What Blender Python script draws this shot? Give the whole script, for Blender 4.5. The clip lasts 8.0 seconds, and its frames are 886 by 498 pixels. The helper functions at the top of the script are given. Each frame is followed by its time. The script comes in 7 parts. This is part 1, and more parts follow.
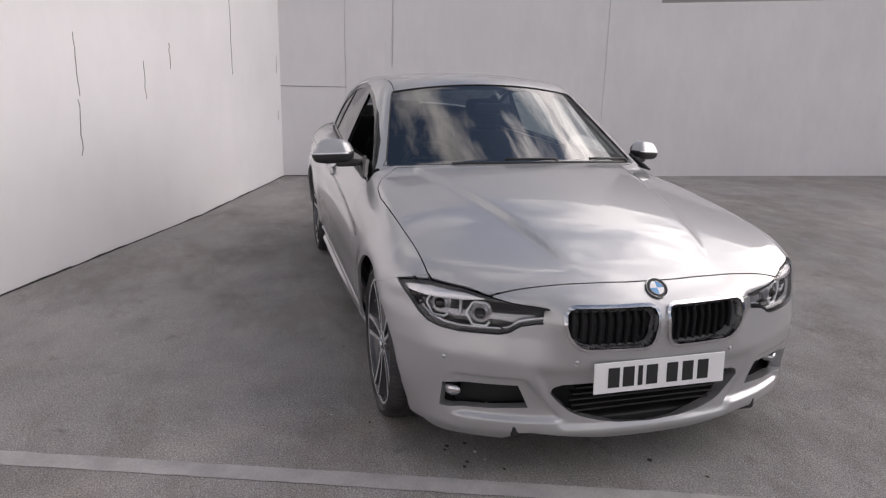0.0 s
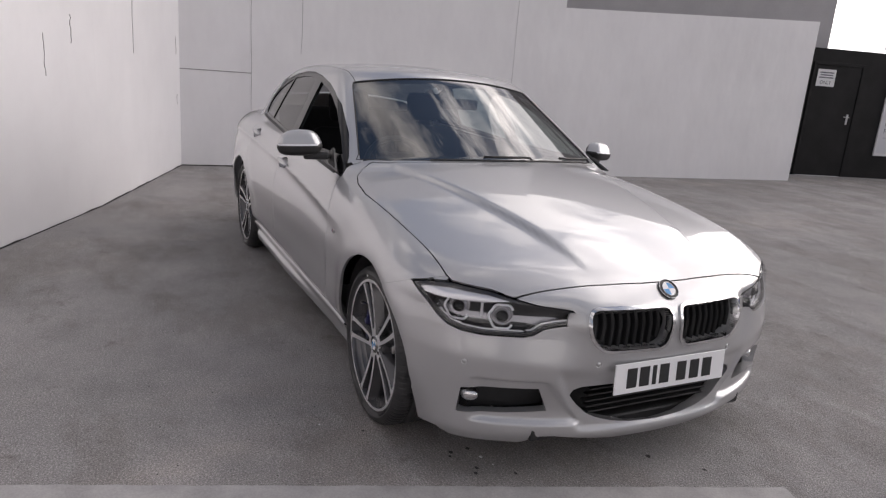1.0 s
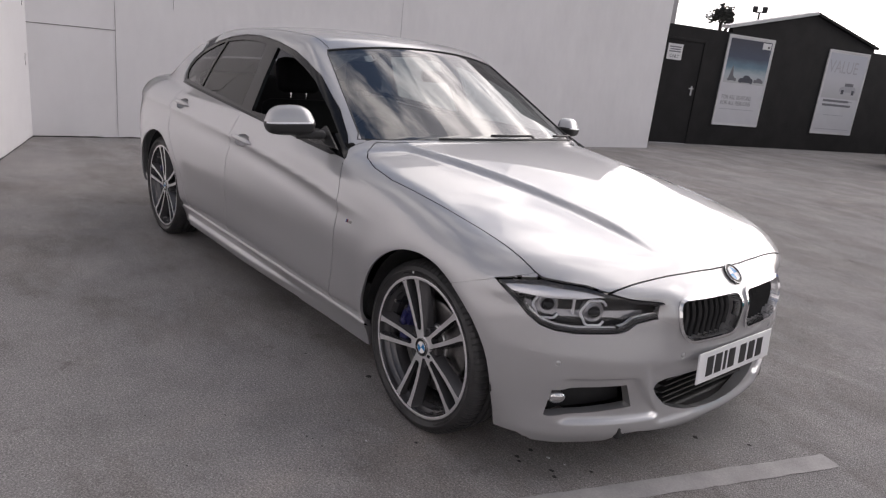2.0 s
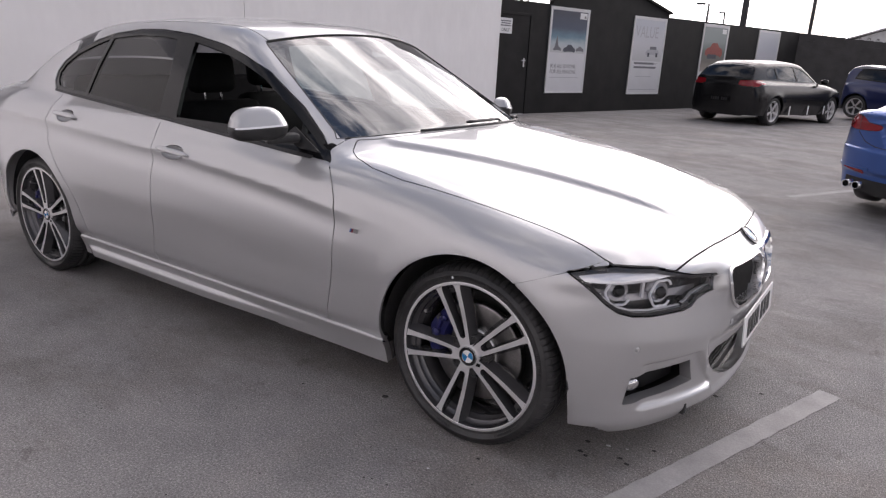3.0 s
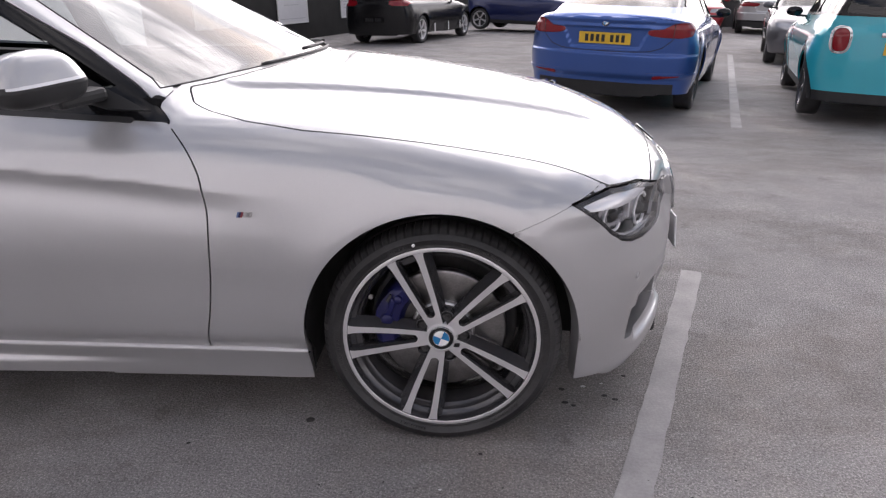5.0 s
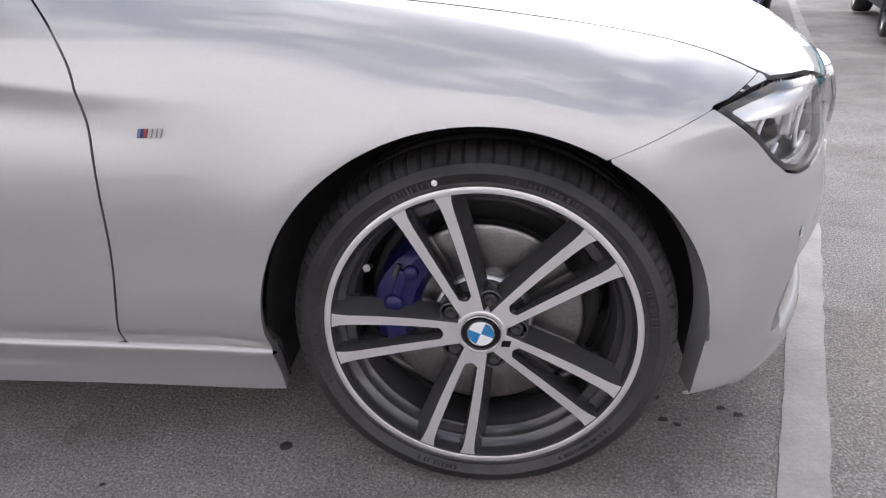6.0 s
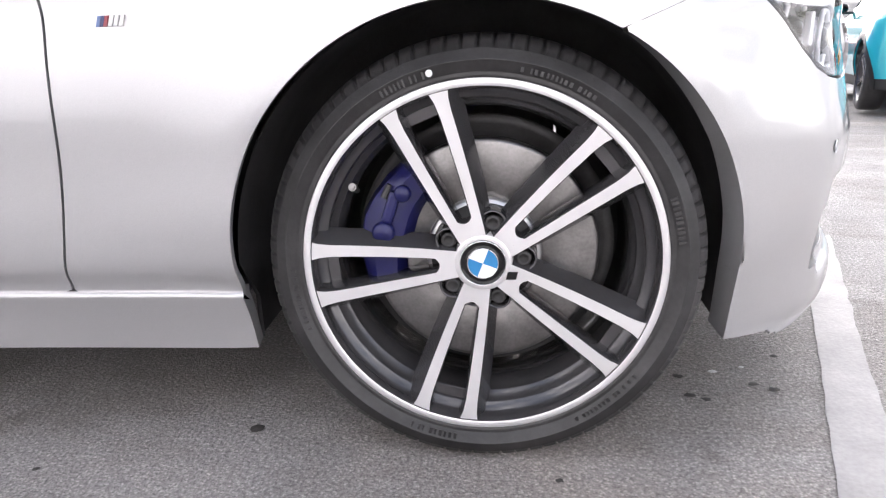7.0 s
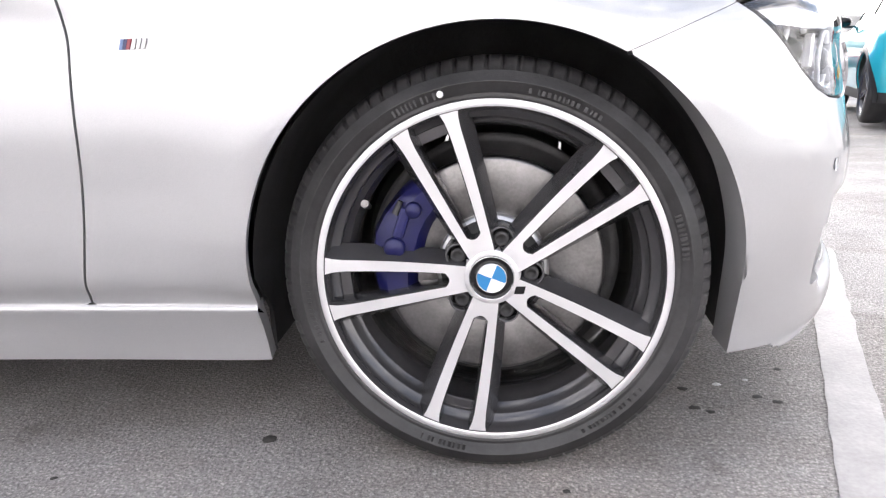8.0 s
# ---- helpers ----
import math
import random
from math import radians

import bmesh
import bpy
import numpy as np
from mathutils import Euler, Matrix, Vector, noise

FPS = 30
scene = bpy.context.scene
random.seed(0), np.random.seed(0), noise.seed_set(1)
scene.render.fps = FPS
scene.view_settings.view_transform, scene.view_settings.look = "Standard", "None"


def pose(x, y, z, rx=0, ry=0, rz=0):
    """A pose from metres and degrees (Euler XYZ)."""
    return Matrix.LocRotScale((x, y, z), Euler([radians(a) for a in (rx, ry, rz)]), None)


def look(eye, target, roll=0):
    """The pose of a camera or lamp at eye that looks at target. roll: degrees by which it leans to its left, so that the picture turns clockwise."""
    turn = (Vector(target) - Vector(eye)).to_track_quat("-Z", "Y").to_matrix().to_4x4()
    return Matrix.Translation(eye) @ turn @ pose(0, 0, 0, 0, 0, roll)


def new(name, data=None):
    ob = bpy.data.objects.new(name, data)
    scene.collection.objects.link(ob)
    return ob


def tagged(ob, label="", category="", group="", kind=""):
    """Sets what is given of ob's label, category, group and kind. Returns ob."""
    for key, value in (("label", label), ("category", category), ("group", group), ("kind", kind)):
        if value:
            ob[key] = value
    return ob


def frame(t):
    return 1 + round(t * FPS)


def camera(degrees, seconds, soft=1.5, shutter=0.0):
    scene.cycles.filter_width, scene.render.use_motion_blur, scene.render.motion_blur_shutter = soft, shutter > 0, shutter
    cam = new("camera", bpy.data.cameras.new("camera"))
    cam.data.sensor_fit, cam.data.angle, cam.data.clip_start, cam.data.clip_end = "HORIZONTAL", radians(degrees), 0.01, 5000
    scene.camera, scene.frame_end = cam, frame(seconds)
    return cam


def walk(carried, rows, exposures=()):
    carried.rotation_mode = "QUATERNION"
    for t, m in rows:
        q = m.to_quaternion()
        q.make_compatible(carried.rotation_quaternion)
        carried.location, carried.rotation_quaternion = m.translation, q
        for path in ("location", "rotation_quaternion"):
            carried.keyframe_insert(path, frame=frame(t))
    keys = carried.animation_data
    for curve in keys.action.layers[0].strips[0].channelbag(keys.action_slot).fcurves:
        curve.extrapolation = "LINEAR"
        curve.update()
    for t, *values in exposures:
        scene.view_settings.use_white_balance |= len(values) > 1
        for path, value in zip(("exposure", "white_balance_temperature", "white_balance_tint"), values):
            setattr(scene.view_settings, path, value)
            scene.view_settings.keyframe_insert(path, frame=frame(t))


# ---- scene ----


cam = camera(66.0, 8.0, soft=1.25)
PATH = [
    (0, (2.679, -1.353, 1.435), (0.816, -0.828, 0.931), 1.4),
    (0.5, (2.585, -1.467, 1.396), (0.772, -0.785, 0.901), 3.7),
    (1, (2.409, -1.798, 1.409), (0.68, -0.926, 0.906), 4.5),
    (1.5, (2.103, -2.075, 1.376), (0.498, -1.009, 0.841), 4.6),
    (1.7, (1.983, -2.193, 1.392), (0.437, -1.054, 0.831), 6.3),
    (2.8, (1.192, -2.627, 1.284), (0.047, -1.077, 0.748), 1.6),
    (3, (1.101, -2.683, 1.323), (0.031, -1.09, 0.758), 2.9),
    (3.5, (0.701, -2.836, 1.311), (-0.046, -1.074, 0.728), 0.6),
    (4, (0.387, -2.835, 1.297), (-0.083, -0.989, 0.688), -0.7),
    (4.5, (0.196, -2.715, 1.31), (-0.01, -0.837, 0.656), -1.1),
    (4.7, (0.171, -2.649, 1.264), (0.029, -0.77, 0.594), -0.8),
    (5.8, (0.066, -1.926, 1.039), (-0.146, -0.124, 0.199), -1.5),
    (6, (0.063, -1.839, 0.934), (-0.161, -0.039, 0.091), -2.1),
    (6.5, (0.053, -1.778, 0.673), (-0.162, 0.098, 0.012), -2.1),
    (7, (0.038, -1.815, 0.626), (-0.154, 0.094, 0.059), -2.2),
    (7.5, (0.031, -1.837, 0.634), (-0.15, 0.079, 0.093), -2.0),
    (8, (0.032, -1.84, 0.639), (-0.171, 0.077, 0.105), -2.2),
]
walk(cam, [(t, look(eye, target, roll)) for t, eye, target, roll in PATH],
     exposures=[(0.0, 0.12, 6950, 16), (1.7, 0.12, 6950, 16), (3.0, 0.40, 6850, 18), (4.7, 0.52, 6750, 18), (5.8, 0.92, 6750, 15), (6.4, 1.50, 6750, 13), (7.2, 2.04, 6750, 13), (8.0, 2.1, 6800, 12)])

# ---- sky and sun -------------------------------------------------------------
SUN_UP, SUN_TURN = 28.0, 0.0
world = bpy.data.worlds.new("sky")
scene.world = world
world.use_nodes = True
wn, wl = world.node_tree.nodes, world.node_tree.links
wn.clear()
w_out = wn.new("ShaderNodeOutputWorld")
w_bg = wn.new("ShaderNodeBackground")
w_sky = wn.new("ShaderNodeTexSky")
w_sky.sky_type, w_sky.sun_disc = "NISHITA", False
w_sky.sun_elevation, w_sky.sun_rotation = radians(SUN_UP), radians(SUN_TURN)
w_co = wn.new("ShaderNodeTexCoord")
w_map = wn.new("ShaderNodeMapping")
w_map.inputs["Scale"].default_value = (1.0, 1.0, 2.2)
w_noise = wn.new("ShaderNodeTexNoise")
w_noise.inputs["Scale"].default_value, w_noise.inputs["Detail"].default_value = 2.6, 9.0
w_noise.inputs["Roughness"].default_value = 0.62
w_ramp = wn.new("ShaderNodeValToRGB")
w_ramp.color_ramp.elements[0].position, w_ramp.color_ramp.elements[1].position = 0.38, 0.50
w_shade = wn.new("ShaderNodeTexNoise")
w_shade.inputs["Scale"].default_value, w_shade.inputs["Detail"].default_value = 3.4, 8.0
w_grey = wn.new("ShaderNodeValToRGB")
w_grey.color_ramp.elements[0].position, w_grey.color_ramp.elements[0].color = 0.43, (3.6, 3.75, 4.2, 1)
w_grey.color_ramp.elements[1].position, w_grey.color_ramp.elements[1].color = 0.58, (13.0, 13.0, 13.2, 1)
w_mix = wn.new("ShaderNodeMix")
w_mix.data_type = "RGBA"
wl.new(w_co.outputs["Generated"], w_map.inputs["Vector"])
wl.new(w_map.outputs[0], w_noise.inputs["Vector"])
wl.new(w_map.outputs[0], w_shade.inputs["Vector"])
# the cloud cover thins out overhead
w_sep, w_thin = wn.new("ShaderNodeSeparateXYZ"), wn.new("ShaderNodeMath")
w_thin.operation = "MULTIPLY_ADD"
w_thin.inputs[1].default_value = -0.13
wl.new(w_co.outputs["Generated"], w_sep.inputs[0])
wl.new(w_sep.outputs["Z"], w_thin.inputs[0])
w_cover = wn.new("ShaderNodeMath")
w_cover.operation, w_cover.inputs[1].default_value = "ADD", 0.05
wl.new(w_noise.outputs["Fac"], w_thin.inputs[2])
wl.new(w_thin.outputs[0], w_cover.inputs[0])
wl.new(w_cover.outputs[0], w_ramp.inputs[0])
wl.new(w_shade.outputs["Fac"], w_grey.inputs[0])
wl.new(w_ramp.outputs[0], w_mix.inputs["Factor"])
wl.new(w_sky.outputs[0], w_mix.inputs[6])
# thin cloud shines most round the hidden sun
w_dir = wn.new("ShaderNodeVectorMath")
w_dir.operation = "DOT_PRODUCT"
wl.new(w_co.outputs["Generated"], w_dir.inputs[0])
w_glow = wn.new("ShaderNodeMapRange")
w_glow.interpolation_type = "SMOOTHSTEP"
w_glow.inputs["From Min"].default_value, w_glow.inputs["From Max"].default_value = 0.50, 1.0
w_glow.inputs["To Min"].default_value, w_glow.inputs["To Max"].default_value = 0.74, 2.7
wl.new(w_dir.outputs["Value"], w_glow.inputs["Value"])
w_bright = wn.new("ShaderNodeVectorMath")
w_bright.operation = "SCALE"
wl.new(w_grey.outputs[0], w_bright.inputs[0])
wl.new(w_glow.outputs[0], w_bright.inputs["Scale"])
wl.new(w_bright.outputs[0], w_mix.inputs[7])
wl.new(w_mix.outputs[2], w_bg.inputs["Color"])
w_bg.inputs["Strength"].default_value = 0.1
wl.new(w_bg.outputs[0], w_out.inputs["Surface"])

sun_data = bpy.data.lights.new("sun", "SUN")
sun_data.energy, sun_data.angle, sun_data.color = 0.8, radians(75), (1.0, 0.97, 0.93)
sun = new("sun", sun_data)
SUN_WAY = Vector((math.sin(radians(SUN_TURN)) * math.cos(radians(SUN_UP)), math.cos(radians(SUN_TURN)) * math.cos(radians(SUN_UP)), math.sin(radians(SUN_UP))))
sun.matrix_world = look(SUN_WAY * 40, (0, 0, 0))
w_dir.inputs[1].default_value = SUN_WAY


# ---- materials ---------------------------------------------------------------
def node_material(name, rough=0.5, metal=0.0, color=(0.5, 0.5, 0.5), coat=0.0, spec=0.5):
    m = bpy.data.materials.new(name)
    m.use_nodes = True
    b = m.node_tree.nodes["Principled BSDF"]
    b.inputs["Base Color"].default_value = (*color, 1)
    b.inputs["Roughness"].default_value, b.inputs["Metallic"].default_value = rough, metal
    b.inputs["Coat Weight"].default_value, b.inputs["Coat Roughness"].default_value = coat, 0.03
    b.inputs["Specular IOR Level"].default_value = spec
    return m, m.node_tree.nodes, m.node_tree.links, b


def noise_node(nodes, links, scale, detail=4.0, rough=0.55, stretch=None, kind="Object"):
    co = nodes.new("ShaderNodeTexCoord")
    n = nodes.new("ShaderNodeTexNoise")
    n.inputs["Scale"].default_value, n.inputs["Detail"].default_value, n.inputs["Roughness"].default_value = scale, detail, rough
    if stretch:
        mp = nodes.new("ShaderNodeMapping")
        mp.inputs["Scale"].default_value = stretch
        links.new(co.outputs[kind], mp.inputs["Vector"])
        links.new(mp.outputs[0], n.inputs["Vector"])
    else:
        links.new(co.outputs[kind], n.inputs["Vector"])
    return n.outputs["Fac"]


def ramp(nodes, links, fac, *stops):
    r = nodes.new("ShaderNodeValToRGB")
    e = r.color_ramp.elements
    while len(e) < len(stops):
        e.new(0.5)
    for s, (p, c) in zip(e, stops):
        s.position, s.color = p, (*c, 1) if len(c) == 3 else c
    links.new(fac, r.inputs[0])
    return r.outputs[0]


def blend(nodes, links, how, fac, a, b):
    m = nodes.new("ShaderNodeMix")
    m.data_type, m.blend_type = "RGBA", how
    if isinstance(fac, float):
        m.inputs["Factor"].default_value = fac
    else:
        links.new(fac, m.inputs["Factor"])
    for s, v in ((6, a), (7, b)):
        if isinstance(v, tuple):
            m.inputs[s].default_value = (*v, 1)
        else:
            links.new(v, m.inputs[s])
    return m.outputs[2]


def relief(nodes, links, bsdf, fac, strength, distance):
    b = nodes.new("ShaderNodeBump")
    b.inputs["Strength"].default_value, b.inputs["Distance"].default_value = strength, distance
    links.new(fac, b.inputs["Height"])
    links.new(b.outputs[0], bsdf.inputs["Normal"])
    return b


def grained(name, color, vary=0.12, scale=8.0, fine=90.0, rough=0.6, metal=0.0, bump=0.15, coat=0.0, spec=0.5):
    """A plain surface with variation at two scales and fine relief."""
    m, n, l, b = node_material(name, rough, metal, color, coat, spec)
    big, small = noise_node(n, l, scale), noise_node(n, l, fine, 3.0)
    lo, hi = tuple(c * (1 - vary) for c in color), tuple(min(1, c * (1 + vary)) for c in color)
    c1 = ramp(n, l, big, (0.3, lo), (0.7, hi))
    l.new(blend(n, l, "OVERLAY", vary, c1, ramp(n, l, small, (0.3, (0.3, 0.3, 0.3)), (0.7, (0.7, 0.7, 0.7)))), b.inputs["Base Color"])
    if bump:
        relief(n, l, b, small, bump, 0.002)
    return m


def car_paint(name, color, metal=0.8, rough=0.32, flake=0.03, coat=1.0, lacquer=1.5):
    m, n, l, b = node_material(name, rough, metal, color, coat)
    b.inputs["Coat IOR"].default_value = lacquer
    f = noise_node(n, l, 900.0, 1.0)
    l.new(ramp(n, l, f, (0.35, tuple(c * (1 - flake) for c in color)), (0.65, tuple(min(1, c * (1 + flake)) for c in color))), b.inputs["Base Color"])
    return m


def glass_material(name, tint=(0.85, 0.9, 0.88), ior=1.6):
    """Thin car glass: clear where one looks through, glossy on top."""
    m = bpy.data.materials.new(name)
    m.use_nodes = True
    n, l = m.node_tree.nodes, m.node_tree.links
    n.clear()
    out, mix = n.new("ShaderNodeOutputMaterial"), n.new("ShaderNodeMixShader")
    clear, gloss, lw = n.new("ShaderNodeBsdfTransparent"), n.new("ShaderNodeBsdfGlossy"), n.new("ShaderNodeLayerWeight")
    clear.inputs["Color"].default_value = (*tint, 1)
    gloss.inputs["Roughness"].default_value = 0.01
    lw.inputs["Blend"].default_value = 0.5
    steep, gain = n.new("ShaderNodeMath"), n.new("ShaderNodeMath")
    steep.operation, gain.operation = "POWER", "MULTIPLY_ADD"
    head_on = ((ior - 1) / (ior + 1)) ** 2
    steep.inputs[1].default_value, gain.inputs[1].default_value, gain.inputs[2].default_value = 5.0, 1.0 - head_on, head_on
    l.new(lw.outputs["Facing"], steep.inputs[0])
    l.new(steep.outputs[0], gain.inputs[0])
    l.new(gain.outputs[0], mix.inputs[0])
    l.new(clear.outputs[0], mix.inputs[1])
    l.new(gloss.outputs[0], mix.inputs[2])
    l.new(mix.outputs[0], out.inputs["Surface"])
    return m


def asphalt_material():
    m, n, l, b = node_material("worn_asphalt", 0.85, 0.0, (0.1, 0.1, 0.1), 0.0, 0.35)
    big = noise_node(n, l, 0.45, 6.0, 0.6)
    mid = noise_node(n, l, 2.3, 6.0, 0.65)
    grit = noise_node(n, l, 140.0, 3.0, 0.7)
    speck = n.new("ShaderNodeTexVoronoi")
    speck.inputs["Scale"].default_value = 170.0
    co = n.new("ShaderNodeTexCoord")
    l.new(co.outputs["Object"], speck.inputs["Vector"])
    base = ramp(n, l, big, (0.32, (0.315, 0.303, 0.302)), (0.55, (0.36, 0.345, 0.343)), (0.72, (0.40, 0.38, 0.375)))
    worn = ramp(n, l, mid, (0.35, (0.43, 0.43, 0.43)), (0.5, (0.5, 0.5, 0.5)), (0.68, (0.56, 0.555, 0.55)))
    c = blend(n, l, "OVERLAY", 1.0, base, worn)
    stones = ramp(n, l, speck.outputs["Distance"], (0.05, (0.80, 0.79, 0.78)), (0.5, (0.34, 0.34, 0.34)))
    c = blend(n, l, "OVERLAY", 0.6, c, stones)
    c = blend(n, l, "OVERLAY", 0.85, c, ramp(n, l, grit, (0.32, (0.25, 0.25, 0.25)), (0.7, (0.75, 0.75, 0.75))))
    dirt = ramp(n, l, noise_node(n, l, 1.1, 7.0, 0.7, (1.0, 0.7, 1.0)), (0.58, (0, 0, 0)), (0.78, (0.7, 0.7, 0.7)))
    c = blend(n, l, "MIX", dirt, c, blend(n, l, "MULTIPLY", 1.0, c, (0.62, 0.57, 0.53)))
    old = ramp(n, l, noise_node(n, l, 0.7, 9.0, 0.72, (0.7, 1.3, 1.0)), (0.47, (0, 0, 0)), (0.55, (0.9, 0.9, 0.9)), (0.66, (0, 0, 0)))
    c = blend(n, l, "MIX", old, c, blend(n, l, "MULTIPLY", 1.0, c, (0.80, 0.78, 0.76)))
    oil = ramp(n, l, noise_node(n, l, 3.1, 8.0, 0.75), (0.60, (0, 0, 0)), (0.68, (0.9, 0.9, 0.9)))
    c = blend(n, l, "MIX", oil, c, blend(n, l, "MULTIPLY", 1.0, c, (0.66, 0.64, 0.63)))
    dust = ramp(n, l, noise_node(n, l, 0.55, 8.0, 0.68, (1.4, 0.6, 1.0)), (0.54, (0, 0, 0)), (0.66, (0.7, 0.7, 0.7)))
    c = blend(n, l, "MIX", dust, c, blend(n, l, "MULTIPLY", 1.0, c, (1.22, 1.17, 1.12)))
    l.new(c, b.inputs["Base Color"])
    relief(n, l, b, grit, 0.9, 0.008)
    return m


def white_paint_wall(name, color):
    m, n, l, b = node_material(name, 0.55, 0.0, color, 0.0, 0.4)
    big = noise_node(n, l, 0.9, 6.0, 0.6)
    streak = noise_node(n, l, 3.0, 5.0, 0.6, (1.0, 1.0, 0.6))
    c = ramp(n, l, big, (0.3, tuple(v * 0.93 for v in color)), (0.7, color))
    c = blend(n, l, "MULTIPLY", 0.25, c, ramp(n, l, streak, (0.3, (0.9, 0.89, 0.9)), (0.6, (1, 1, 1))))
    l.new(c, b.inputs["Base Color"])
    wavy = noise_node(n, l, 1.7, 3.0, 0.5, (1.0, 1.0, 0.5))
    relief(n, l, b, wavy, 0.7, 0.03)
    return m


ASPHALT = asphalt_material()
LINE = grained("worn_line_paint", (0.365, 0.352, 0.35), 0.2, 5.0, 120.0, 0.8, 0.0, 0.5)
WHITE_WALL = white_paint_wall("white_painted_boards", (0.80, 0.79, 0.80))
GREY_CLAD = grained("grey_cladding", (0.36, 0.35, 0.36), 0.06, 2.0, 40.0, 0.6)
DARK_WALL = grained("dark_painted_wall", (0.014, 0.0135, 0.014), 0.3, 2.5, 60.0, 0.7, 0.0, 0.15, 0.0, 0.25)
DARK_BRICK = grained("dark_painted_brick", (0.045, 0.043, 0.044), 0.25, 3.0, 60.0, 0.7)
SILVER = car_paint("silver_car_paint", (0.50, 0.50, 0.51), 0.60, 0.36, 0.05, 1.0, 1.8)
BLUE = car_paint("bright_blue_car_paint", (0.030, 0.10, 0.36), 0.55, 0.32)
TEAL = car_paint("aqua_car_paint", (0.01, 0.40, 0.50), 0.1, 0.3)
NAVY = car_paint("navy_car_paint", (0.012, 0.02, 0.09), 0.3, 0.3)
BLACK = car_paint("black_car_paint", (0.005, 0.005, 0.006), 0.0, 0.22, 0.03, 0.0)
GREY = car_paint("grey_car_paint", (0.14, 0.14, 0.15), 0.8, 0.32)
RED = car_paint("red_car_paint", (0.35, 0.02, 0.03), 0.3, 0.3)
RUBBER = grained("tyre_rubber", (0.034, 0.033, 0.034), 0.35, 14.0, 150.0, 0.42, 0.0, 0.2, 0.0, 0.45)
BLACK_PLASTIC = grained("black_plastic", (0.018, 0.018, 0.019), 0.15, 20.0, 300.0, 0.5, 0.0, 0.1)
BLACK_GLOSS = node_material("gloss_black_trim", 0.15, 0.0, (0.008, 0.008, 0.009), 0.0, 0.35)[0]
CHROME = node_material("chrome", 0.10, 1.0, (0.70, 0.70, 0.71))[0]
SATIN = node_material("satin_chrome", 0.30, 1.0, (0.50, 0.50, 0.51))[0]
GLASS = glass_material("clear_glass")
SCREEN_GLASS = glass_material("coated_windscreen_glass", (0.40, 0.46, 0.445), 2.9)
TINTED = glass_material("tinted_glass", (0.24, 0.24, 0.25))
TRIM = grained("black_upholstery", (0.010, 0.010, 0.011), 0.2, 14.0, 200.0, 0.8, 0.0, 0.2, 0.0, 0.15)
WHITE_PAPER = grained("white_board", (0.74, 0.74, 0.75), 0.03, 5.0, 60.0, 0.5, 0.0, 0.02)


# ---- smooth car shells -------------------------------------------------------
def curve(*pts):
    """A smooth line through (a, b) pairs."""
    a, b = np.array(pts, float).T
    d = np.gradient(b, a)
    def value(t):
        t = np.clip(t, a[0], a[-1])
        i = np.clip(np.searchsorted(a, t) - 1, 0, len(a) - 2)
        h = a[i + 1] - a[i]
        s = (t - a[i]) / h
        return ((1 + 2 * s) * (1 - s) ** 2 * b[i] + s * (1 - s) ** 2 * h * d[i]
                + s * s * (3 - 2 * s) * b[i + 1] + s * s * (s - 1) * h * d[i + 1])
    return value


def smax(a, b, k):
    h = np.clip(0.5 + 0.5 * (a - b) / k, 0, 1)
    return a * h + b * (1 - h) + k * h * (1 - h)


def smin(a, b, k):
    return -smax(-a, -b, k)


def step01(t):
    t = np.clip(t, 0, 1)
    return t * t * (3 - 2 * t)


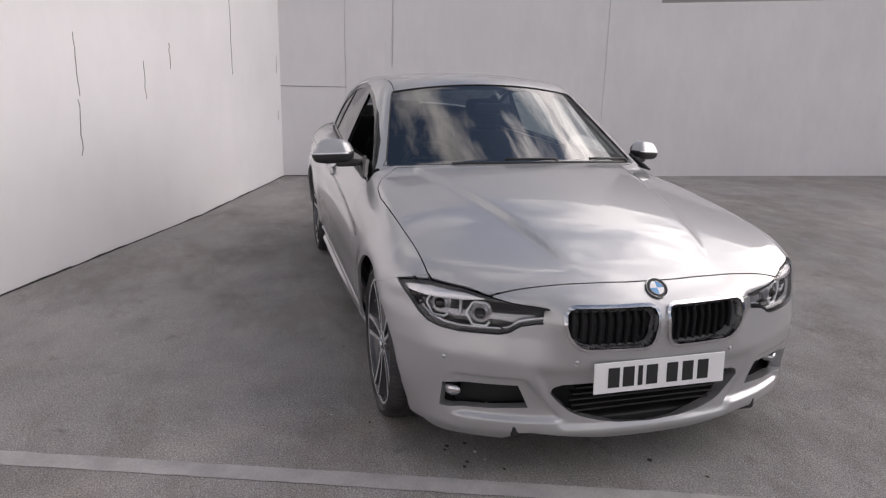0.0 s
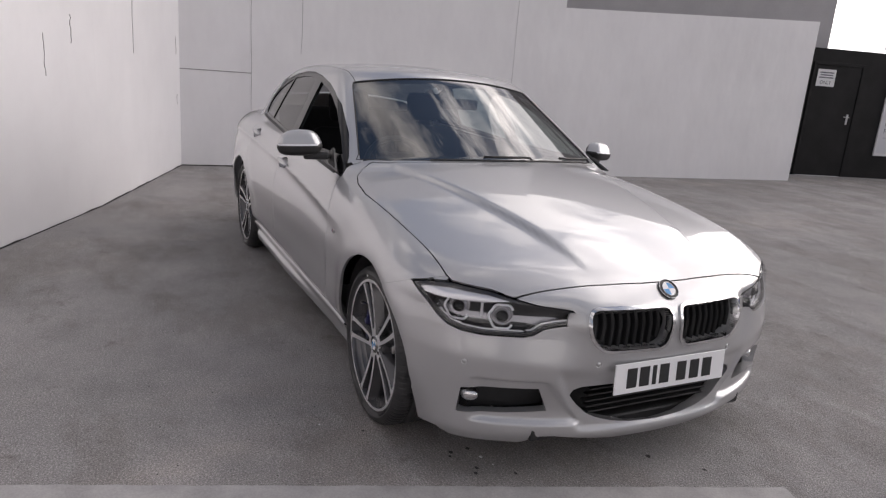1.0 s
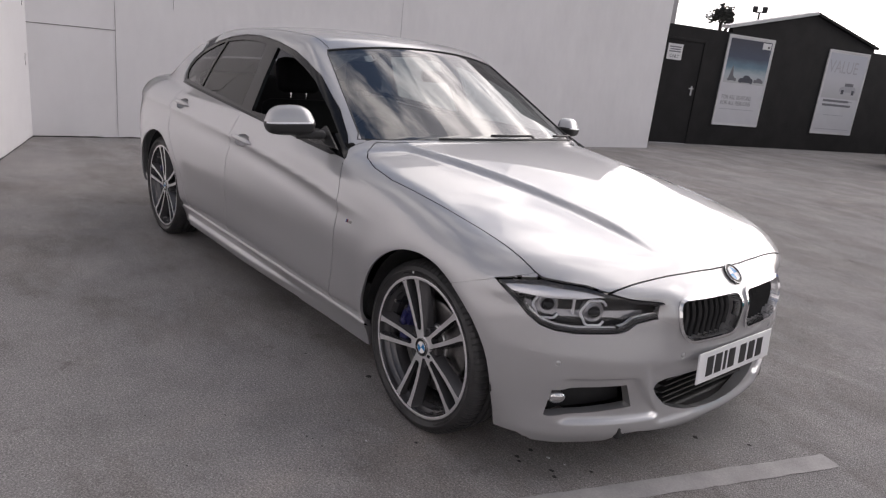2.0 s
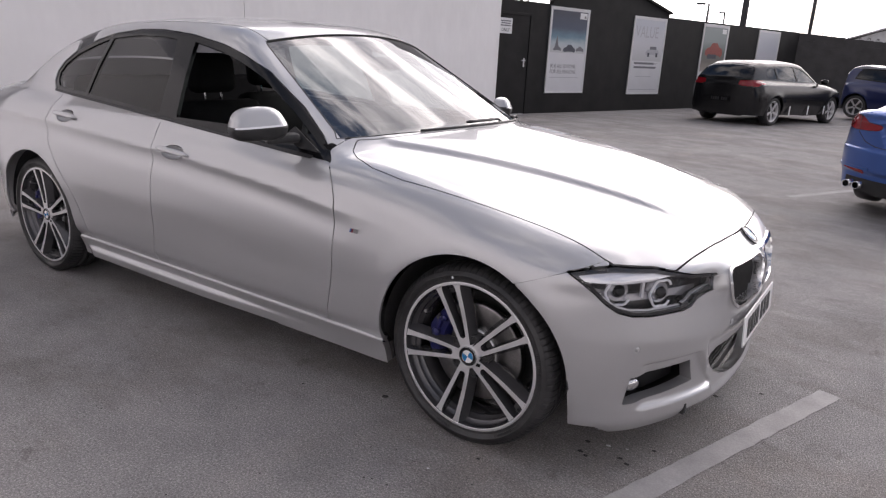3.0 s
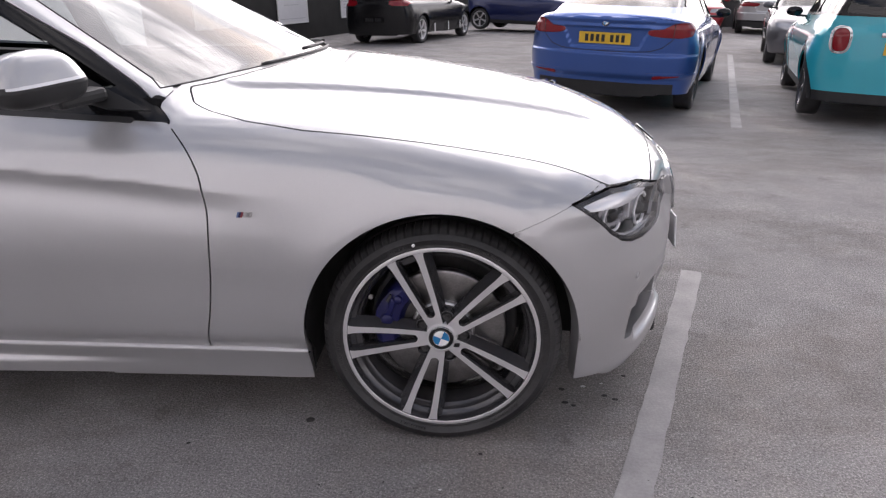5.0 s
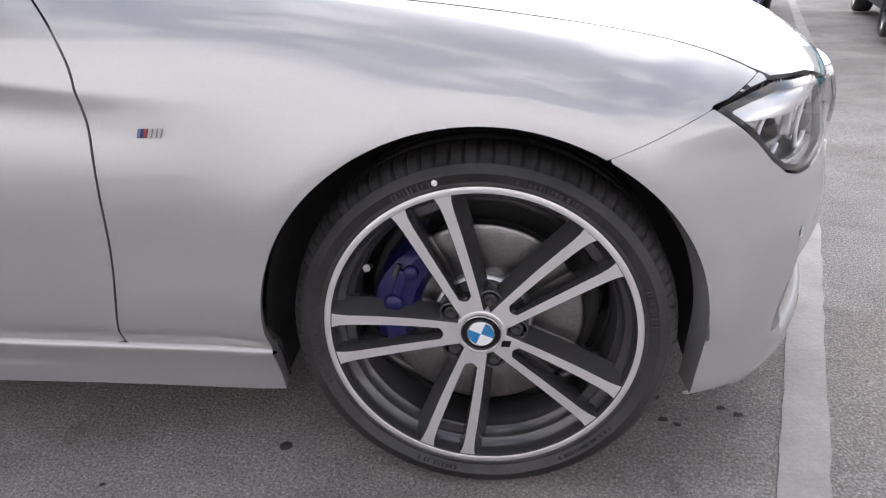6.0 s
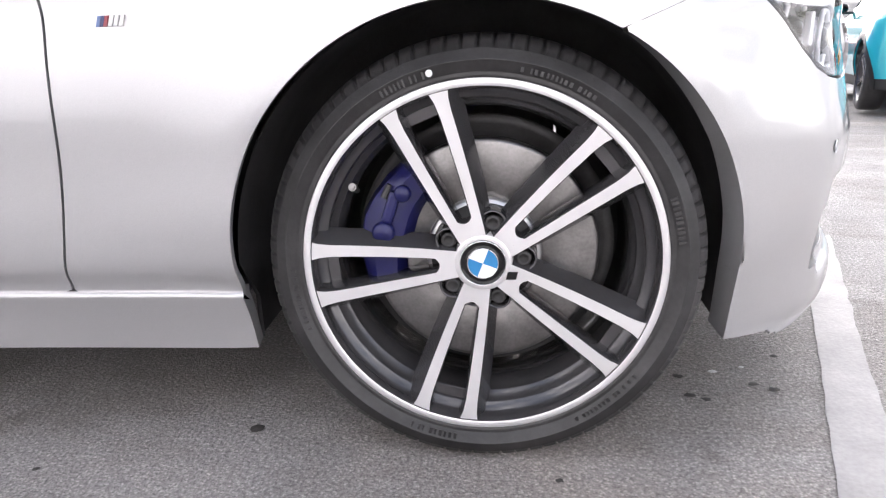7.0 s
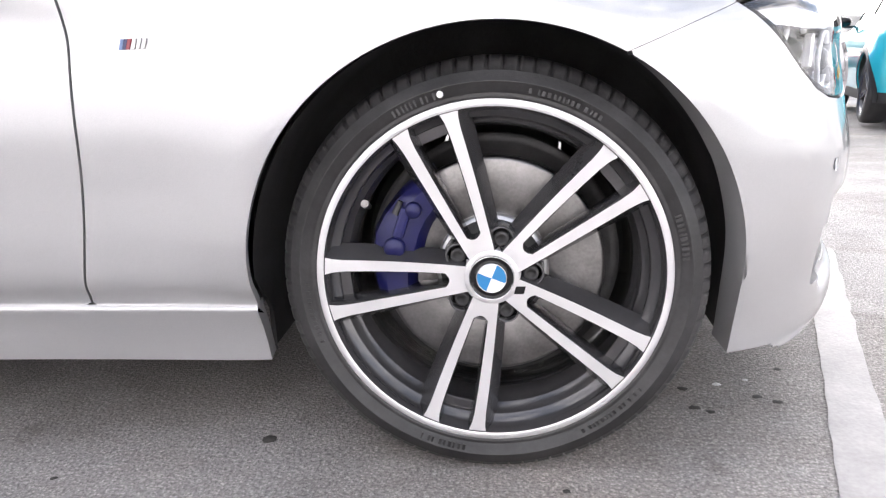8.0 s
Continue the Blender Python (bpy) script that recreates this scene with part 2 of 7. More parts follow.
class Shell:
    """A car's skin as one smooth solid: x ahead from the front axle, y to the car's left, z up."""

    def __init__(self, width, flank, nose, sweep, power, hood, crown, wide, base, lean, bow, roof, roof_crown,
                 tail, wheelbase, arch=0.38, hub=0.322, floor=0.16, ridge=None, tail_lean=0.0, tail_sweep=0.2, sculpt=None, deck=0.0, skirt=None, tail_sculpt=None):
        self.deck, self.skirt, self.tail_sculpt = deck, skirt, tail_sculpt
        self.width, self.flank, self.nose, self.sweep, self.power = width, flank, nose, sweep, power
        self.hood, self.crown, self.wide, self.base, self.lean, self.bow = hood, crown, wide, base, lean, bow
        self.roof, self.roof_crown, self.tail, self.wheelbase = roof, roof_crown, tail, wheelbase
        self.sculpt = sculpt
        self.arch, self.hub, self.floor, self.ridge, self.tail_lean, self.tail_sweep = arch, hub, floor, ridge, tail_lean, tail_sweep

    corner = 0.17

    def drop(self, x):
        """How fast the edge between flank and deck sinks outwards at the tail."""
        return self.deck * step01((self.tail + 0.75 - x) / 0.3)

    def solid(self, x, y, z):
        w = np.abs(y)
        side = self.width + self.flank(z)
        for axle in (0.0, -self.wheelbase):
            r = np.hypot(x - axle, z - self.hub)
            side = side + 0.014 * np.exp(-(((r - self.arch - 0.01) / 0.075) ** 2)) * step01((z - 0.2) / 0.2)
        if self.ridge is not None:
            zc = self.ridge(x)
            fade = step01((-0.30 - x) / 0.5)
            side = side + fade * (0.015 * np.exp(-np.sqrt((z - zc) ** 2 + 0.006 ** 2) / 0.024) - 0.010 * np.exp(-(((z - zc + 0.05) / 0.04) ** 2)))
        if self.skirt is not None:
            side = side + self.skirt(x, z)
        front = (x - self.nose(z) + self.sweep * w ** self.power) * 0.92
        if self.sculpt is not None:
            front = front + self.sculpt(x, w, z)
        back = (self.tail + self.tail_lean * (z - 0.7) - x + self.tail_sweep * w ** 3) * 0.95
        if self.tail_sculpt is not None:
            back = back + self.tail_sculpt(x, w, z)
        top = self.hood(x) - self.crown * w * w
        if self.ridge is not None:
            top = top + 0.019 * step01((0.62 - x) / 0.3) * (0.5 - 0.5 * np.tanh((w - 0.425 + 0.24 * x) / 0.013))
        body = smax(smax(w - side, smax(front, back, 0.05), self.corner), z - top, 0.105)
        body = smax(body, self.floor - z, 0.02)
        cab_side = (w - self.wide(x) + self.lean * (z - 0.95) - 0.09 * (z - 0.95) * (1.34 - z)) * 0.87
        cab_top = z - self.roof(x) + self.roof_crown * w * w
        glass = (x - self.base + 2.0 * (z - 0.985) + self.bow * w * w) * 0.43
        cab = np.maximum(smax(smax(cab_side, cab_top, 0.06), glass, 0.035), back + 0.02)
        return smin(body, smax(cab, 0.86 - z, 0.02), 0.02)

    def cast(self, origin, way, far=2.6):
        """Where rays that come in from outside meet the skin; nan where they miss."""
        shape = origin.shape[:-1]
        o, w = origin.reshape(-1, 3), np.broadcast_to(way, origin.shape).reshape(-1, 3)
        t, live = np.full(len(o), far), np.arange(len(o))
        for k in range(90):
            p = o[live] + t[live][:, None] * w[live]
            d = self.solid(p[:, 0], p[:, 1], p[:, 2])
            t[live] = np.clip(np.where(d > 0.00005, t[live] - 0.75 * d, t[live] - 0.4 * np.minimum(d, 0)), -0.1, far)
            if k % 6 == 5:
                live = live[np.abs(d) > 0.00005]
                if not len(live):
                    break
        for _ in range(5):
            p, q = o + t[:, None] * w, o + (t + 0.0004)[:, None] * w
            d = self.solid(p[:, 0], p[:, 1], p[:, 2])
            rate = (self.solid(q[:, 0], q[:, 1], q[:, 2]) - d) / 0.0004
            t = t - np.clip(d / np.maximum(rate, 0.05), -0.004, 0.004)
        p = o + t[:, None] * w
        p[(np.abs(self.solid(p[:, 0], p[:, 1], p[:, 2])) > 0.002) | (t < 0)] = np.nan
        return p.reshape(*shape, 3)

    def normal(self, p):
        e, n = 0.0015, np.zeros_like(p)
        for a in range(3):
            d = np.zeros(3)
            d[a] = e
            q, r = p + d, p - d
            n[..., a] = self.solid(q[..., 0], q[..., 1], q[..., 2]) - self.solid(r[..., 0], r[..., 1], r[..., 2])
        return n / np.maximum(np.linalg.norm(n, axis=-1, keepdims=True), 1e-9)

    def side(self, u, z):
        """The right flank: u runs along the car and then round its nose (u > 0) or its tail."""
        back = self.tail + 0.75
        phi = np.where(u > 0, u / 0.8, np.where(u < back, (u - back) / 0.8, 0))
        o = np.stack([np.clip(u, back, 0), 0 * u, z], -1)
        way = np.stack([np.sin(phi), -np.cos(phi), 0 * u], -1)
        return self.cast(o, way)

    def above(self, x, y):
        o = np.stack([x, y, 0 * x + 0.3], -1)
        return self.cast(o, np.array([0.0, 0.0, 1.0]) + 0 * o, 1.5)


def soft_step(t):
    return 0.5 + 0.5 * np.tanh(t)


def bumper_sculpt(x, w, z):
    """Sunken side pockets and the crease under the lamps; plus is inwards."""
    q = w - x
    pocket = soft_step((0.402 - z) / 0.005) * soft_step((z - 0.246) / 0.007) * soft_step((q + 0.185 + 0.95 * (0.402 - z)) / 0.016) * soft_step((0.145 - q) / 0.025)
    crease = 0.470 + 0.05 * np.clip(q, -0.3, 0.5)
    slope = np.logaddexp(0, (z - crease) / 0.005) * 0.005
    mouth = soft_step((0.432 - 0.46 * (0.42 - z) - w) / 0.016) * soft_step((0.432 - z) / 0.02) * soft_step((z - 0.215) / 0.016)
    return soft_step((x - 0.25) / 0.05) * (0.017 * pocket + 0.015 * mouth + 0.22 * slope * soft_step((w - 0.38) / 0.04) * soft_step((0.66 - z) / 0.03))


def skirt_sculpt(x, z):
    """The tucked door foot, the ledge of the side skirt and its flared blade; plus is outwards."""
    along_sill = step01((-0.30 - x) / 0.12) * step01((x + 2.62) / 0.12)
    blade = step01((-0.60 - x) / 1.0) * step01((x + 2.42) / 0.10)
    return along_sill * (0.013 * soft_step((0.275 - z) / 0.0022) - 0.006 * soft_step((0.302 - z) / 0.010) + 0.026 * blade * soft_step((0.224 - z) / 0.007))


SALOON_SHAPE = dict(skirt=skirt_sculpt, deck=0.11, sculpt=bumper_sculpt, width=0.905, wheelbase=2.81, arch=0.366, hub=0.322, floor=0.148, tail=-3.85, tail_lean=-0.05, tail_sweep=0.75,
           flank=curve((0.1, -0.085), (0.18, -0.072), (0.24, -0.056), (0.28, -0.040), (0.32, -0.026), (0.37, -0.020), (0.46, -0.014), (0.58, -0.002), (0.70, -0.008),
                       (0.78, -0.024), (0.86, -0.048), (0.95, -0.085), (1.05, -0.13)),
           nose=curve((0.1, 0.66), (0.165, 0.703), (0.20, 0.724), (0.235, 0.726), (0.29, 0.722), (0.40, 0.733), (0.55, 0.735), (0.62, 0.735), (0.66, 0.726), (0.70, 0.708), (0.74, 0.68), (0.80, 0.65), (0.9, 0.62)),
           sweep=0.44, power=2.5,
           hood=curve((-3.9, 0.985), (-3.6, 1.01), (-3.0, 1.025), (-2.6, 1.03), (-1.6, 1.015), (-0.9, 1.0), (-0.5, 0.978), (-0.2, 0.945), (0.1, 0.897),
                      (0.32, 0.85), (0.50, 0.80), (0.62, 0.755), (0.72, 0.70)),
           crown=0.13,
           wide=curve((-3.6, 0.60), (-2.9, 0.745), (-2.2, 0.785), (-1.5, 0.80), (-0.8, 0.775), (-0.3, 0.74)),
           base=-0.47, lean=0.50, bow=0.62,
           roof=curve((-3.6, 0.98), (-3.3, 1.13), (-2.95, 1.288), (-2.6, 1.384), (-2.2, 1.422), (-1.8, 1.427), (-1.45, 1.410), (-1.1, 1.36), (-0.8, 1.28)),
           roof_crown=0.135, ridge=curve((-3.8, 0.89), (-2.15, 0.836), (-1.41, 0.808), (-0.87, 0.770), (-0.45, 0.725), (0.0, 0.69)))


# ---- mesh helpers ------------------------------------------------------------
def mesh_object(name, verts, faces, material, parent=None, label="", normals=None, smooth=True, kind=""):
    me = bpy.data.meshes.new(name)
    me.from_pydata([tuple(map(float, v)) for v in verts], [], [tuple(map(int, f)) for f in faces])
    for m in material if isinstance(material, (list, tuple)) else (material,):
        me.materials.append(m)
    me.polygons.foreach_set("use_smooth", [smooth] * len(me.polygons))
    if normals is not None:
        me.normals_split_custom_set_from_vertices([tuple(map(float, v)) for v in normals])
    me.update()
    ob = new(name, me)
    if parent is not None:
        ob.parent = parent
    return tagged(ob, label, kind=kind)


def part(name, bm, material, parent=None, label="", smooth=False, angle=None, kind=""):
    me = bpy.data.meshes.new(name)
    if angle is not None:
        for e in bm.edges:
            e.smooth = len(e.link_faces) == 2 and e.calc_face_angle(0) < radians(angle)
        smooth = True
    for f in bm.faces:
        f.smooth = smooth
    bm.to_mesh(me)
    bm.free()
    for m in material if isinstance(material, (list, tuple)) else (material,):
        me.materials.append(m)
    ob = new(name, me)
    if parent is not None:
        ob.parent = parent
    return tagged(ob, label, kind=kind)


def thing(name, label, category, m=None, group=""):
    e = new(name)
    e.empty_display_size = 0.2
    if m is not None:
        e.matrix_world = m
    return tagged(e, label, category, group)


def box_bm(sx, sy, sz, at=(0, 0, 0), bevel=0.0, m=None, bm=None):
    own = bm is None
    bm = bm or bmesh.new()
    r = bmesh.ops.create_cube(bm, size=1, matrix=(m or Matrix.Translation(at)) @ Matrix.Diagonal((sx, sy, sz, 1)))
    if bevel:
        es = list({e for v in r["verts"] for e in v.link_edges})
        bmesh.ops.bevel(bm, geom=es, offset=bevel, segments=2, affect="EDGES", profile=0.5)
    return bm


def lathe(profile, n=64, axis="y", closed=False):
    """Turn (radius, along) pairs round an axis; verts and quads."""
    v, f = [], []
    k = len(profile)
    for i in range(n):
        a = 2 * math.pi * i / n
        for r, h in profile:
            p = (r * math.cos(a), h, r * math.sin(a)) if axis == "y" else (r * math.cos(a), r * math.sin(a), h)
            v.append(p)
    for i in range(n):
        for j in range(k if closed else k - 1):
            a, b = i * k + j, i * k + (j + 1) % k
            c, d = ((i + 1) % n) * k + (j + 1) % k, ((i + 1) % n) * k + j
            f.append((a, b, c, d) if axis == "y" else (a, d, c, b))
    return v, f


def prism_bm(outline, depth, m=None, bevel=0.0, bm=None):
    """A flat outline in x, y drawn out along z from 0 to depth."""
    bm = bm or bmesh.new()
    m = m or Matrix.Identity(4)
    lo = [bm.verts.new(m @ Vector((x, y, 0))) for x, y in outline]
    hi = [bm.verts.new(m @ Vector((x, y, depth))) for x, y in outline]
    k = len(outline)
    fs = [bm.faces.new(hi), bm.faces.new(lo[::-1])]
    for i in range(k):
        fs.append(bm.faces.new((lo[i], lo[(i + 1) % k], hi[(i + 1) % k], hi[i])))
    bmesh.ops.recalc_face_normals(bm, faces=fs)
    if bevel:
        bmesh.ops.bevel(bm, geom=list(fs[0].edges), offset=bevel, segments=2, affect="EDGES", profile=0.5)
    return bm


def outline_distance(a, b, pts):
    """Signed distance to a closed outline: minus inside."""
    p = np.array(pts, float)
    q = np.roll(p, -1, 0)
    a, b = np.asarray(a, float), np.asarray(b, float)
    best, inside = np.full(a.shape, 1e9), np.zeros(a.shape, bool)
    for (x0, y0), (x1, y1) in zip(p, q):
        ex, ey = x1 - x0, y1 - y0
        s = np.clip(((a - x0) * ex + (b - y0) * ey) / (ex * ex + ey * ey + 1e-12), 0, 1)
        best = np.minimum(best, np.hypot(a - x0 - s * ex, b - y0 - s * ey))
        cross = ((y0 > b) != (y1 > b)) & (a < (x1 - x0) * (b - y0) / (y1 - y0 + 1e-12) + x0)
        inside ^= cross
    return np.where(inside, -best, best)


class Skin:
    """A shell sampled on two grids (flank and top), from which panels are cut."""

    def __init__(self, shell, split, fine=0.016, low=0.12, high=1.40, nose=False, reach=0.08):
        self.reach = reach
        self.shell, self.split, self.made, self.fine = shell, split, {}, fine
        first = shell.tail + 0.75 - 0.4 * math.pi
        u = np.arange(first, 0.4 * math.pi + fine, fine)
        u[-1] = 0.4 * math.pi
        z = np.arange(low, high, fine * 0.8)
        if nose:
            u = np.concatenate([u[u < 0.12], np.linspace(0.12, 0.4 * math.pi, 128)])
            z = np.concatenate([np.arange(low, 0.76, 0.006), z[z >= 0.76]])
        self.grids = {"side": (*np.meshgrid(u, z, indexing="ij"), shell.side)}
        x = np.arange(shell.tail - 0.08, 0.84, fine)
        if nose:
            x = np.concatenate([x[x < 0.25], np.arange(0.25, 0.78, 0.007)])
        y = np.arange(-0.96, 0.0 + fine, fine)
        y[-1] = 0.0
        self.grids["top"] = (*np.meshgrid(x, y, indexing="ij"), shell.above)
        self.at = {k: g[2](g[0], g[1]) for k, g in self.grids.items()}

    def cut(self, region, overlap=0.0):
        """Vertices, faces and normals of the right half of the skin where region(points) < 0; the top dips under the flank by overlap."""
        verts, faces, top_from = [], [], 0
        for kind, (a, b, surface) in self.grids.items():
            sign = 1 if kind == "side" else -1
            under = 0.0 if kind == "side" else overlap
            top_from = len(verts)
            def rule(p):
                return np.maximum(region(p), sign * (p[..., 2] - self.split(p[..., 0]) + self.shell.drop(p[..., 0]) * p[..., 1] ** 2) - under)
            pts = self.at[kind]
            g = rule(np.nan_to_num(pts, nan=0.0))
            bad = np.isnan(pts[..., 0])
            g[bad] = 1.0
            ok = ~bad
            quad = (ok[:-1, :-1] & ok[1:, :-1] & ok[1:, 1:] & ok[:-1, 1:])
            step = self.reach
            for p, q in (((slice(None, -1), slice(None, -1)), (slice(1, None), slice(1, None))), ((slice(1, None), slice(None, -1)), (slice(None, -1), slice(1, None)))):
                quad &= ~(np.linalg.norm(pts[p] - pts[q], axis=-1) > step)
            neg = g < 0
            some = neg[:-1, :-1] | neg[1:, :-1] | neg[1:, 1:] | neg[:-1, 1:]
            cells = np.argwhere(quad & some)
            index, edge, wait = {}, {}, []
            def vert(i, j):
                if (i, j) not in index:
                    index[i, j] = len(verts)
                    verts.append(pts[i, j])
                return index[i, j]
            def cross(p, q):
                key = (p, q) if p < q else (q, p)
                if key not in edge:
                    edge[key] = len(verts)
                    verts.append(None)
                    wait.append((edge[key], *key))
                return edge[key]
            for i, j in cells:
                ring = [(i, j), (i + 1, j), (i + 1, j + 1), (i, j + 1)]
                face = []
                for k in range(4):
                    p, q = ring[k], ring[(k + 1) % 4]
                    if neg[p]:
                        face.append(vert(*p))
                    if neg[p] != neg[q]:
                        face.append(cross(p, q))
                if len(face) > 2:
                    faces.append(face)
            if wait:
                ids, p, q = zip(*wait)
                p, q = np.array(p), np.array(q)
                c0 = np.stack([a[tuple(p.T)], b[tuple(p.T)]], -1)
                c1 = np.stack([a[tuple(q.T)], b[tuple(q.T)]], -1)
                g0, g1 = g[tuple(p.T)], g[tuple(q.T)]
                for _ in range(4):
                    s = np.clip(g0 / (g0 - g1), 0.03, 0.97)
                    c = c0 + s[:, None] * (c1 - c0)
                    hit = surface(c[:, 0], c[:, 1])
                    gm = rule(np.nan_to_num(hit))
                    same = (gm < 0) == (g0 < 0)
                    c0 = np.where(same[:, None], c, c0)
                    g0 = np.where(same, gm, g0)
                    c1 = np.where(same[:, None], c1, c)
                    g1 = np.where(same, g1, gm)
                s = np.clip(g0 / (g0 - g1), 0.0, 1.0)
                c = c0 + s[:, None] * (c1 - c0)
                hit = surface(c[:, 0], c[:, 1])
                fallback = pts[tuple(p.T)]
                hit = np.where(np.isnan(hit), fallback, hit)
                for n, v in zip(ids, hit):
                    verts[n] = v
        if not faces:
            return np.zeros((0, 3)), [], np.zeros((0, 3))
        v = np.array(verts)
        n = self.shell.normal(v)
        past = self.split(v[:, 0]) - self.shell.drop(v[:, 0]) * v[:, 1] ** 2 - v[:, 2]
        past[:top_from] = 0.0
        v = v - n * (0.09 * np.clip(past, 0.0, 0.05))[:, None]
        f0 = np.array([f[:3] for f in faces])
        way = np.cross(v[f0[:, 1]] - v[f0[:, 0]], v[f0[:, 2]] - v[f0[:, 0]])
        flip = (way * n[f0[:, 0]]).sum(1) < 0
        return v, [f[::-1] if r else f for f, r in zip(faces, flip)], n


def panel(name, skin, region, material, parent, label="", sides="r", lift=0.0, depth=0.012):
    """A panel of the skin with its edge turned in. sides: r, l, or both in one mesh."""
    if (name, lift) not in skin.made or sides == "r":
        skin.made[name, lift] = skin.cut(region, 1.5 * skin.fine if depth else 0.0)
    v, f, n = skin.made[name, lift]
    if not f:
        return None
    v = v + n * lift
    count = {}
    for face in f:
        for p, q in zip(face, face[1:] + face[:1]):
            key = (round(v[p][0], 4), round(v[p][1], 4), round(v[p][2], 4)), (round(v[q][0], 4), round(v[q][1], 4), round(v[q][2], 4))
            count.setdefault(frozenset(key), []).append((p, q))
    rim = [e[0] for k, e in count.items() if len(e) == 1 and len(k) == 2]
    verts, faces, normals = list(v), [list(x) for x in f], list(n)
    if depth:
        split_z = skin.split
        for p, q in rim:
            mid = (v[p] + v[q]) / 2 - lift * n[p]
            if abs(mid[2] - split_z(mid[0]) + skin.shell.drop(mid[0]) * mid[1] ** 2) < 0.002 or abs(mid[1]) < 0.002:
                continue
            b = len(verts)
            verts += [v[p], v[q], v[q] - depth * n[q], v[p] - depth * n[p]]
            normals += [np.zeros(3)] * 4
            faces.append([b + 1, b, b + 3, b + 2])
    verts, normals = np.array(verts), np.array(normals)
    flip = np.array([1, -1, 1])
    if sides == "l":
        verts, normals, faces = verts * flip, normals * flip, [x[::-1] for x in faces]
    elif sides == "both":
        k = len(verts)
        verts, normals = np.concatenate([verts, verts * flip]), np.concatenate([normals, normals * flip])
        faces = faces + [[i + k for i in x[::-1]] for x in faces]
    return mesh_object(name, verts, faces, material, parent, label, normals)


# ---- the yard ----------------------------------------------------------------
def wall_run(name, points, heights, thick, material, label, category="wall", base=-0.8):
    """An upright wall along plan points; its thickness lies to the left of the run."""
    bm = bmesh.new()
    pts = [Vector(p) for p in points]
    if not isinstance(heights, (list, tuple)):
        heights = [heights] * len(pts)
    offs = []
    for i, p in enumerate(pts):
        d = (pts[min(i + 1, len(pts) - 1)] - pts[max(i - 1, 0)]).normalized()
        offs.append(p + Vector((-d.y, d.x)) * thick)
    for i in range(len(pts) - 1):
        ring = [pts[i], pts[i + 1], offs[i + 1], offs[i]]
        top = [heights[i], heights[i + 1], heights[i + 1], heights[i]]
        lo = [bm.verts.new((p.x, p.y, base)) for p in ring]
        hi = [bm.verts.new((p.x, p.y, h)) for p, h in zip(ring, top)]
        bm.faces.new(hi)
        bm.faces.new(lo[::-1])
        for k in range(4):
            bm.faces.new((lo[k], lo[(k + 1) % 4], hi[(k + 1) % 4], hi[k]))
    bmesh.ops.recalc_face_normals(bm, faces=bm.faces)
    return tagged(part(name, bm, material), label, category, kind="structure")


def on_wall(a, b, d, z, out=0.0):
    """The pose at d metres along the wall a to b, z up: x along the wall, y up, z out of it to the right-hand side."""
    a, b = Vector((*a, 0)), Vector((*b, 0))
    t = (b - a).normalized()
    n = Vector((t.y, -t.x, 0))
    m = Matrix((t, Vector((0, 0, 1)), n)).transposed().to_4x4()
    m.translation = a + t * d + n * out + Vector((0, 0, z))
    return m


FALL = 0.040


def ground_z(x, y):
    """The yard falls gently beyond the saloon's nose."""
    d = x - 1.6
    soft = 0.5 * (d + math.sqrt(d * d + 0.5))
    if y <= 0.5:
        return 0.0
    t = min(1.0, max(0.0, (y - 1.5) / 3.5))
    far = 1.0 - 0.7 * min(1.0, max(0.0, (y - 9.0) / 6.0))
    dip = 0.085 * t * t * (3 - 2 * t) * far * math.exp(-((x - 1.5) / 2.5) ** 2)
    return -FALL * min(soft, 14.0) * min(1.0, (y - 0.5) / 4.0) - dip


bm = bmesh.new()
xs = [-600, -200, -60, -20] + [-8 + 0.5 * i for i in range(49)] + [24, 40, 80, 200, 600]
ys = [-600, -200, -60, -20] + [-8 + 0.5 * i for i in range(81)] + [40, 60, 100, 200, 600]
grid = [[bm.verts.new((x, y, ground_z(x, y))) for y in ys] for x in xs]
for i in range(len(xs) - 1):
    for j in range(len(ys) - 1):
        bm.faces.new((grid[i][j], grid[i + 1][j], grid[i + 1][j + 1], grid[i][j + 1]))
for f in bm.faces:
    f.smooth = True
ground = tagged(part("ground", bm, ASPHALT, smooth=True), "worn grey tarmac yard with stains and patches", "ground", kind="structure")

CORNER, STEP, WALL_END = (-6.82, -0.96), (-6.24, 4.25), (-5.74, 9.05)
WEST = [CORNER, (-4.35, -1.86), (-1.97, -2.93), (7.0, -6.95)]
west = wall_run("wall_west", WEST[::-1], [2.5, 2.5, 2.5, 3.4], 0.15, WHITE_WALL, "tall white painted boarded wall with cracks and dents")
wall_run("wall_north", [STEP, CORNER][::-1], 5.2, 0.15, WHITE_WALL, "tall white painted boarded wall in large sheets")
wall_run("wall_north_low", [STEP, WALL_END], [2.43, 2.69], 0.15, WHITE_WALL, "white painted boarded wall, lower, with an open end")
FENCE_A, FENCE_B = (-6.62, 9.55), (-2.78, 24.0)
wall_run("wall_east", [FENCE_A, FENCE_B], [2.36, 2.40], 0.15, DARK_WALL, "black painted wall with posters and a door")
FAR_END = (9.1, 25.3)
wall_run("fence_far", [FENCE_B, (1.5, 26.2), FAR_END], [2.38, 2.06, 1.85], 0.15, DARK_BRICK, "dark slatted wall at the far side of the yard")
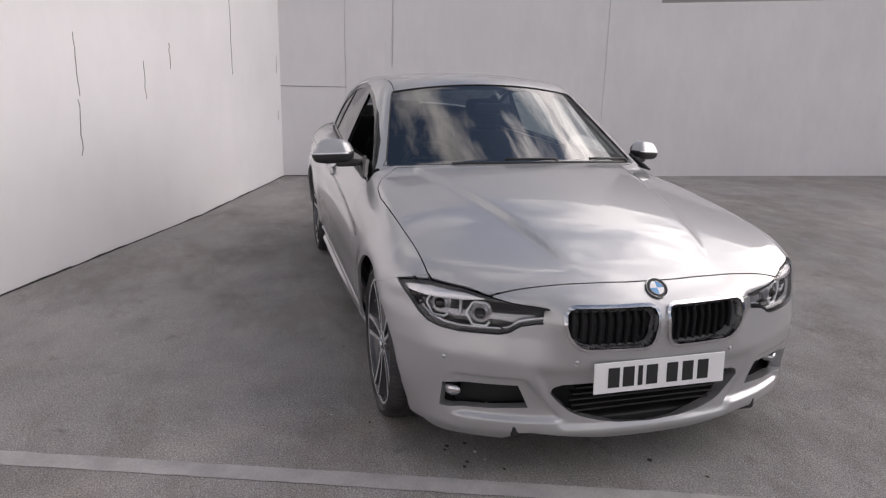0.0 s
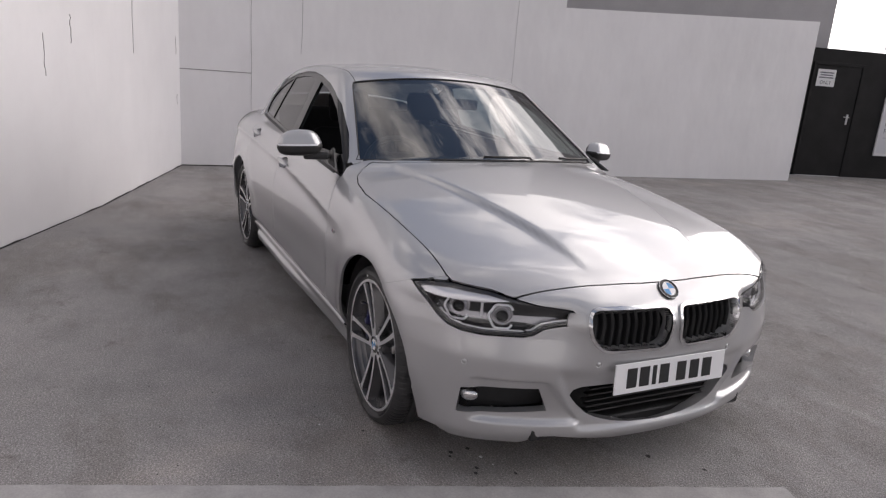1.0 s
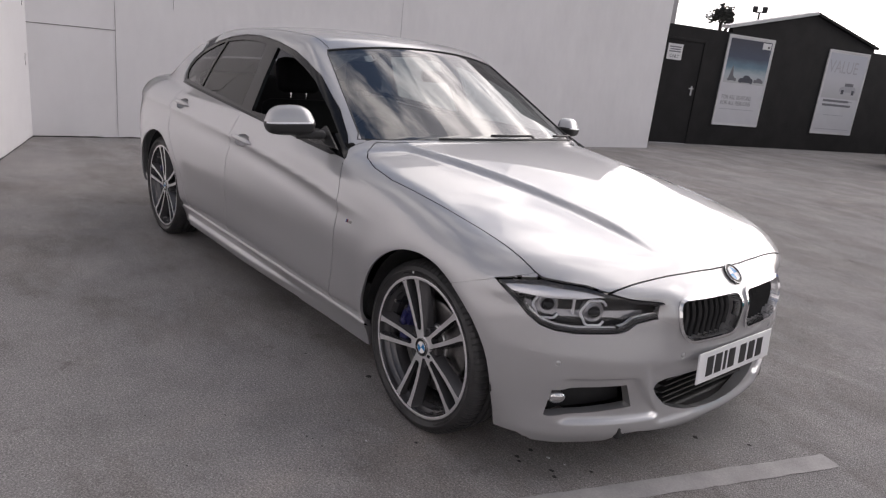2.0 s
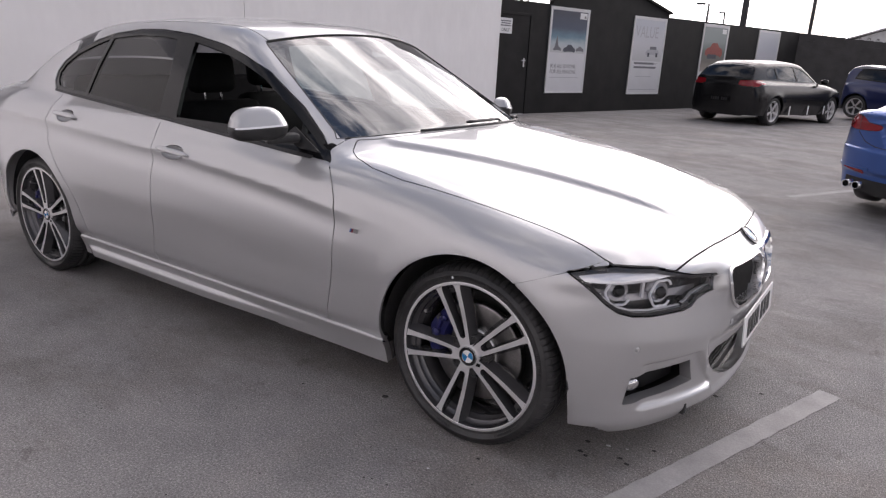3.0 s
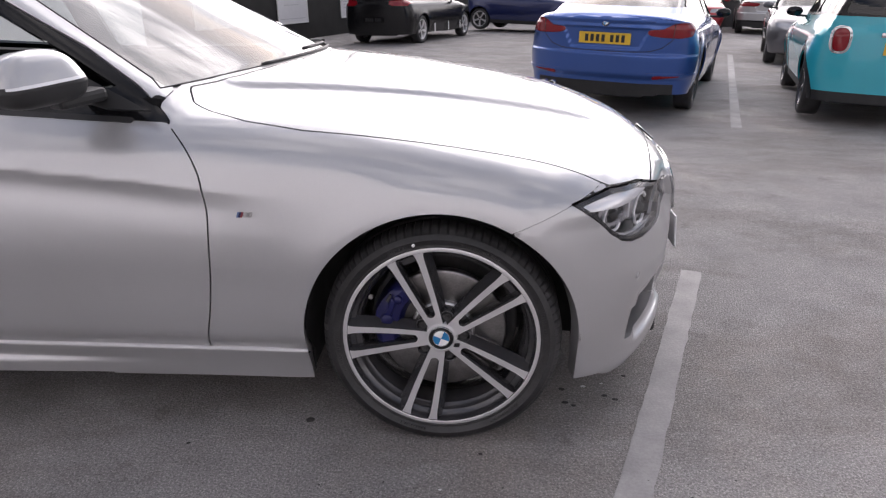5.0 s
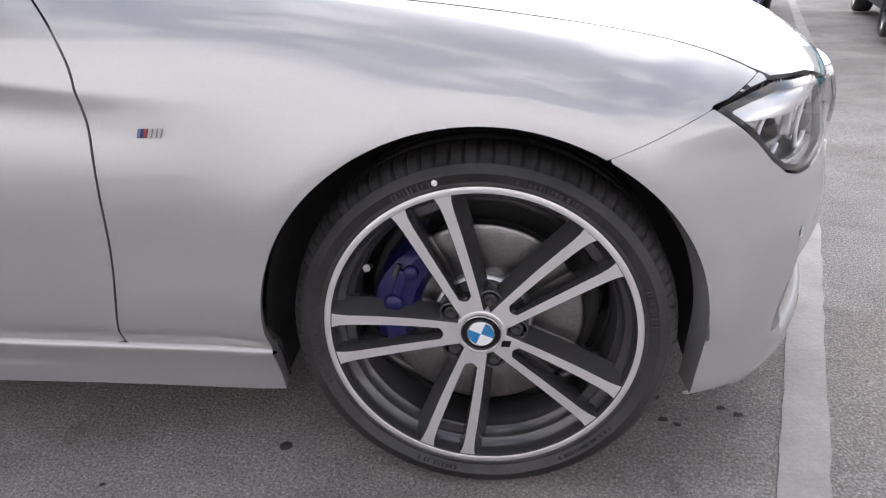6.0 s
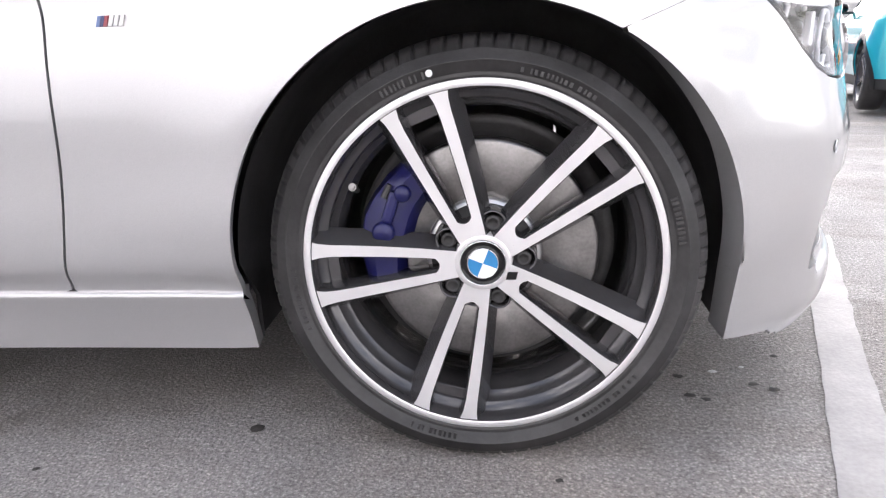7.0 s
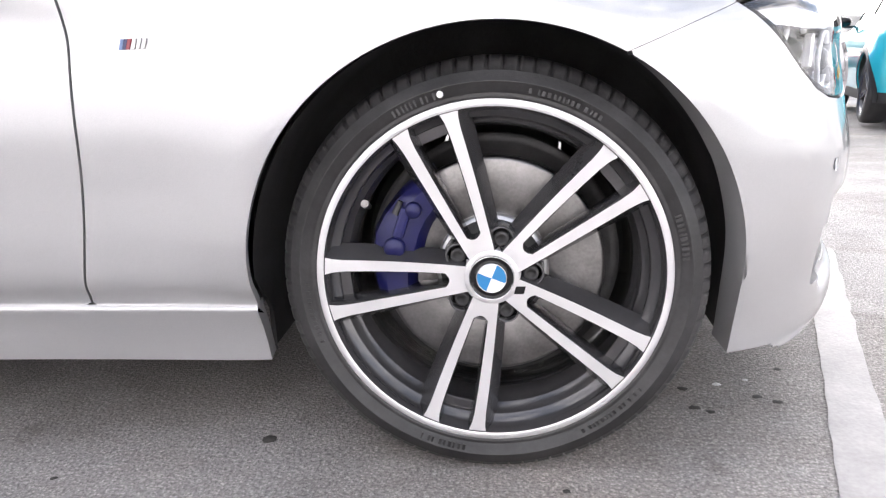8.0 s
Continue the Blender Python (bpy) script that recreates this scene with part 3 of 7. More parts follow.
# grey clad building behind the low wall
wall_run("building_wall", [(-8.2, 3.0), (-6.75, 10.75)], 6.0, 0.2, GREY_CLAD, "grey clad building wall behind the yard")
wall_run("building_return", [(-6.75, 10.75), (-12.0, 11.8)], 6.0, 0.2, GREY_CLAD, "grey clad return of the building")

# board joints and cracks of the white walls
FOOT_DARK = grained("foot_dark", (0.05, 0.048, 0.047), 0.3, 8.0, 90.0, 0.9)
CRACK = grained("dark_joint", (0.22, 0.213, 0.213), 0.3, 8.0, 90.0, 0.9)


def joint(name, a, b, d, z0, z1, wide, label, bend=0.0, seed=0):
    """A thin dark joint or crack up a wall, slightly crooked."""
    rnd = random.Random(seed)
    bm = bmesh.new()
    n = 9
    rows = []
    for i in range(n):
        t = i / (n - 1)
        off = bend * t + rnd.uniform(-1, 1) * wide * 0.9
        w = 0.4 * wide * (0.2 + 0.8 * math.sin(math.pi * min(1, 0.15 + t * 0.8)))
        rows.append([bm.verts.new((off - w / 2, z0 + (z1 - z0) * t, 0)), bm.verts.new((off + w / 2, z0 + (z1 - z0) * t, 0)),
                     bm.verts.new((off + w / 2, z0 + (z1 - z0) * t, -0.004)), bm.verts.new((off - w / 2, z0 + (z1 - z0) * t, -0.004))])
    for p, q in zip(rows, rows[1:]):
        for j in range(4):
            bm.faces.new((p[j], p[(j + 1) % 4], q[(j + 1) % 4], q[j]))
    bmesh.ops.recalc_face_normals(bm, faces=bm.faces)
    ob = part(name, bm, CRACK, None, label)
    ob.matrix_world = on_wall(a, b, d, 0, 0.004)
    return tagged(ob, label, "crack", "cracks in the white boards", "structure")


W0, W1, W2 = WEST[0], WEST[1], WEST[2]


def along(a, p):
    return math.hypot(p[0] - a[0], p[1] - a[1])


for n, (q, z0, z1, wd, bend) in enumerate((((-2.85, -2.54), 1.20, 1.64, 0.010, 0.0), ((-2.82, -2.55), 0.78, 1.18, 0.014, 0.02), ((-3.61, -2.19), 1.15, 1.46, 0.008, 0.0), ((-3.99, -2.02), 1.40, 1.62, 0.012, 0.0))):
    joint("wall_crack", W2, W1, along(W2, q), z0, z1, wd, "thin dark crack in a white board", bend, n)
for n, (q, z0, z1, wd) in enumerate((((-5.265, -1.53), 1.35, 2.3, 0.014), ((-6.68, -1.01), 1.36, 1.57, 0.012), ((-6.69, -1.01), 0.77, 0.89, 0.01))):
    joint("wall_crack", W1, W0, along(W1, q), z0, z1, wd, "thin dark crack in a white board", 0.0, 10 + n)
for n, (q, z0, z1, wd) in enumerate((((-6.73, -0.115), 0.0, 3.5, 0.009), ((-6.655, 0.51), 1.49, 3.5, 0.011), ((-6.325, 3.5), 0.3, 3.5, 0.0025))):
    joint("board_joint", CORNER, STEP, along(CORNER, q), z0, z1, wd, "dark joint between white boards", 0.0, 20 + n)
bm = box_bm(0.86, 0.010, 0.004, (0.43, 1.20, 0.0))
ob = part("board_joint", bm, CRACK)
ob.matrix_world = on_wall(CORNER, STEP, 0.0, 0.0, 0.003)
tagged(ob, "level dark joint between white boards", "crack", "cracks in the white boards", "structure")
# narrow, uneven dark strip along the foot of the boards
for a, b, name in ((W2, W1, "wall_foot"), (W1, W0, "wall_foot"), (CORNER, STEP, "wall_foot")):
    d = along(a, b)
    bm = bmesh.new()
    rnd = random.Random(5)
    k = int(d / 0.12)
    lo = [bm.verts.new((d * i / k, 0.0, 0.004)) for i in range(k + 1)]
    hi = [bm.verts.new((d * i / k, 0.008 + 0.010 * rnd.random() ** 2, 0.004)) for i in range(k + 1)]
    for i in range(k):
        bm.faces.new((lo[i], lo[i + 1], hi[i + 1], hi[i]))
    ob = part(name, bm, FOOT_DARK)
    ob.matrix_world = on_wall(a, b, 0, 0, 0.002)
    tagged(ob, "dirty dark foot of a white wall", "wall foot", "", "structure")

# bay lines
def painted_line(p, q, wide, label, seed=0, thick=0.0025):
    rnd = random.Random(seed)
    p, q = Vector(p), Vector(q)
    d = (q - p).normalized()
    s = Vector((-d.y, d.x))
    n = max(4, int((q - p).length / 0.06))
    bm = bmesh.new()
    rows = []
    for i in range(n + 1):
        c = p + (q - p) * (i / n)
        a = c + s * (wide / 2 + rnd.uniform(-0.004, 0.003))
        b = c - s * (wide / 2 + rnd.uniform(-0.004, 0.003))
        rows.append([bm.verts.new((v.x, v.y, ground_z(v.x, v.y) + thick)) for v in (a, b)])
    for r0, r1 in zip(rows, rows[1:]):
        bm.faces.new((r0[0], r0[1], r1[1], r1[0]))
    bmesh.ops.recalc_face_normals(bm, faces=bm.faces)
    ob = part("bay_line", bm, LINE)
    return tagged(ob, label, "line", "painted bay lines", "structure")


painted_line((1.025, 0.415), (0.03, -2.4), 0.088, "worn pale parking bay line in front of the saloon", 1)
painted_line((0.03, -2.4), (-0.11, -2.8), 0.088, "worn pale parking bay line", 2)
painted_line((2.48, 4.35), (4.9, 12.4), 0.10, "worn white parking bay line", 3)
painted_line((2.2, 8.2), (5.4, 7.3), 0.08, "worn white cross line between bays", 4)
painted_line((0.1, 5.6), (0.9, 7.4), 0.08, "worn white parking bay line", 5)
painted_line((-0.9, 15.4), (2.5, 21.5), 0.08, "worn pale parking bay line", 6)


# ---- door, sign, posters and what stands beyond the yard ---------------------
SHEET = grained("poster_paper", (0.62, 0.62, 0.65), 0.04, 3.0, 60.0, 0.45, 0.0, 0.02)
FRAME_WHITE = grained("white_poster_frame", (0.68, 0.68, 0.69), 0.05, 6.0, 80.0, 0.4)
INK = grained("grey_print", (0.16, 0.16, 0.18), 0.1, 20.0, 90.0, 0.6)
PALE_INK = grained("pale_print", (0.40, 0.40, 0.44), 0.1, 20.0, 90.0, 0.6)
CAR_INK = grained("dark_print", (0.05, 0.055, 0.075), 0.4, 30.0, 90.0, 0.5)
RED_INK = grained("red_print", (0.28, 0.06, 0.05), 0.4, 25.0, 90.0, 0.5)
DARK_POST = grained("dark_steel_post", (0.05, 0.05, 0.055), 0.2, 6.0, 60.0, 0.5, 0.3)
PALE_METAL = grained("pale_metal", (0.55, 0.55, 0.56), 0.12, 3.0, 50.0, 0.45, 0.2)


def picture_material(name, *stops):
    """A printed landscape: bands of colour up the sheet, broken by cloud."""
    m, n, l, b = node_material(name, 0.4, 0.0, (0.3, 0.3, 0.3), 0.2)
    co, sep = n.new("ShaderNodeTexCoord"), n.new("ShaderNodeSeparateXYZ")
    l.new(co.outputs["Object"], sep.inputs[0])
    add_node = n.new("ShaderNodeMath")
    add_node.operation = "MULTIPLY_ADD"
    add_node.inputs[1].default_value = 0.16
    l.new(noise_node(n, l, 3.5, 6.0, 0.6, (1.0, 2.5, 1.0)), add_node.inputs[0])
    l.new(sep.outputs["Y"], add_node.inputs[2])
    l.new(ramp(n, l, add_node.outputs[0], *stops), b.inputs["Base Color"])
    return m


SKY_PRINT = picture_material("printed_blue_sky", (0.10, (0.50, 0.51, 0.52)), (0.28, (0.42, 0.48, 0.52)), (0.42, (0.13, 0.23, 0.30)), (0.62, (0.045, 0.065, 0.11)), (0.95, (0.03, 0.035, 0.06)))
HILL_PRINT = picture_material("printed_hills", (0.1, (0.30, 0.27, 0.25)), (0.35, (0.16, 0.14, 0.13)), (0.6, (0.10, 0.14, 0.13)), (0.9, (0.24, 0.28, 0.28)))
PALE_PRINT = picture_material("printed_pale_sky", (0.1, (0.50, 0.50, 0.52)), (0.5, (0.56, 0.56, 0.60)), (0.9, (0.50, 0.52, 0.58)))


def words(text, size, material, parent, x, y, z=0.004, squeeze=1.0):
    """Lettering in the built-in font as a thin mesh, left edge at x, foot at y."""
    data = bpy.data.curves.new("lettering", "FONT")
    data.body, data.size, data.extrude = text, size, 0.0006
    tmp = bpy.data.objects.new("lettering", data)
    me = bpy.data.meshes.new_from_object(tmp)
    bpy.data.objects.remove(tmp)
    me.materials.clear()
    me.materials.append(material)
    ob = new("lettering", me)
    ob.parent = parent
    ob.matrix_local = Matrix.Translation((x, y, z)) @ Matrix.Diagonal((squeeze, 1, 1, 1))
    return tagged(ob)


def flat(name, x0, x1, y0, y1, z, material, parent, label=""):
    """A thin printed field with its own origin at the lower left corner."""
    ob = part(name, box_bm(x1 - x0, y1 - y0, 0.002, ((x1 - x0) / 2, (y1 - y0) / 2, 0)), material, parent, label)
    ob.matrix_local = Matrix.Translation((x0, y0, z))
    return ob


CAR_SIDE = [(-0.5, 0.0), (-0.5, 0.12), (-0.42, 0.2), (-0.25, 0.23), (-0.12, 0.36), (0.15, 0.37), (0.3, 0.25), (0.47, 0.2), (0.52, 0.1), (0.5, 0.0), (0.42, -0.05), (0.3, 0.0), (-0.25, 0.0), (-0.33, -0.05), (-0.42, 0.0)]


def printed_car(x, y, size, material, parent, z=0.006):
    part("printed_car", prism_bm([(x + size * a, y + size * b) for a, b in CAR_SIDE], 0.0015, Matrix.Translation((0, 0, z))), material, parent, "printed picture of a car")


def wall_poster(d, z0, wide, high, label):
    """A poster in a thin white frame; x along the wall, y up from its lower left corner."""
    p = thing("wall_poster", label, "poster", on_wall(FENCE_A, FENCE_B, d, z0, 0.004), "posters on the black wall")
    part("backing", box_bm(wide, high, 0.012, (wide / 2, high / 2, 0.004)), FRAME_WHITE, p)
    flat("sheet", 0.05, wide - 0.05, 0.05, high - 0.05, 0.0115, SHEET, p)
    for sx, sy, x, y in ((wide, 0.035, wide / 2, 0.0175), (wide, 0.035, wide / 2, high - 0.0175), (0.035, high - 0.07, 0.0175, high / 2), (0.035, high - 0.07, wide - 0.0175, high / 2)):
        part("frame_bar", box_bm(sx, sy, 0.02, (x, y, 0.016), 0.003), FRAME_WHITE, p)
    return p


def small_print(p, x0, x1, y, rows, step=0.035, material=None):
    for i in range(rows):
        part("print_bar", box_bm((x1 - x0) * (0.96 if i % 2 else 1.0), 0.012, 0.001, ((x0 + x1) / 2, y - i * step, 0.0135)), material or PALE_INK, p)


p = wall_poster(2.26, 0.45, 1.36, 1.88, "white-framed poster with a dark blue sky, parked cars and lettering")
flat("picture", 0.07, 1.29, 0.90, 1.81, 0.0135, SKY_PRINT, p, "printed landscape under a dark blue sky")
printed_car(0.72, 0.93, 0.42, CAR_INK, p, 0.0155)
printed_car(0.30, 0.95, 0.26, INK, p, 0.0155)
printed_car(1.10, 0.95, 0.28, INK, p, 0.0155)
part("printed_tower", prism_bm([(0.2, 1.0), (0.34, 1.0), (0.28, 1.28)], 0.0015, Matrix.Translation((0, 0, 0.0155))), INK, p)
flat("logo_square", 1.02, 1.27, 1.66, 1.79, 0.0155, WHITE_PAPER, p, "white corner square with a small mark")
flat("logo_mark", 1.17, 1.23, 1.68, 1.73, 0.018, INK, p)
words("FOR ALL SEASONS.", 0.125, INK, p, 0.12, 0.56, 0.013, 0.86)
words("FOR ALL REASONS.", 0.125, INK, p, 0.12, 0.44, 0.013, 0.86)
small_print(p, 0.12, 1.16, 0.35, 1)
small_print(p, 0.14, 1.10, 0.19, 1, material=SHEET)

p = wall_poster(5.42, 0.41, 1.44, 1.92, "pale white-framed poster with a heading and a small car")
flat("picture", 0.07, 1.37, 0.84, 1.85, 0.0135, PALE_PRINT, p, "pale printed sky")
words("VALUE", 0.40, PALE_INK, p, 0.10, 1.42, 0.0155, 0.86)
printed_car(0.93, 1.0, 0.58, PALE_INK, p, 0.0155)
part("printed_wheel", box_bm(0.09, 0.10, 0.002, (0.76, 1.0, 0.0178)), CAR_INK, p)
part("printed_wheel", box_bm(0.09, 0.10, 0.002, (1.13, 1.0, 0.0178)), CAR_INK, p)
part("printed_window", box_bm(0.30, 0.07, 0.002, (0.95, 1.17, 0.0178)), INK, p)
small_print(p, 0.22, 1.20, 0.78, 2, 0.10, INK)
part("print_bar", box_bm(0.9, 0.05, 0.001, (0.62, 0.78, 0.0145)), INK, p)
part("print_bar", box_bm(1.0, 0.05, 0.001, (0.68, 0.68, 0.0145)), INK, p)
small_print(p, 0.30, 1.0, 0.45, 1)
small_print(p, 0.08, 1.3, 0.12, 1)

p = wall_poster(8.76, 0.44, 1.41, 1.90, "white-framed poster with a red car on a brown road")
flat("picture", 0.07, 1.34, 0.60, 1.82, 0.0135, HILL_PRINT, p, "printed brown hills")
printed_car(0.70, 1.05, 0.95, RED_INK, p, 0.0155)
part("printed_grille", box_bm(0.5, 0.12, 0.002, (0.62, 1.02, 0.0178)), CAR_INK, p)
flat("logo_square", 1.05, 1.28, 1.66, 1.79, 0.0155, WHITE_PAPER, p)
small_print(p, 0.15, 1.1, 0.45, 3, 0.08, INK)

p = wall_poster(12.07, 0.44, 1.45, 1.90, "pale bluish white-framed poster with thin lines of print")
flat("picture", 0.07, 1.38, 0.5, 1.83, 0.0135, PALE_PRINT, p, "pale printed sky")
small_print(p, 0.15, 0.9, 1.62, 1, material=INK)
small_print(p, 0.15, 1.3, 1.18, 2, 0.07, INK)

# door in the black wall
door = new("door_1")
door.matrix_world = on_wall(FENCE_A, FENCE_B, 0.55, -0.02, 0.0)
tagged(door, "plain black door with a bright lever handle", "door", kind="structure")
part("door_leaf", box_bm(0.98, 2.06, 0.03, (0.56, 1.05, 0.004), 0.004), DARK_WALL, door)
for x, sx, y, sy in ((0.03, 0.06, 1.07, 2.14), (1.09, 0.06, 1.07, 2.14), (0.56, 1.0, 2.115, 0.06)):
    part("door_frame", box_bm(sx, sy, 0.05, (x, y, 0.006), 0.005), DARK_WALL, door)
plate_ob = part("handle_plate", box_bm(0.04, 0.19, 0.01, (0.94, 1.12, 0.024), 0.004), PALE_METAL, door, "bright handle plate")
part("lever", box_bm(0.12, 0.022, 0.02, (0.90, 1.165, 0.052), 0.008), PALE_METAL, plate_ob)
part("lever_stem", box_bm(0.02, 0.02, 0.04, (0.945, 1.165, 0.035), 0.004), PALE_METAL, plate_ob)
part("threshold", box_bm(0.95, 0.05, 0.05, (0.55, 0.0, 0.03), 0.008), FRAME_WHITE, door, "pale worn door step")
sign = thing("wall_sign", "small white square sign with black print on a black door", "sign", on_wall(FENCE_A, FENCE_B, 0.66, 1.68, 0.026))
part("board", box_bm(0.39, 0.31, 0.006, (0.195, 0.155, 0.0), 0.002), WHITE_PAPER, sign)
words("ONLY", 0.095, INK, sign, 0.075, 0.04, 0.0036, 0.95)
for i, (w, y) in enumerate(((0.30, 0.25), (0.27, 0.205), (0.30, 0.16))):
    part("print_bar", box_bm(w, 0.022, 0.001, (0.195, y, 0.0038)), INK, sign)

# dark gable over the wall, with a pale verge
GABLE = [(2.35, 2.36), (7.0, 2.38), (7.0, 2.46), (4.75, 2.98), (2.35, 2.46)]
gable = part("gable_wall", prism_bm(GABLE, 0.12), DARK_WALL)
gable.matrix_world = on_wall(FENCE_A, FENCE_B, 0.0, 0.0, -0.14)
tagged(gable, "low dark gable above the poster wall", "gable", kind="structure")
for (xa, ya), (xb, yb), t, name, mat in (((2.2, 2.44), (4.75, 2.99), 0.06, "verge", PALE_METAL), ((4.75, 2.99), (7.06, 2.455), 0.05, "verge", DARK_WALL)):
    ang = math.atan2(yb - ya, xb - xa)
    n = math.hypot(xb - xa, yb - ya)
    ob = part(name, box_bm(n, t, 0.24, (n / 2, t / 2, -0.08)), mat)
    ob.matrix_world = on_wall(FENCE_A, FENCE_B, 0, 0, 0) @ Matrix.Translation((xa, ya, 0)) @ Matrix.Rotation(ang, 4, "Z")
    tagged(ob, "sheet of a low gabled roof behind the wall", "roof", "", "structure")

# hooks along the far wall, slats on it
for i in range(9):
    x = 1.9 + 0.84 * i
    y = 26.2 + (x - 1.5) * (25.3 - 26.2) / (9.1 - 1.5)
    top = 2.06 + (x - 1.5) * (1.85 - 2.06) / 7.6
    ob = part("wall_hook", box_bm(0.03, 0.05, 0.10, (x, y - 0.03, top - 0.06), 0.006), PALE_METAL)
    tagged(ob, "small pale metal hook on a dark wall", "hook", "hooks along the far wall")
for i in range(12):
    for (a, b), ha, hb, name in (((FENCE_B, (1.5, 26.2)), 2.36, 2.04, "wall_slat"), (((1.5, 26.2), FAR_END), 2.04, 1.83, "wall_slat")):
        A, B = Vector(a), Vector(b)
        n = (B - A).length
        ga, gb = ground_z(*a), ground_z(*b)
        za, zb = ga + (ha - ga) * (i + 0.5) / 12, gb + (hb - gb) * (i + 0.5) / 12
        hgt = (ha - ga) / 12 - 0.014
        bm = bmesh.new()
        vs = [bm.verts.new(v) for v in ((0.005, za - hgt / 2, 0.0), (n - 0.005, zb - hgt / 2, 0.0), (n - 0.005, zb + hgt / 2, 0.0), (0.005, za + hgt / 2, 0.0), (0.005, za - hgt / 2, 0.02), (n - 0.005, zb - hgt / 2, 0.02), (n - 0.005, zb + hgt / 2, 0.014), (0.005, za + hgt / 2, 0.014))]
        for f in ((4, 5, 6, 7), (0, 1, 5, 4), (3, 7, 6, 2), (0, 4, 7, 3), (1, 2, 6, 5)):
            bm.faces.new([vs[k] for k in f])
        bmesh.ops.recalc_face_normals(bm, faces=bm.faces)
        ob = part(name, bm, DARK_BRICK, bpy.data.objects["fence_far"])
        ob.matrix_world = on_wall(a, b, 0, 0, 0.001)

# banners beyond the far wall
def banner_fence(a, b, z0, z1):
    f = thing("banner_fence", "pale banner on a wire fence with dark print", "banner", on_wall(a, b, 0, 0, 0))
    n = along(a, b)
    part("banner_sheet", box_bm(n, z1 - z0, 0.01, (n / 2, (z0 + z1) / 2, 0)), SHEET, f)
    part("top_rail", box_bm(n, 0.05, 0.04, (n / 2, z1 + 0.03, 0), 0.01), PALE_METAL, f)
    for x in (0.03, n / 2, n - 0.03):
        part("post", box_bm(0.07, z1 + 0.9, 0.07, (x, (z1 - 0.7) / 2, -0.05), 0.01), PALE_METAL, f)
    for i in range(5):
        part("print_bar", box_bm(n * 0.11, (z1 - z0) * 0.3, 0.004, (n * (0.12 + 0.16 * i), z0 + (z1 - z0) * 0.55, 0.008)), INK, f)
    return f


banner_fence((9.6, 29.2), (12.4, 28.05), 0.9, 1.42)
banner_fence((12.5, 28.0), (15.6, 26.75), 0.9, 1.42)

# street lamps, poles, floodlights, tree and far roofs over the wall
def tapered_pole(name, label, x, y, high, r0, r1, category="pole"):
    v, f = lathe([(0.0, -0.6), (r0, -0.6), (r0 * 0.9, high * 0.5), (r1, high), (0.0, high)], 14, "z")
    t = thing(name, label, category, Matrix.Translation((x, y, 0)))
    mesh_object("shaft", v, f, DARK_POST, t)
    return t


tapered_pole("telegraph_pole", "dark wooden telegraph pole behind the wall", -5.63, 28.6, 8.5, 0.14, 0.10)
tapered_pole("lamp_column", "thin dark lamp column behind the wall", -3.43, 31.0, 8.0, 0.08, 0.05)
lamp_post = tapered_pole("street_lamp", "street lamp on a dark column in the distance", -10.3, 40.85, 4.55, 0.09, 0.06, "street lamp")
part("arm", box_bm(0.5, 0.06, 0.06, (-0.25, 0, 4.52), 0.01), DARK_POST, lamp_post)
part("lamp_head", box_bm(0.5, 0.2, 0.12, (-0.45, 0, 4.55), 0.03), DARK_POST, lamp_post, "dark lamp head")
lamp_post = tapered_pole("street_lamp", "small street lamp far behind the wall", -12.9, 55.7, 5.0, 0.09, 0.06, "street lamp")
part("lamp_head", box_bm(0.45, 0.2, 0.12, (-0.2, 0, 5.0), 0.03), DARK_POST, lamp_post)
flood = tapered_pole("floodlight_mast", "mast with two floodlights behind the wall", -14.32, 28.83, 4.45, 0.06, 0.05, "floodlight")
part("cross_arm", box_bm(0.36, 0.05, 0.05, m=pose(0, 0, 4.45, 0, 0, 30)), DARK_POST, flood)
for k in (-1, 1):
    part("flood_head", box_bm(0.22, 0.20, 0.26, m=pose(0.2 * k * 0.87, 0.2 * k * 0.5, 4.58, 20, 0, 30), bevel=0.03), DARK_POST, flood)

BARK = grained("dark_bark", (0.06, 0.05, 0.045), 0.3, 5.0, 40.0, 0.9, 0.0, 0.5)
LEAF = grained("dark_foliage", (0.05, 0.055, 0.05), 0.4, 2.0, 20.0, 0.7)


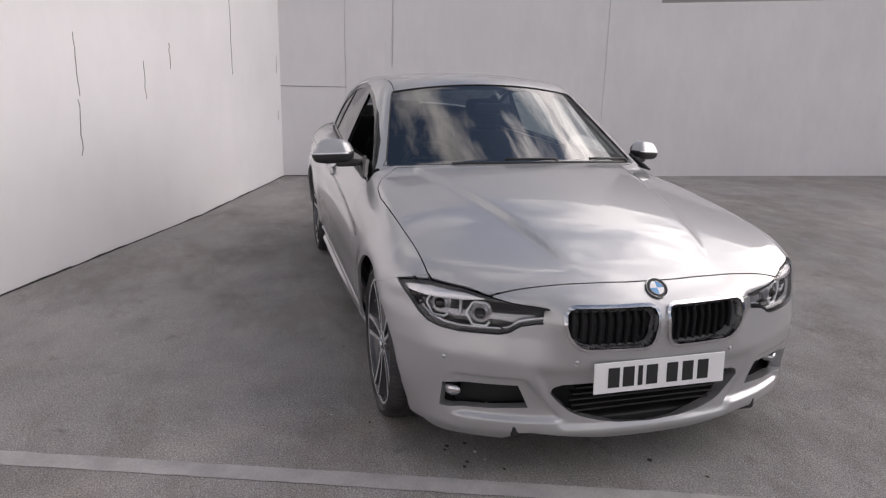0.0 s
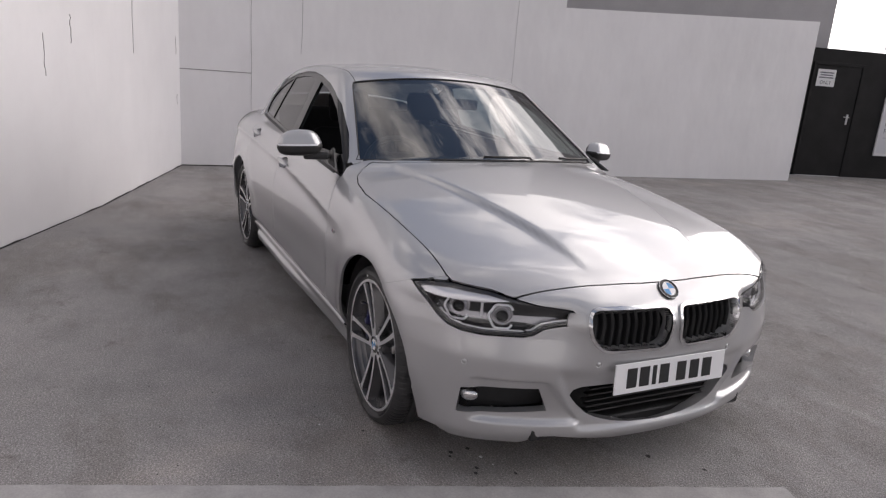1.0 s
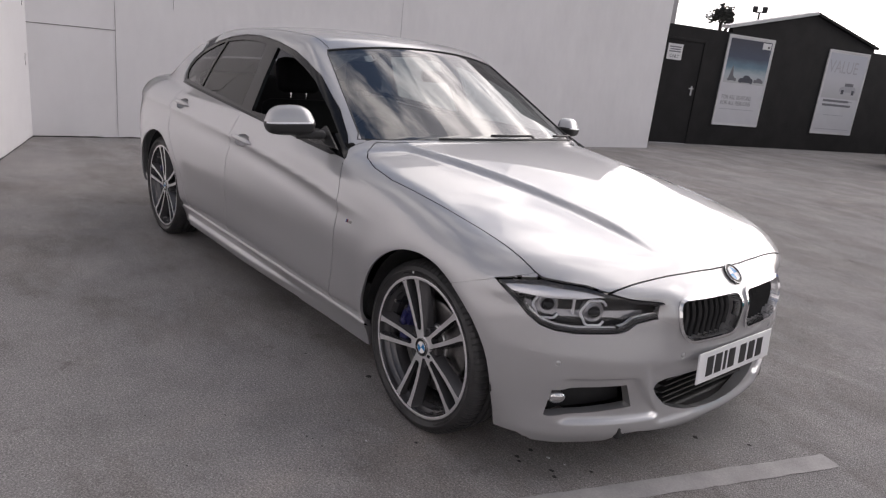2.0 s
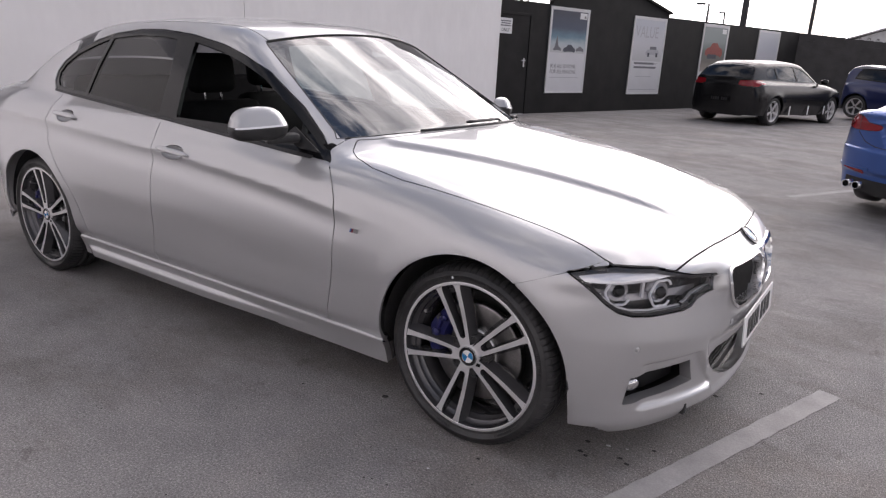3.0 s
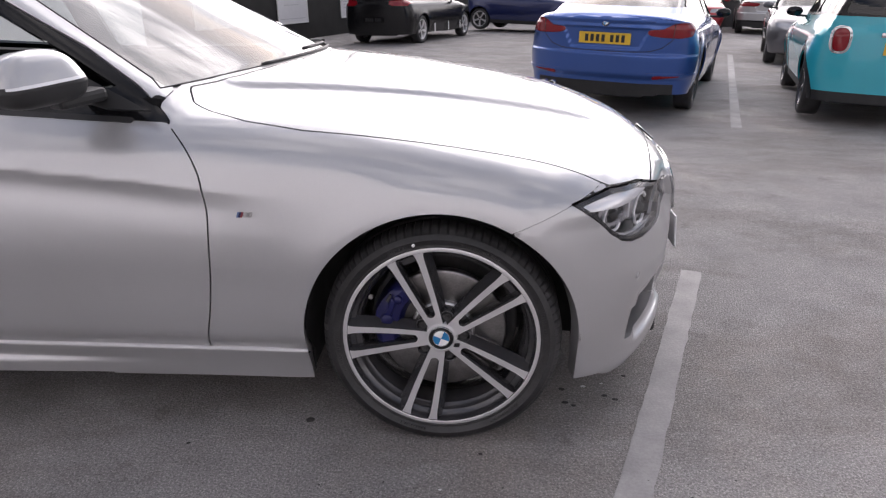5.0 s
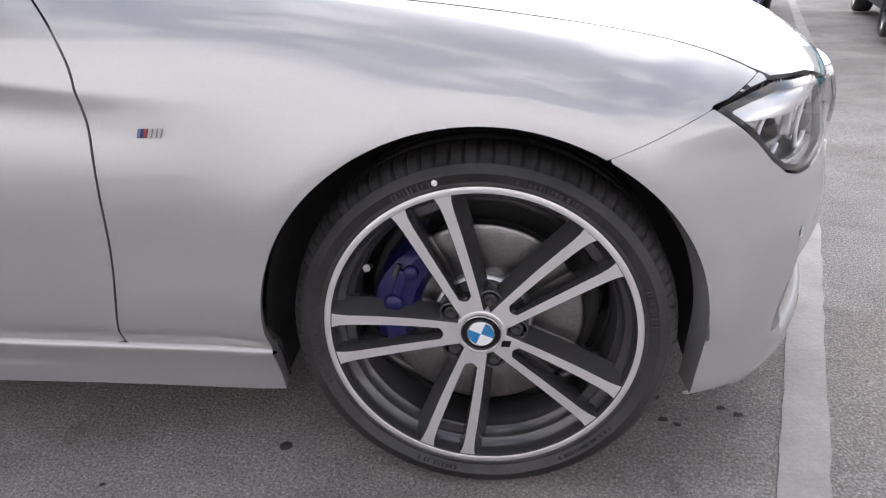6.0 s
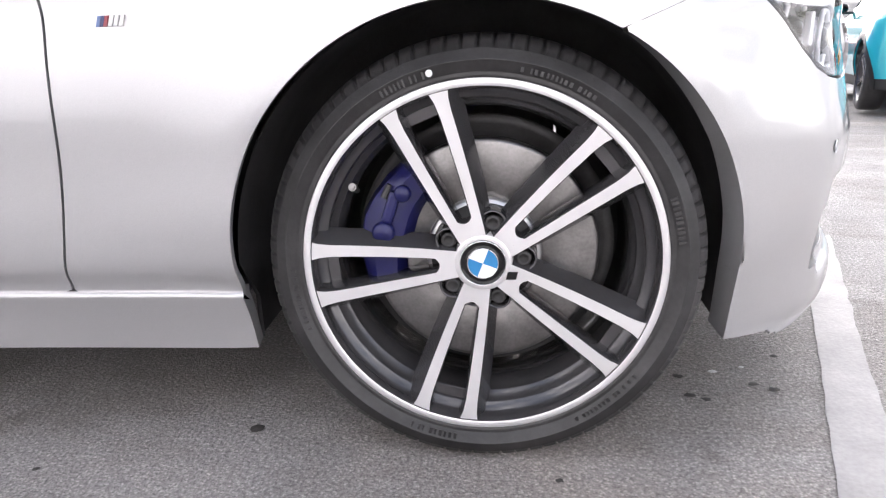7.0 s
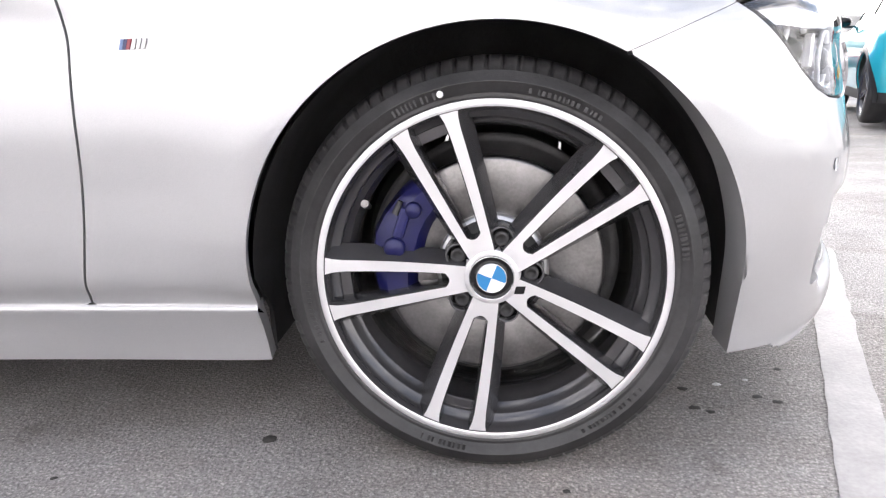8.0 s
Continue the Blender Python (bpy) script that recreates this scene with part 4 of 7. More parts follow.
def small_tree(x, y, high, wide, seed):
    rnd = random.Random(seed)
    t = thing("tree", "dark leafy tree behind the wall", "tree", Matrix.Translation((x, y, 0)))
    v, f = lathe([(0.2, -0.5), (0.14, high * 0.5), (0.05, high * 0.9), (0.0, high * 0.92)], 10, "z")
    mesh_object("trunk", v, f, BARK, t)
    for i in range(6):
        a = rnd.uniform(0, 6.28)
        part("limb", tube_bm_simple((0, 0, high * 0.6), (wide * 0.6 * math.cos(a), wide * 0.6 * math.sin(a), high * rnd.uniform(0.75, 0.9)), 0.05), BARK, t)
    bm = bmesh.new()
    for i in range(900):
        a, e, r = rnd.uniform(0, 6.283), rnd.uniform(-0.6, 1.5), rnd.random() ** 0.4
        lump = 0.8 + 0.25 * math.sin(3 * a + seed) * math.cos(2.5 * e)
        c = Vector((wide * r * lump * math.cos(a) * math.cos(e), wide * r * lump * math.sin(a) * math.cos(e), high - wide * 0.75 + wide * 0.8 * r * lump * math.sin(e)))
        m = Matrix.Translation(c) @ Matrix.Rotation(rnd.uniform(0, 6.28), 4, "Z") @ Matrix.Rotation(rnd.uniform(0, 3.14), 4, "X")
        s = rnd.uniform(0.06, 0.13)
        q = [bm.verts.new(m @ Vector(k)) for k in ((-s, 0, 0), (0, -s * 0.6, 0.02), (s, 0, 0), (0, s * 0.6, 0.02))]
        bm.faces.new(q)
    part("crown", bm, LEAF, t, "loose crown of small dark leaves", kind="stuff")


def tube_bm_simple(a, b, r):
    a, b = Vector(a), Vector(b)
    bm = bmesh.new()
    bmesh.ops.create_cone(bm, segments=8, radius1=r, radius2=r * 0.5, depth=(b - a).length)
    bmesh.ops.transform(bm, matrix=Matrix.Translation((a + b) / 2) @ (b - a).to_track_quat("Z", "Y").to_matrix().to_4x4(), verts=bm.verts)
    return bm


small_tree(-18.1, 32.45, 5.15, 0.85, 3)

UPRIGHT = Matrix.Rotation(radians(90), 4, "X")
hall = thing("industrial_hall", "pale metal-clad industrial hall far beyond the wall", "building", Matrix.Translation((0, 57.2, 0)))
part("wall", prism_bm([(-4.2, -0.5), (1.1, -0.5), (1.1, 3.3), (-1.7, 4.2), (-4.2, 3.3)], 6.0, UPRIGHT @ Matrix.Translation((0, 0, -6.0))), PALE_METAL, hall)
part("roof", prism_bm([(-4.5, 3.28), (-1.7, 4.24), (-1.7, 4.34), (-4.5, 3.38)], 6.6, UPRIGHT @ Matrix.Translation((0, 0, -6.3))), GREY_CLAD, hall)
part("roof", prism_bm([(-1.7, 4.24), (1.4, 3.28), (1.4, 3.38), (-1.7, 4.34)], 6.6, UPRIGHT @ Matrix.Translation((0, 0, -6.3))), GREY_CLAD, hall)
shed = thing("low_shed", "long pale flat-roofed shed far beyond the wall", "building", Matrix.Translation((0, 58.0, 0)))
part("wall", box_bm(16.0, 5.0, 4.0, (9.6, 2.5, 1.5), 0.02), PALE_METAL, shed)
part("roof", box_bm(16.4, 5.4, 0.12, (9.6, 2.5, 3.56), 0.02), GREY_CLAD, shed)
small_tree(2.6, 42.1, 3.75, 0.95, 5)
small_tree(3.95, 42.05, 3.85, 1.05, 8)
tapered_pole("lamp_column", "thin dark lamp column behind the wall", 3.99, 31.0, 7.0, 0.06, 0.04)

# spikes along the top of the far wall
for (a, b), ha, hb, n in (((FENCE_B, (1.5, 26.2)), 2.38, 2.06, 16), (((1.5, 26.2), FAR_END), 2.06, 1.85, 26)):
    bm = bmesh.new()
    long = along(a, b)
    for i in range(n):
        x = long * (i + 0.5) / n
        z = ha + (hb - ha) * (i + 0.5) / n
        for dx in (-0.05, 0.0, 0.05):
            bmesh.ops.create_cone(bm, segments=5, radius1=0.012, radius2=0.002, depth=0.11, matrix=Matrix.Translation((x + dx, z + 0.05, -0.07)) @ Matrix.Rotation(radians(90), 4, "X") @ Matrix.Rotation(dx * 9, 4, "Y"))
        box_bm(long / n * 0.96, 0.02, 0.05, (x, z + 0.006, -0.07), bm=bm)
    ob = part("spike_strip", bm, DARK_POST)
    ob.matrix_world = on_wall(a, b, 0, 0, 0)
    tagged(ob, "strip of small dark spikes along a wall top", "spikes", "", "stuff")

# bits on the tarmac
DEBRIS = grained("dark_ground_spot", (0.05, 0.047, 0.045), 0.3, 30.0, 120.0, 0.8)
rnd = random.Random(12)


def ground_bit(x, y, size, material, label, flatness=0.2):
    bm = bmesh.new()
    n = 9
    ring = [bm.verts.new((size * rnd.uniform(0.6, 1.1) * math.cos(6.283 * i / n), size * rnd.uniform(0.45, 0.9) * math.sin(6.283 * i / n), 0.0)) for i in range(n)]
    mid = bm.verts.new((0, 0, size * flatness))
    for i in range(n):
        bm.faces.new((ring[i], ring[(i + 1) % n], mid))
    ob = part("ground_chip", bm, material)
    ob.location = (x, y, ground_z(x, y) + 0.0025)
    return tagged(ob, label, "debris", "bits on the tarmac")


for x, y, s in ((0.36, -0.59, 0.012), (0.365, -0.665, 0.013), (0.49, -0.62, 0.011), (-0.40, -0.80, 0.018), (0.11, -0.93, 0.008), (0.39, -0.68, 0.010), (0.52, -0.64, 0.012), (0.57, -0.50, 0.009), (0.64, 0.07, 0.014), (0.79, 0.22, 0.012), (-0.72, -0.93, 0.008)):
    ground_bit(x, y, s, DEBRIS, "small dark spot of dirt on the tarmac", 0.12)
for x, y, s in ((0.43, -0.57, 0.010), (0.01, -1.08, 0.006), (0.49, -0.55, 0.006)):
    ground_bit(x, y, s, WHITE_PAPER, "small white chip on the tarmac", 0.3)
for i in range(40):
    ground_bit(rnd.uniform(-1.2, 1.0), rnd.uniform(-1.7, -0.95), rnd.uniform(0.002, 0.005), DEBRIS, "tiny dark stone on the tarmac", 0.4)


# ---- wheels ------------------------------------------------------------------
ALLOY = grained("machined_alloy", (0.74, 0.73, 0.74), 0.05, 9.0, 260.0, 0.34, 0.65, 0.01)
RIM_DARK = grained("dark_grey_alloy", (0.085, 0.083, 0.088), 0.12, 9.0, 160.0, 0.25, 0.5, 0.02, 0.5)
LINER = grained("arch_liner_felt", (0.042, 0.041, 0.042), 0.25, 12.0, 160.0, 0.85, 0.0, 0.3)
STEEL = grained("worn_brake_steel", (0.22, 0.213, 0.21), 0.25, 20.0, 200.0, 0.30, 1.0, 0.1)
DARK_METAL = grained("dark_hub_metal", (0.05, 0.049, 0.05), 0.3, 20.0, 200.0, 0.5, 0.4, 0.1)
CALIPER = grained("blue_caliper_paint", (0.008, 0.009, 0.075), 0.15, 20.0, 150.0, 0.3, 0.1, 0.1)
BADGE_BLUE = node_material("badge_blue", 0.25, 0.1, (0.02, 0.22, 0.50), 0.6)[0]
DULL_BLUE = node_material("dull_blue_enamel", 0.3, 0.0, (0.10, 0.16, 0.32), 0.4)[0]
DULL_RED = node_material("dull_red_enamel", 0.3, 0.0, (0.25, 0.035, 0.05), 0.4)[0]
WHITE_ENAMEL = node_material("white_enamel", 0.3, 0.0, (0.85, 0.85, 0.86), 0.3)[0]


def roundel(r, parent, m, name="badge"):
    """A round badge, face towards -y: dark ring, chrome edges, four coloured quarters."""
    v, f = lathe([(0.0, -0.002), (r * 0.62, -0.0022), (r * 0.64, -0.003), (r * 0.68, -0.003), (r * 0.7, -0.002), (r * 0.93, -0.0018), (r * 0.95, -0.0032), (r, -0.0028), (r, 0.003)], 48)
    ob = mesh_object(name, v, f, BLACK_GLOSS, parent, "round badge with a black ring and blue and white quarters")
    ob.matrix_local = m
    for k in range(4):
        bm = bmesh.new()
        c = bm.verts.new((0, -0.0036, 0))
        ring = [bm.verts.new((r * 0.63 * math.cos(a), -0.0032, r * 0.63 * math.sin(a))) for a in (math.pi / 2 * (k + i / 8) for i in range(9))]
        for p, q in zip(ring, ring[1:]):
            bm.faces.new((c, p, q))
        part("quarter", bm, BADGE_BLUE if k % 2 == 0 else WHITE_ENAMEL, ob)
    for lo, hi in ((0.63, 0.68), (0.95, 1.0)):
        v, f = lathe([(r * lo, -0.003), (r * (lo + hi) / 2, -0.0048), (r * hi, -0.003)], 48)
        mesh_object("chrome_ring", v, f, CHROME, ob)
    return ob


def tyre_mesh(radius=0.3245, half=0.112, rim=0.262):
    """A low tyre with a rim guard, ribbed sidewall, ring grooves and narrow cuts across the shoulders."""
    s = radius - rim
    prof = [(rim - 0.004, 0.094), (rim + 0.001, 0.100), (rim + 0.004, 0.1045), (rim + 0.008, 0.1065), (rim + 0.0105, 0.1045), (rim + 0.0125, 0.1055),
            (rim + 0.015, half - 0.002), (rim + 0.026, half), (rim + 0.0265, half + 0.0012), (rim + 0.028, half + 0.0012), (rim + 0.0285, half), (rim + s * 0.66, half - 0.001),
            (rim + s * 0.68, half - 0.0045), (rim + s * 0.80, half - 0.009), (rim + s * 0.91, half - 0.019), (radius - 0.002, half - 0.034), (radius, half - 0.05)]
    tread = []
    for c in (0.042, 0.0, -0.042):
        tread += [(radius, c + 0.006), (radius - 0.007, c + 0.0045), (radius - 0.007, c - 0.0045), (radius, c - 0.006)]
    full = prof + tread + [(r, -h) for r, h in prof[::-1]]
    n, period = 704, 8
    v, f = lathe(full, n)
    k = len(full)
    for i in range(n):
        if i % period == 0:
            for j in [*range(13, 17), *range(k - 17, k - 13)]:
                x, y, z = v[i * k + j]
                q = math.hypot(x, z)
                c = (q - 0.008) / q
                v[i * k + j] = (x * c, y * 0.985, z * c)
    return v, f


def spoke_line(r):
    """Middle and half width of one bright spoke face at radius r."""
    t = (r - 0.03) / 0.225
    return 0.0125 + 0.0265 * t + 0.0015 * math.sin(math.pi * t), 0.0064 + 0.0030 * t + 0.0052 * max(0.0, (t - 0.86) / 0.14) ** 2


def face_depth(r):
    """How far the bright faces stand out at radius r: dished towards the hub."""
    t = (r - 0.03) / 0.225
    return -0.090 + 0.004 * math.sin(math.pi * t) - 0.0125 * t


def spoke_bm(turn, side):
    """One half of a double spoke, from hub to rim, with a bright face and dark flanks."""
    bm = bmesh.new()
    rows = []
    for i in range(13):
        r = 0.036 + (0.2585 - 0.036) * i / 12
        t = i / 12
        mid, half = spoke_line(r)
        mid *= side
        top = face_depth(r)
        wide_out, wide_in = 0.013 + 0.006 * t, 0.0035 + 0.003 * t
        lo = mid - half - (wide_out if side < 0 else wide_in)
        hi = mid + half + (wide_out if side > 0 else wide_in)
        rows.append([(r, mid - half, top), (r, mid + half, top), (r, mid + half + 0.0015, top + 0.0025), (r, hi, top + 0.036), (r, hi - 0.004, top + 0.055),
                     (r, lo + 0.004, top + 0.055), (r, lo, top + 0.036), (r, mid - half - 0.0015, top + 0.0025)])
    c, s = math.cos(turn), math.sin(turn)
    vs = [[bm.verts.new((r * c - l * s, y, r * s + l * c)) for r, l, y in row] for row in rows]
    for a, b in zip(vs, vs[1:]):
        for j in range(8):
            face = bm.faces.new((a[j], b[j], b[(j + 1) % 8], a[(j + 1) % 8]))
            face.material_index = 0 if j == 0 else 1
    bmesh.ops.recalc_face_normals(bm, faces=bm.faces)
    return bm


def web_bm(turn, lo, hi, drop, dark):
    """The plate that joins two spoke halves between radii lo and hi, with a hollow outer edge."""
    bm = bmesh.new()
    n, rows = 8, []
    for i in range(n + 1):
        u = -1 + 2 * i / n
        end = hi + 0.010 * u * u if not dark else hi
        row = []
        for r in (lo, (lo + end) / 2, end):
            reach = spoke_line(r)[0] - (0.004 if not dark else 0.0)
            row.append((r, u * reach, face_depth(r) + drop))
        row.append((end + 0.002, u * (spoke_line(end)[0]), face_depth(end) + drop + 0.03))
        rows.append(row)
    c, s = math.cos(turn), math.sin(turn)
    vs = [[bm.verts.new((r * c - l * s, y, r * s + l * c)) for r, l, y in row] for row in rows]
    for a, b in zip(vs, vs[1:]):
        for j in range(3):
            face = bm.faces.new((a[j], a[j + 1], b[j + 1], b[j]))
            face.material_index = 1 if dark or j == 2 else 0
    bmesh.ops.recalc_face_normals(bm, faces=bm.faces)
    if sum(f.normal.y for f in bm.faces) > 0:
        bmesh.ops.reverse_faces(bm, faces=bm.faces)
    return bm


def alloy_wheel(parent, m, turn=112.0, brakes=True):
    """Five double spokes; the outside looks towards -y."""
    v, f = lathe([(0.2645, -0.086), (0.2665, -0.096), (0.2670, -0.1010), (0.2655, -0.1040), (0.2640, -0.1048), (0.2560, -0.1048), (0.2548, -0.1040)], 128)
    w = mesh_object("wheel", v, f, ALLOY, parent, "alloy wheel with five double spokes, bright faces and dark sides")
    w.matrix_local = m
    barrel = [(0.2548, -0.1040), (0.2535, -0.1020), (0.2515, -0.0900), (0.2500, -0.0760), (0.2400, -0.0720), (0.2380, -0.0690), (0.2370, -0.0560), (0.2290, -0.0520), (0.2275, -0.0490),
              (0.2265, -0.0380), (0.2235, -0.0350), (0.2215, 0.09), (0.24, 0.096)]
    v, f = lathe(barrel, 128)
    mesh_object("rim_barrel", v, f, RIM_DARK, w, "dark grey stepped inner rim")
    v, f = tyre_mesh()
    tyre = mesh_object("tyre", v, f, RUBBER, w, "black low-profile road tyre with moulded writing")
    # moulded sidewall writing, as low plain bars
    rnd_t = random.Random(7)
    for start, count, r0, high in ((118, 9, 0.2795, 0.010), (78, 14, 0.2805, 0.007), (20, 10, 0.2795, 0.010), (-38, 13, 0.2805, 0.007), (-100, 9, 0.2795, 0.010), (-160, 12, 0.2805, 0.007)):
        bm = bmesh.new()
        a = start
        for _ in range(count):
            wide = rnd_t.choice((0.0028, 0.0036, 0.0046))
            mm = Matrix.Rotation(radians(-a), 4, "Y") @ Matrix.Translation((r0 + high / 2 - 0.004, -0.1117, 0))
            box_bm(high, 0.0016, wide, m=mm, bm=bm)
            a -= math.degrees((wide + 0.0035) / r0) + (0.9 if rnd_t.random() < 0.2 else 0.0)
        part("moulded_print", bm, RUBBER, tyre)
    for k in range(5):
        a = radians(turn + 72 * k)
        for side in (-1, 1):
            part("spoke", spoke_bm(a, side), [ALLOY, RIM_DARK], w, angle=28)
        part("spoke_web", web_bm(a, 0.036, 0.064, 0.0, False), [ALLOY, RIM_DARK], w, angle=40)
        part("spoke_pocket", web_bm(a, 0.222, 0.253, 0.034, True), [ALLOY, RIM_DARK], w, "dark pocket between two spoke halves", angle=40)
    v, f = lathe([(0.0, -0.0895), (0.038, -0.0905), (0.0415, -0.0902), (0.0432, -0.088), (0.047, -0.06), (0.058, -0.03)], 60)
    mesh_object("hub", v, f, ALLOY, w)
    v, f = lathe([(0.045, -0.058), (0.080, -0.055), (0.084, -0.03)], 60)
    mesh_object("hub_recess", v, f, DARK_METAL, w)
    for k in range(5):
        a = radians(turn + 36 + 72 * k)
        x, z = 0.0600 * math.cos(a), 0.0600 * math.sin(a)
        v, f = lathe([(0.0, -0.073), (0.006, -0.073), (0.0065, -0.079), (0.0105, -0.079), (0.0115, -0.075), (0.0125, -0.05)], 20)
        b = mesh_object("wheel_bolt", v, f, DARK_METAL, w)
        b.location = (x, -0.004, z)
        v, f = lathe([(0.0140, -0.066), (0.0165, -0.083), (0.0185, -0.0845), (0.0200, -0.081), (0.0205, -0.05)], 28)
        b = mesh_object("bolt_seat", v, f, RIM_DARK, w)
        b.location = (x, 0, z)
    roundel(0.0345, w, pose(0, -0.0905, 0, 0, 22, 0), "hub_cap")
    a = radians(turn - 144 + 7)
    bm = prism_bm([(-0.009, -0.006), (0.006, -0.006), (0.009, 0.006), (-0.006, 0.006)], 0.0012, bevel=0.0004)
    tab = part("spoke_badge", bm, BLACK_GLOSS, w, "tiny dark badge on a spoke")
    tab.matrix_local = Matrix.Translation((0.047 * math.cos(a), -0.0902, 0.047 * math.sin(a))) @ Matrix.Rotation(radians(90), 4, "X")
    bm = bmesh.new()
    bmesh.ops.create_cone(bm, segments=14, radius1=0.0045, radius2=0.0038, depth=0.034, cap_ends=True)
    bmesh.ops.create_cone(bm, segments=10, radius1=0.0062, radius2=0.0062, depth=0.012, cap_ends=True, matrix=Matrix.Translation((0, 0, 0.008)))
    ob = part("tyre_valve", bm, STEEL, w, "metal tyre valve")
    a = radians(turn + 38)
    ob.matrix_local = pose(0.218 * math.cos(a), -0.074, 0.218 * math.sin(a), 70, 0, 0)
    bm = bmesh.new()
    bmesh.ops.create_uvsphere(bm, u_segments=12, v_segments=8, radius=0.0050, matrix=Matrix.Diagonal((1, 0.4, 1, 1)))
    dot = part("paint_dot", bm, WHITE_ENAMEL, w, "white paint dot on the tyre", smooth=True)
    a = radians(103.6 if turn > 100 else 60)
    dot.location = (0.281 * math.cos(a), -0.1118, 0.281 * math.sin(a))
    if brakes:
        v, f = lathe([(0.088, -0.034), (0.092, -0.036), (0.168, -0.036), (0.174, -0.0345), (0.1755, -0.032), (0.1755, -0.012), (0.174, -0.01), (0.09, -0.01)], 96)
        mesh_object("brake_disc", v, f, STEEL, w, "worn steel brake disc")
        v, f = lathe([(0.0, -0.05), (0.075, -0.05), (0.086, -0.047), (0.0885, -0.043), (0.0885, -0.02)], 60)
        mesh_object("disc_bell", v, f, SATIN, w, "bright disc bell")
        v, f = lathe([(0.0, 0.03), (0.19, 0.03), (0.205, 0.02), (0.206, 0.035)], 48)
        mesh_object("dust_shield", v, f, DARK_METAL, w, "dark dust shield behind the brake disc")
    return w


def brake_caliper(parent, m, turn=150.0):
    """A painted caliper that bridges the disc."""
    bm = bmesh.new()
    n = 9
    rows = []
    for i in range(n):
        a = radians(turn - 30 + 78 * i / (n - 1))
        e = 0.012 * abs(i - (n - 1) / 2) / ((n - 1) / 2)
        ring = [(0.112 + e, -0.050), (0.125 + e, -0.066), (0.165, -0.070), (0.190 - e, -0.058), (0.196 - e, -0.03), (0.196 - e, 0.03), (0.12, 0.03), (0.112 + e, -0.03)]
        rows.append([bm.verts.new((r * math.cos(a), y, r * math.sin(a))) for r, y in ring])
    for p, q in zip(rows, rows[1:]):
        for j in range(8):
            bm.faces.new((p[j], q[j], q[(j + 1) % 8], p[(j + 1) % 8]))
    bm.faces.new(rows[0])
    bm.faces.new(rows[-1][::-1])
    bmesh.ops.recalc_face_normals(bm, faces=bm.faces)
    cal = part("brake_caliper", bm, CALIPER, parent, "dark blue painted brake caliper", angle=40)
    cal.matrix_local = m
    for da, r, rad in ((13, 0.155, 0.017), (-12, 0.155, 0.013)):
        a = radians(turn + da)
        v, f = lathe([(0.0, -0.079), (rad * 0.8, -0.079), (rad, -0.074), (rad, -0.06)], 24)
        ob = mesh_object("piston_cap", v, f, CALIPER, cal)
        ob.location = (r * math.cos(a), 0, r * math.sin(a))
    a = radians(turn - 2)
    bm = box_bm(0.018, 0.018, 0.05, bevel=0.005)
    ob = part("bridge", bm, CALIPER, cal)
    ob.matrix_local = Matrix.Translation((0.158 * math.cos(a), -0.068, 0.158 * math.sin(a))) @ Matrix.Rotation(radians(20), 4, "Y")
    bm = bmesh.new()
    bmesh.ops.create_cone(bm, segments=10, radius1=0.006, radius2=0.004, depth=0.022, cap_ends=True)
    ob = part("bleed_nipple", bm, DARK_METAL, cal)
    ob.matrix_local = Matrix.Translation((0.176 * math.cos(radians(turn - 8)), -0.070, 0.176 * math.sin(radians(turn - 8)))) @ Matrix.Rotation(radians(25), 4, "Y")
    return cal


# ---- the silver saloon -------------------------------------------------------
car = thing("saloon_car", "silver metallic four-door saloon car with its driver's window open", "car")
shell = Shell(**SALOON_SHAPE)
SPLIT = curve((-3.95, 0.935), (-3.7, 0.94), (-3.5, 0.95), (-3.3, 0.985), (-3.0, 1.12), (-2.6, 1.27), (-2.2, 1.325), (-1.5, 1.31), (-1.3, 1.27), (-1.0, 1.06), (-0.9, 0.985), (-0.8, 0.920), (-0.7, 0.880), (-0.5, 0.840),
              (0.0, 0.775), (0.3, 0.742), (0.55, 0.702), (0.7, 0.70), (0.84, 0.70))
skin = Skin(shell, SPLIT, 0.0145, nose=True)
GAP = 0.0022


def xyz(p):
    return p[..., 0], np.abs(p[..., 1]), p[..., 2]


def most(*a):
    out = a[0]
    for b in a[1:]:
        out = np.maximum(out, b)
    return out


def least(*a):
    return -most(*[-b for b in a])


HOOD_LINE = [(-0.69, 0.66), (-0.66, 0.715), (-0.60, 0.755), (-0.5, 0.787), (-0.35, 0.802), (-0.15, 0.796), (0.07, 0.788), (0.27, 0.775), (0.33, 0.772), (0.40, 0.768), (0.47, 0.750),
             (0.525, 0.712), (0.562, 0.645), (0.583, 0.54), (0.604, 0.408), (0.625, 0.25), (0.638, 0.1), (0.640, 0.0), (0.640, -0.2), (-0.46, -0.2), (-0.46, 0.0), (-0.485, 0.2), (-0.53, 0.35), (-0.60, 0.52)]
LAMP_LINE = [(0.530, 0.699), (0.42, 0.713), (0.322, 0.719), (0.128, 0.707), (-0.093, 0.670), (-0.258, 0.655), (-0.262, 0.609), (-0.20, 0.602), (-0.136, 0.592),
             (-0.095, 0.570), (-0.05, 0.562), (0.142, 0.560), (0.24, 0.567), (0.310, 0.581), (0.37, 0.608), (0.424, 0.643)]
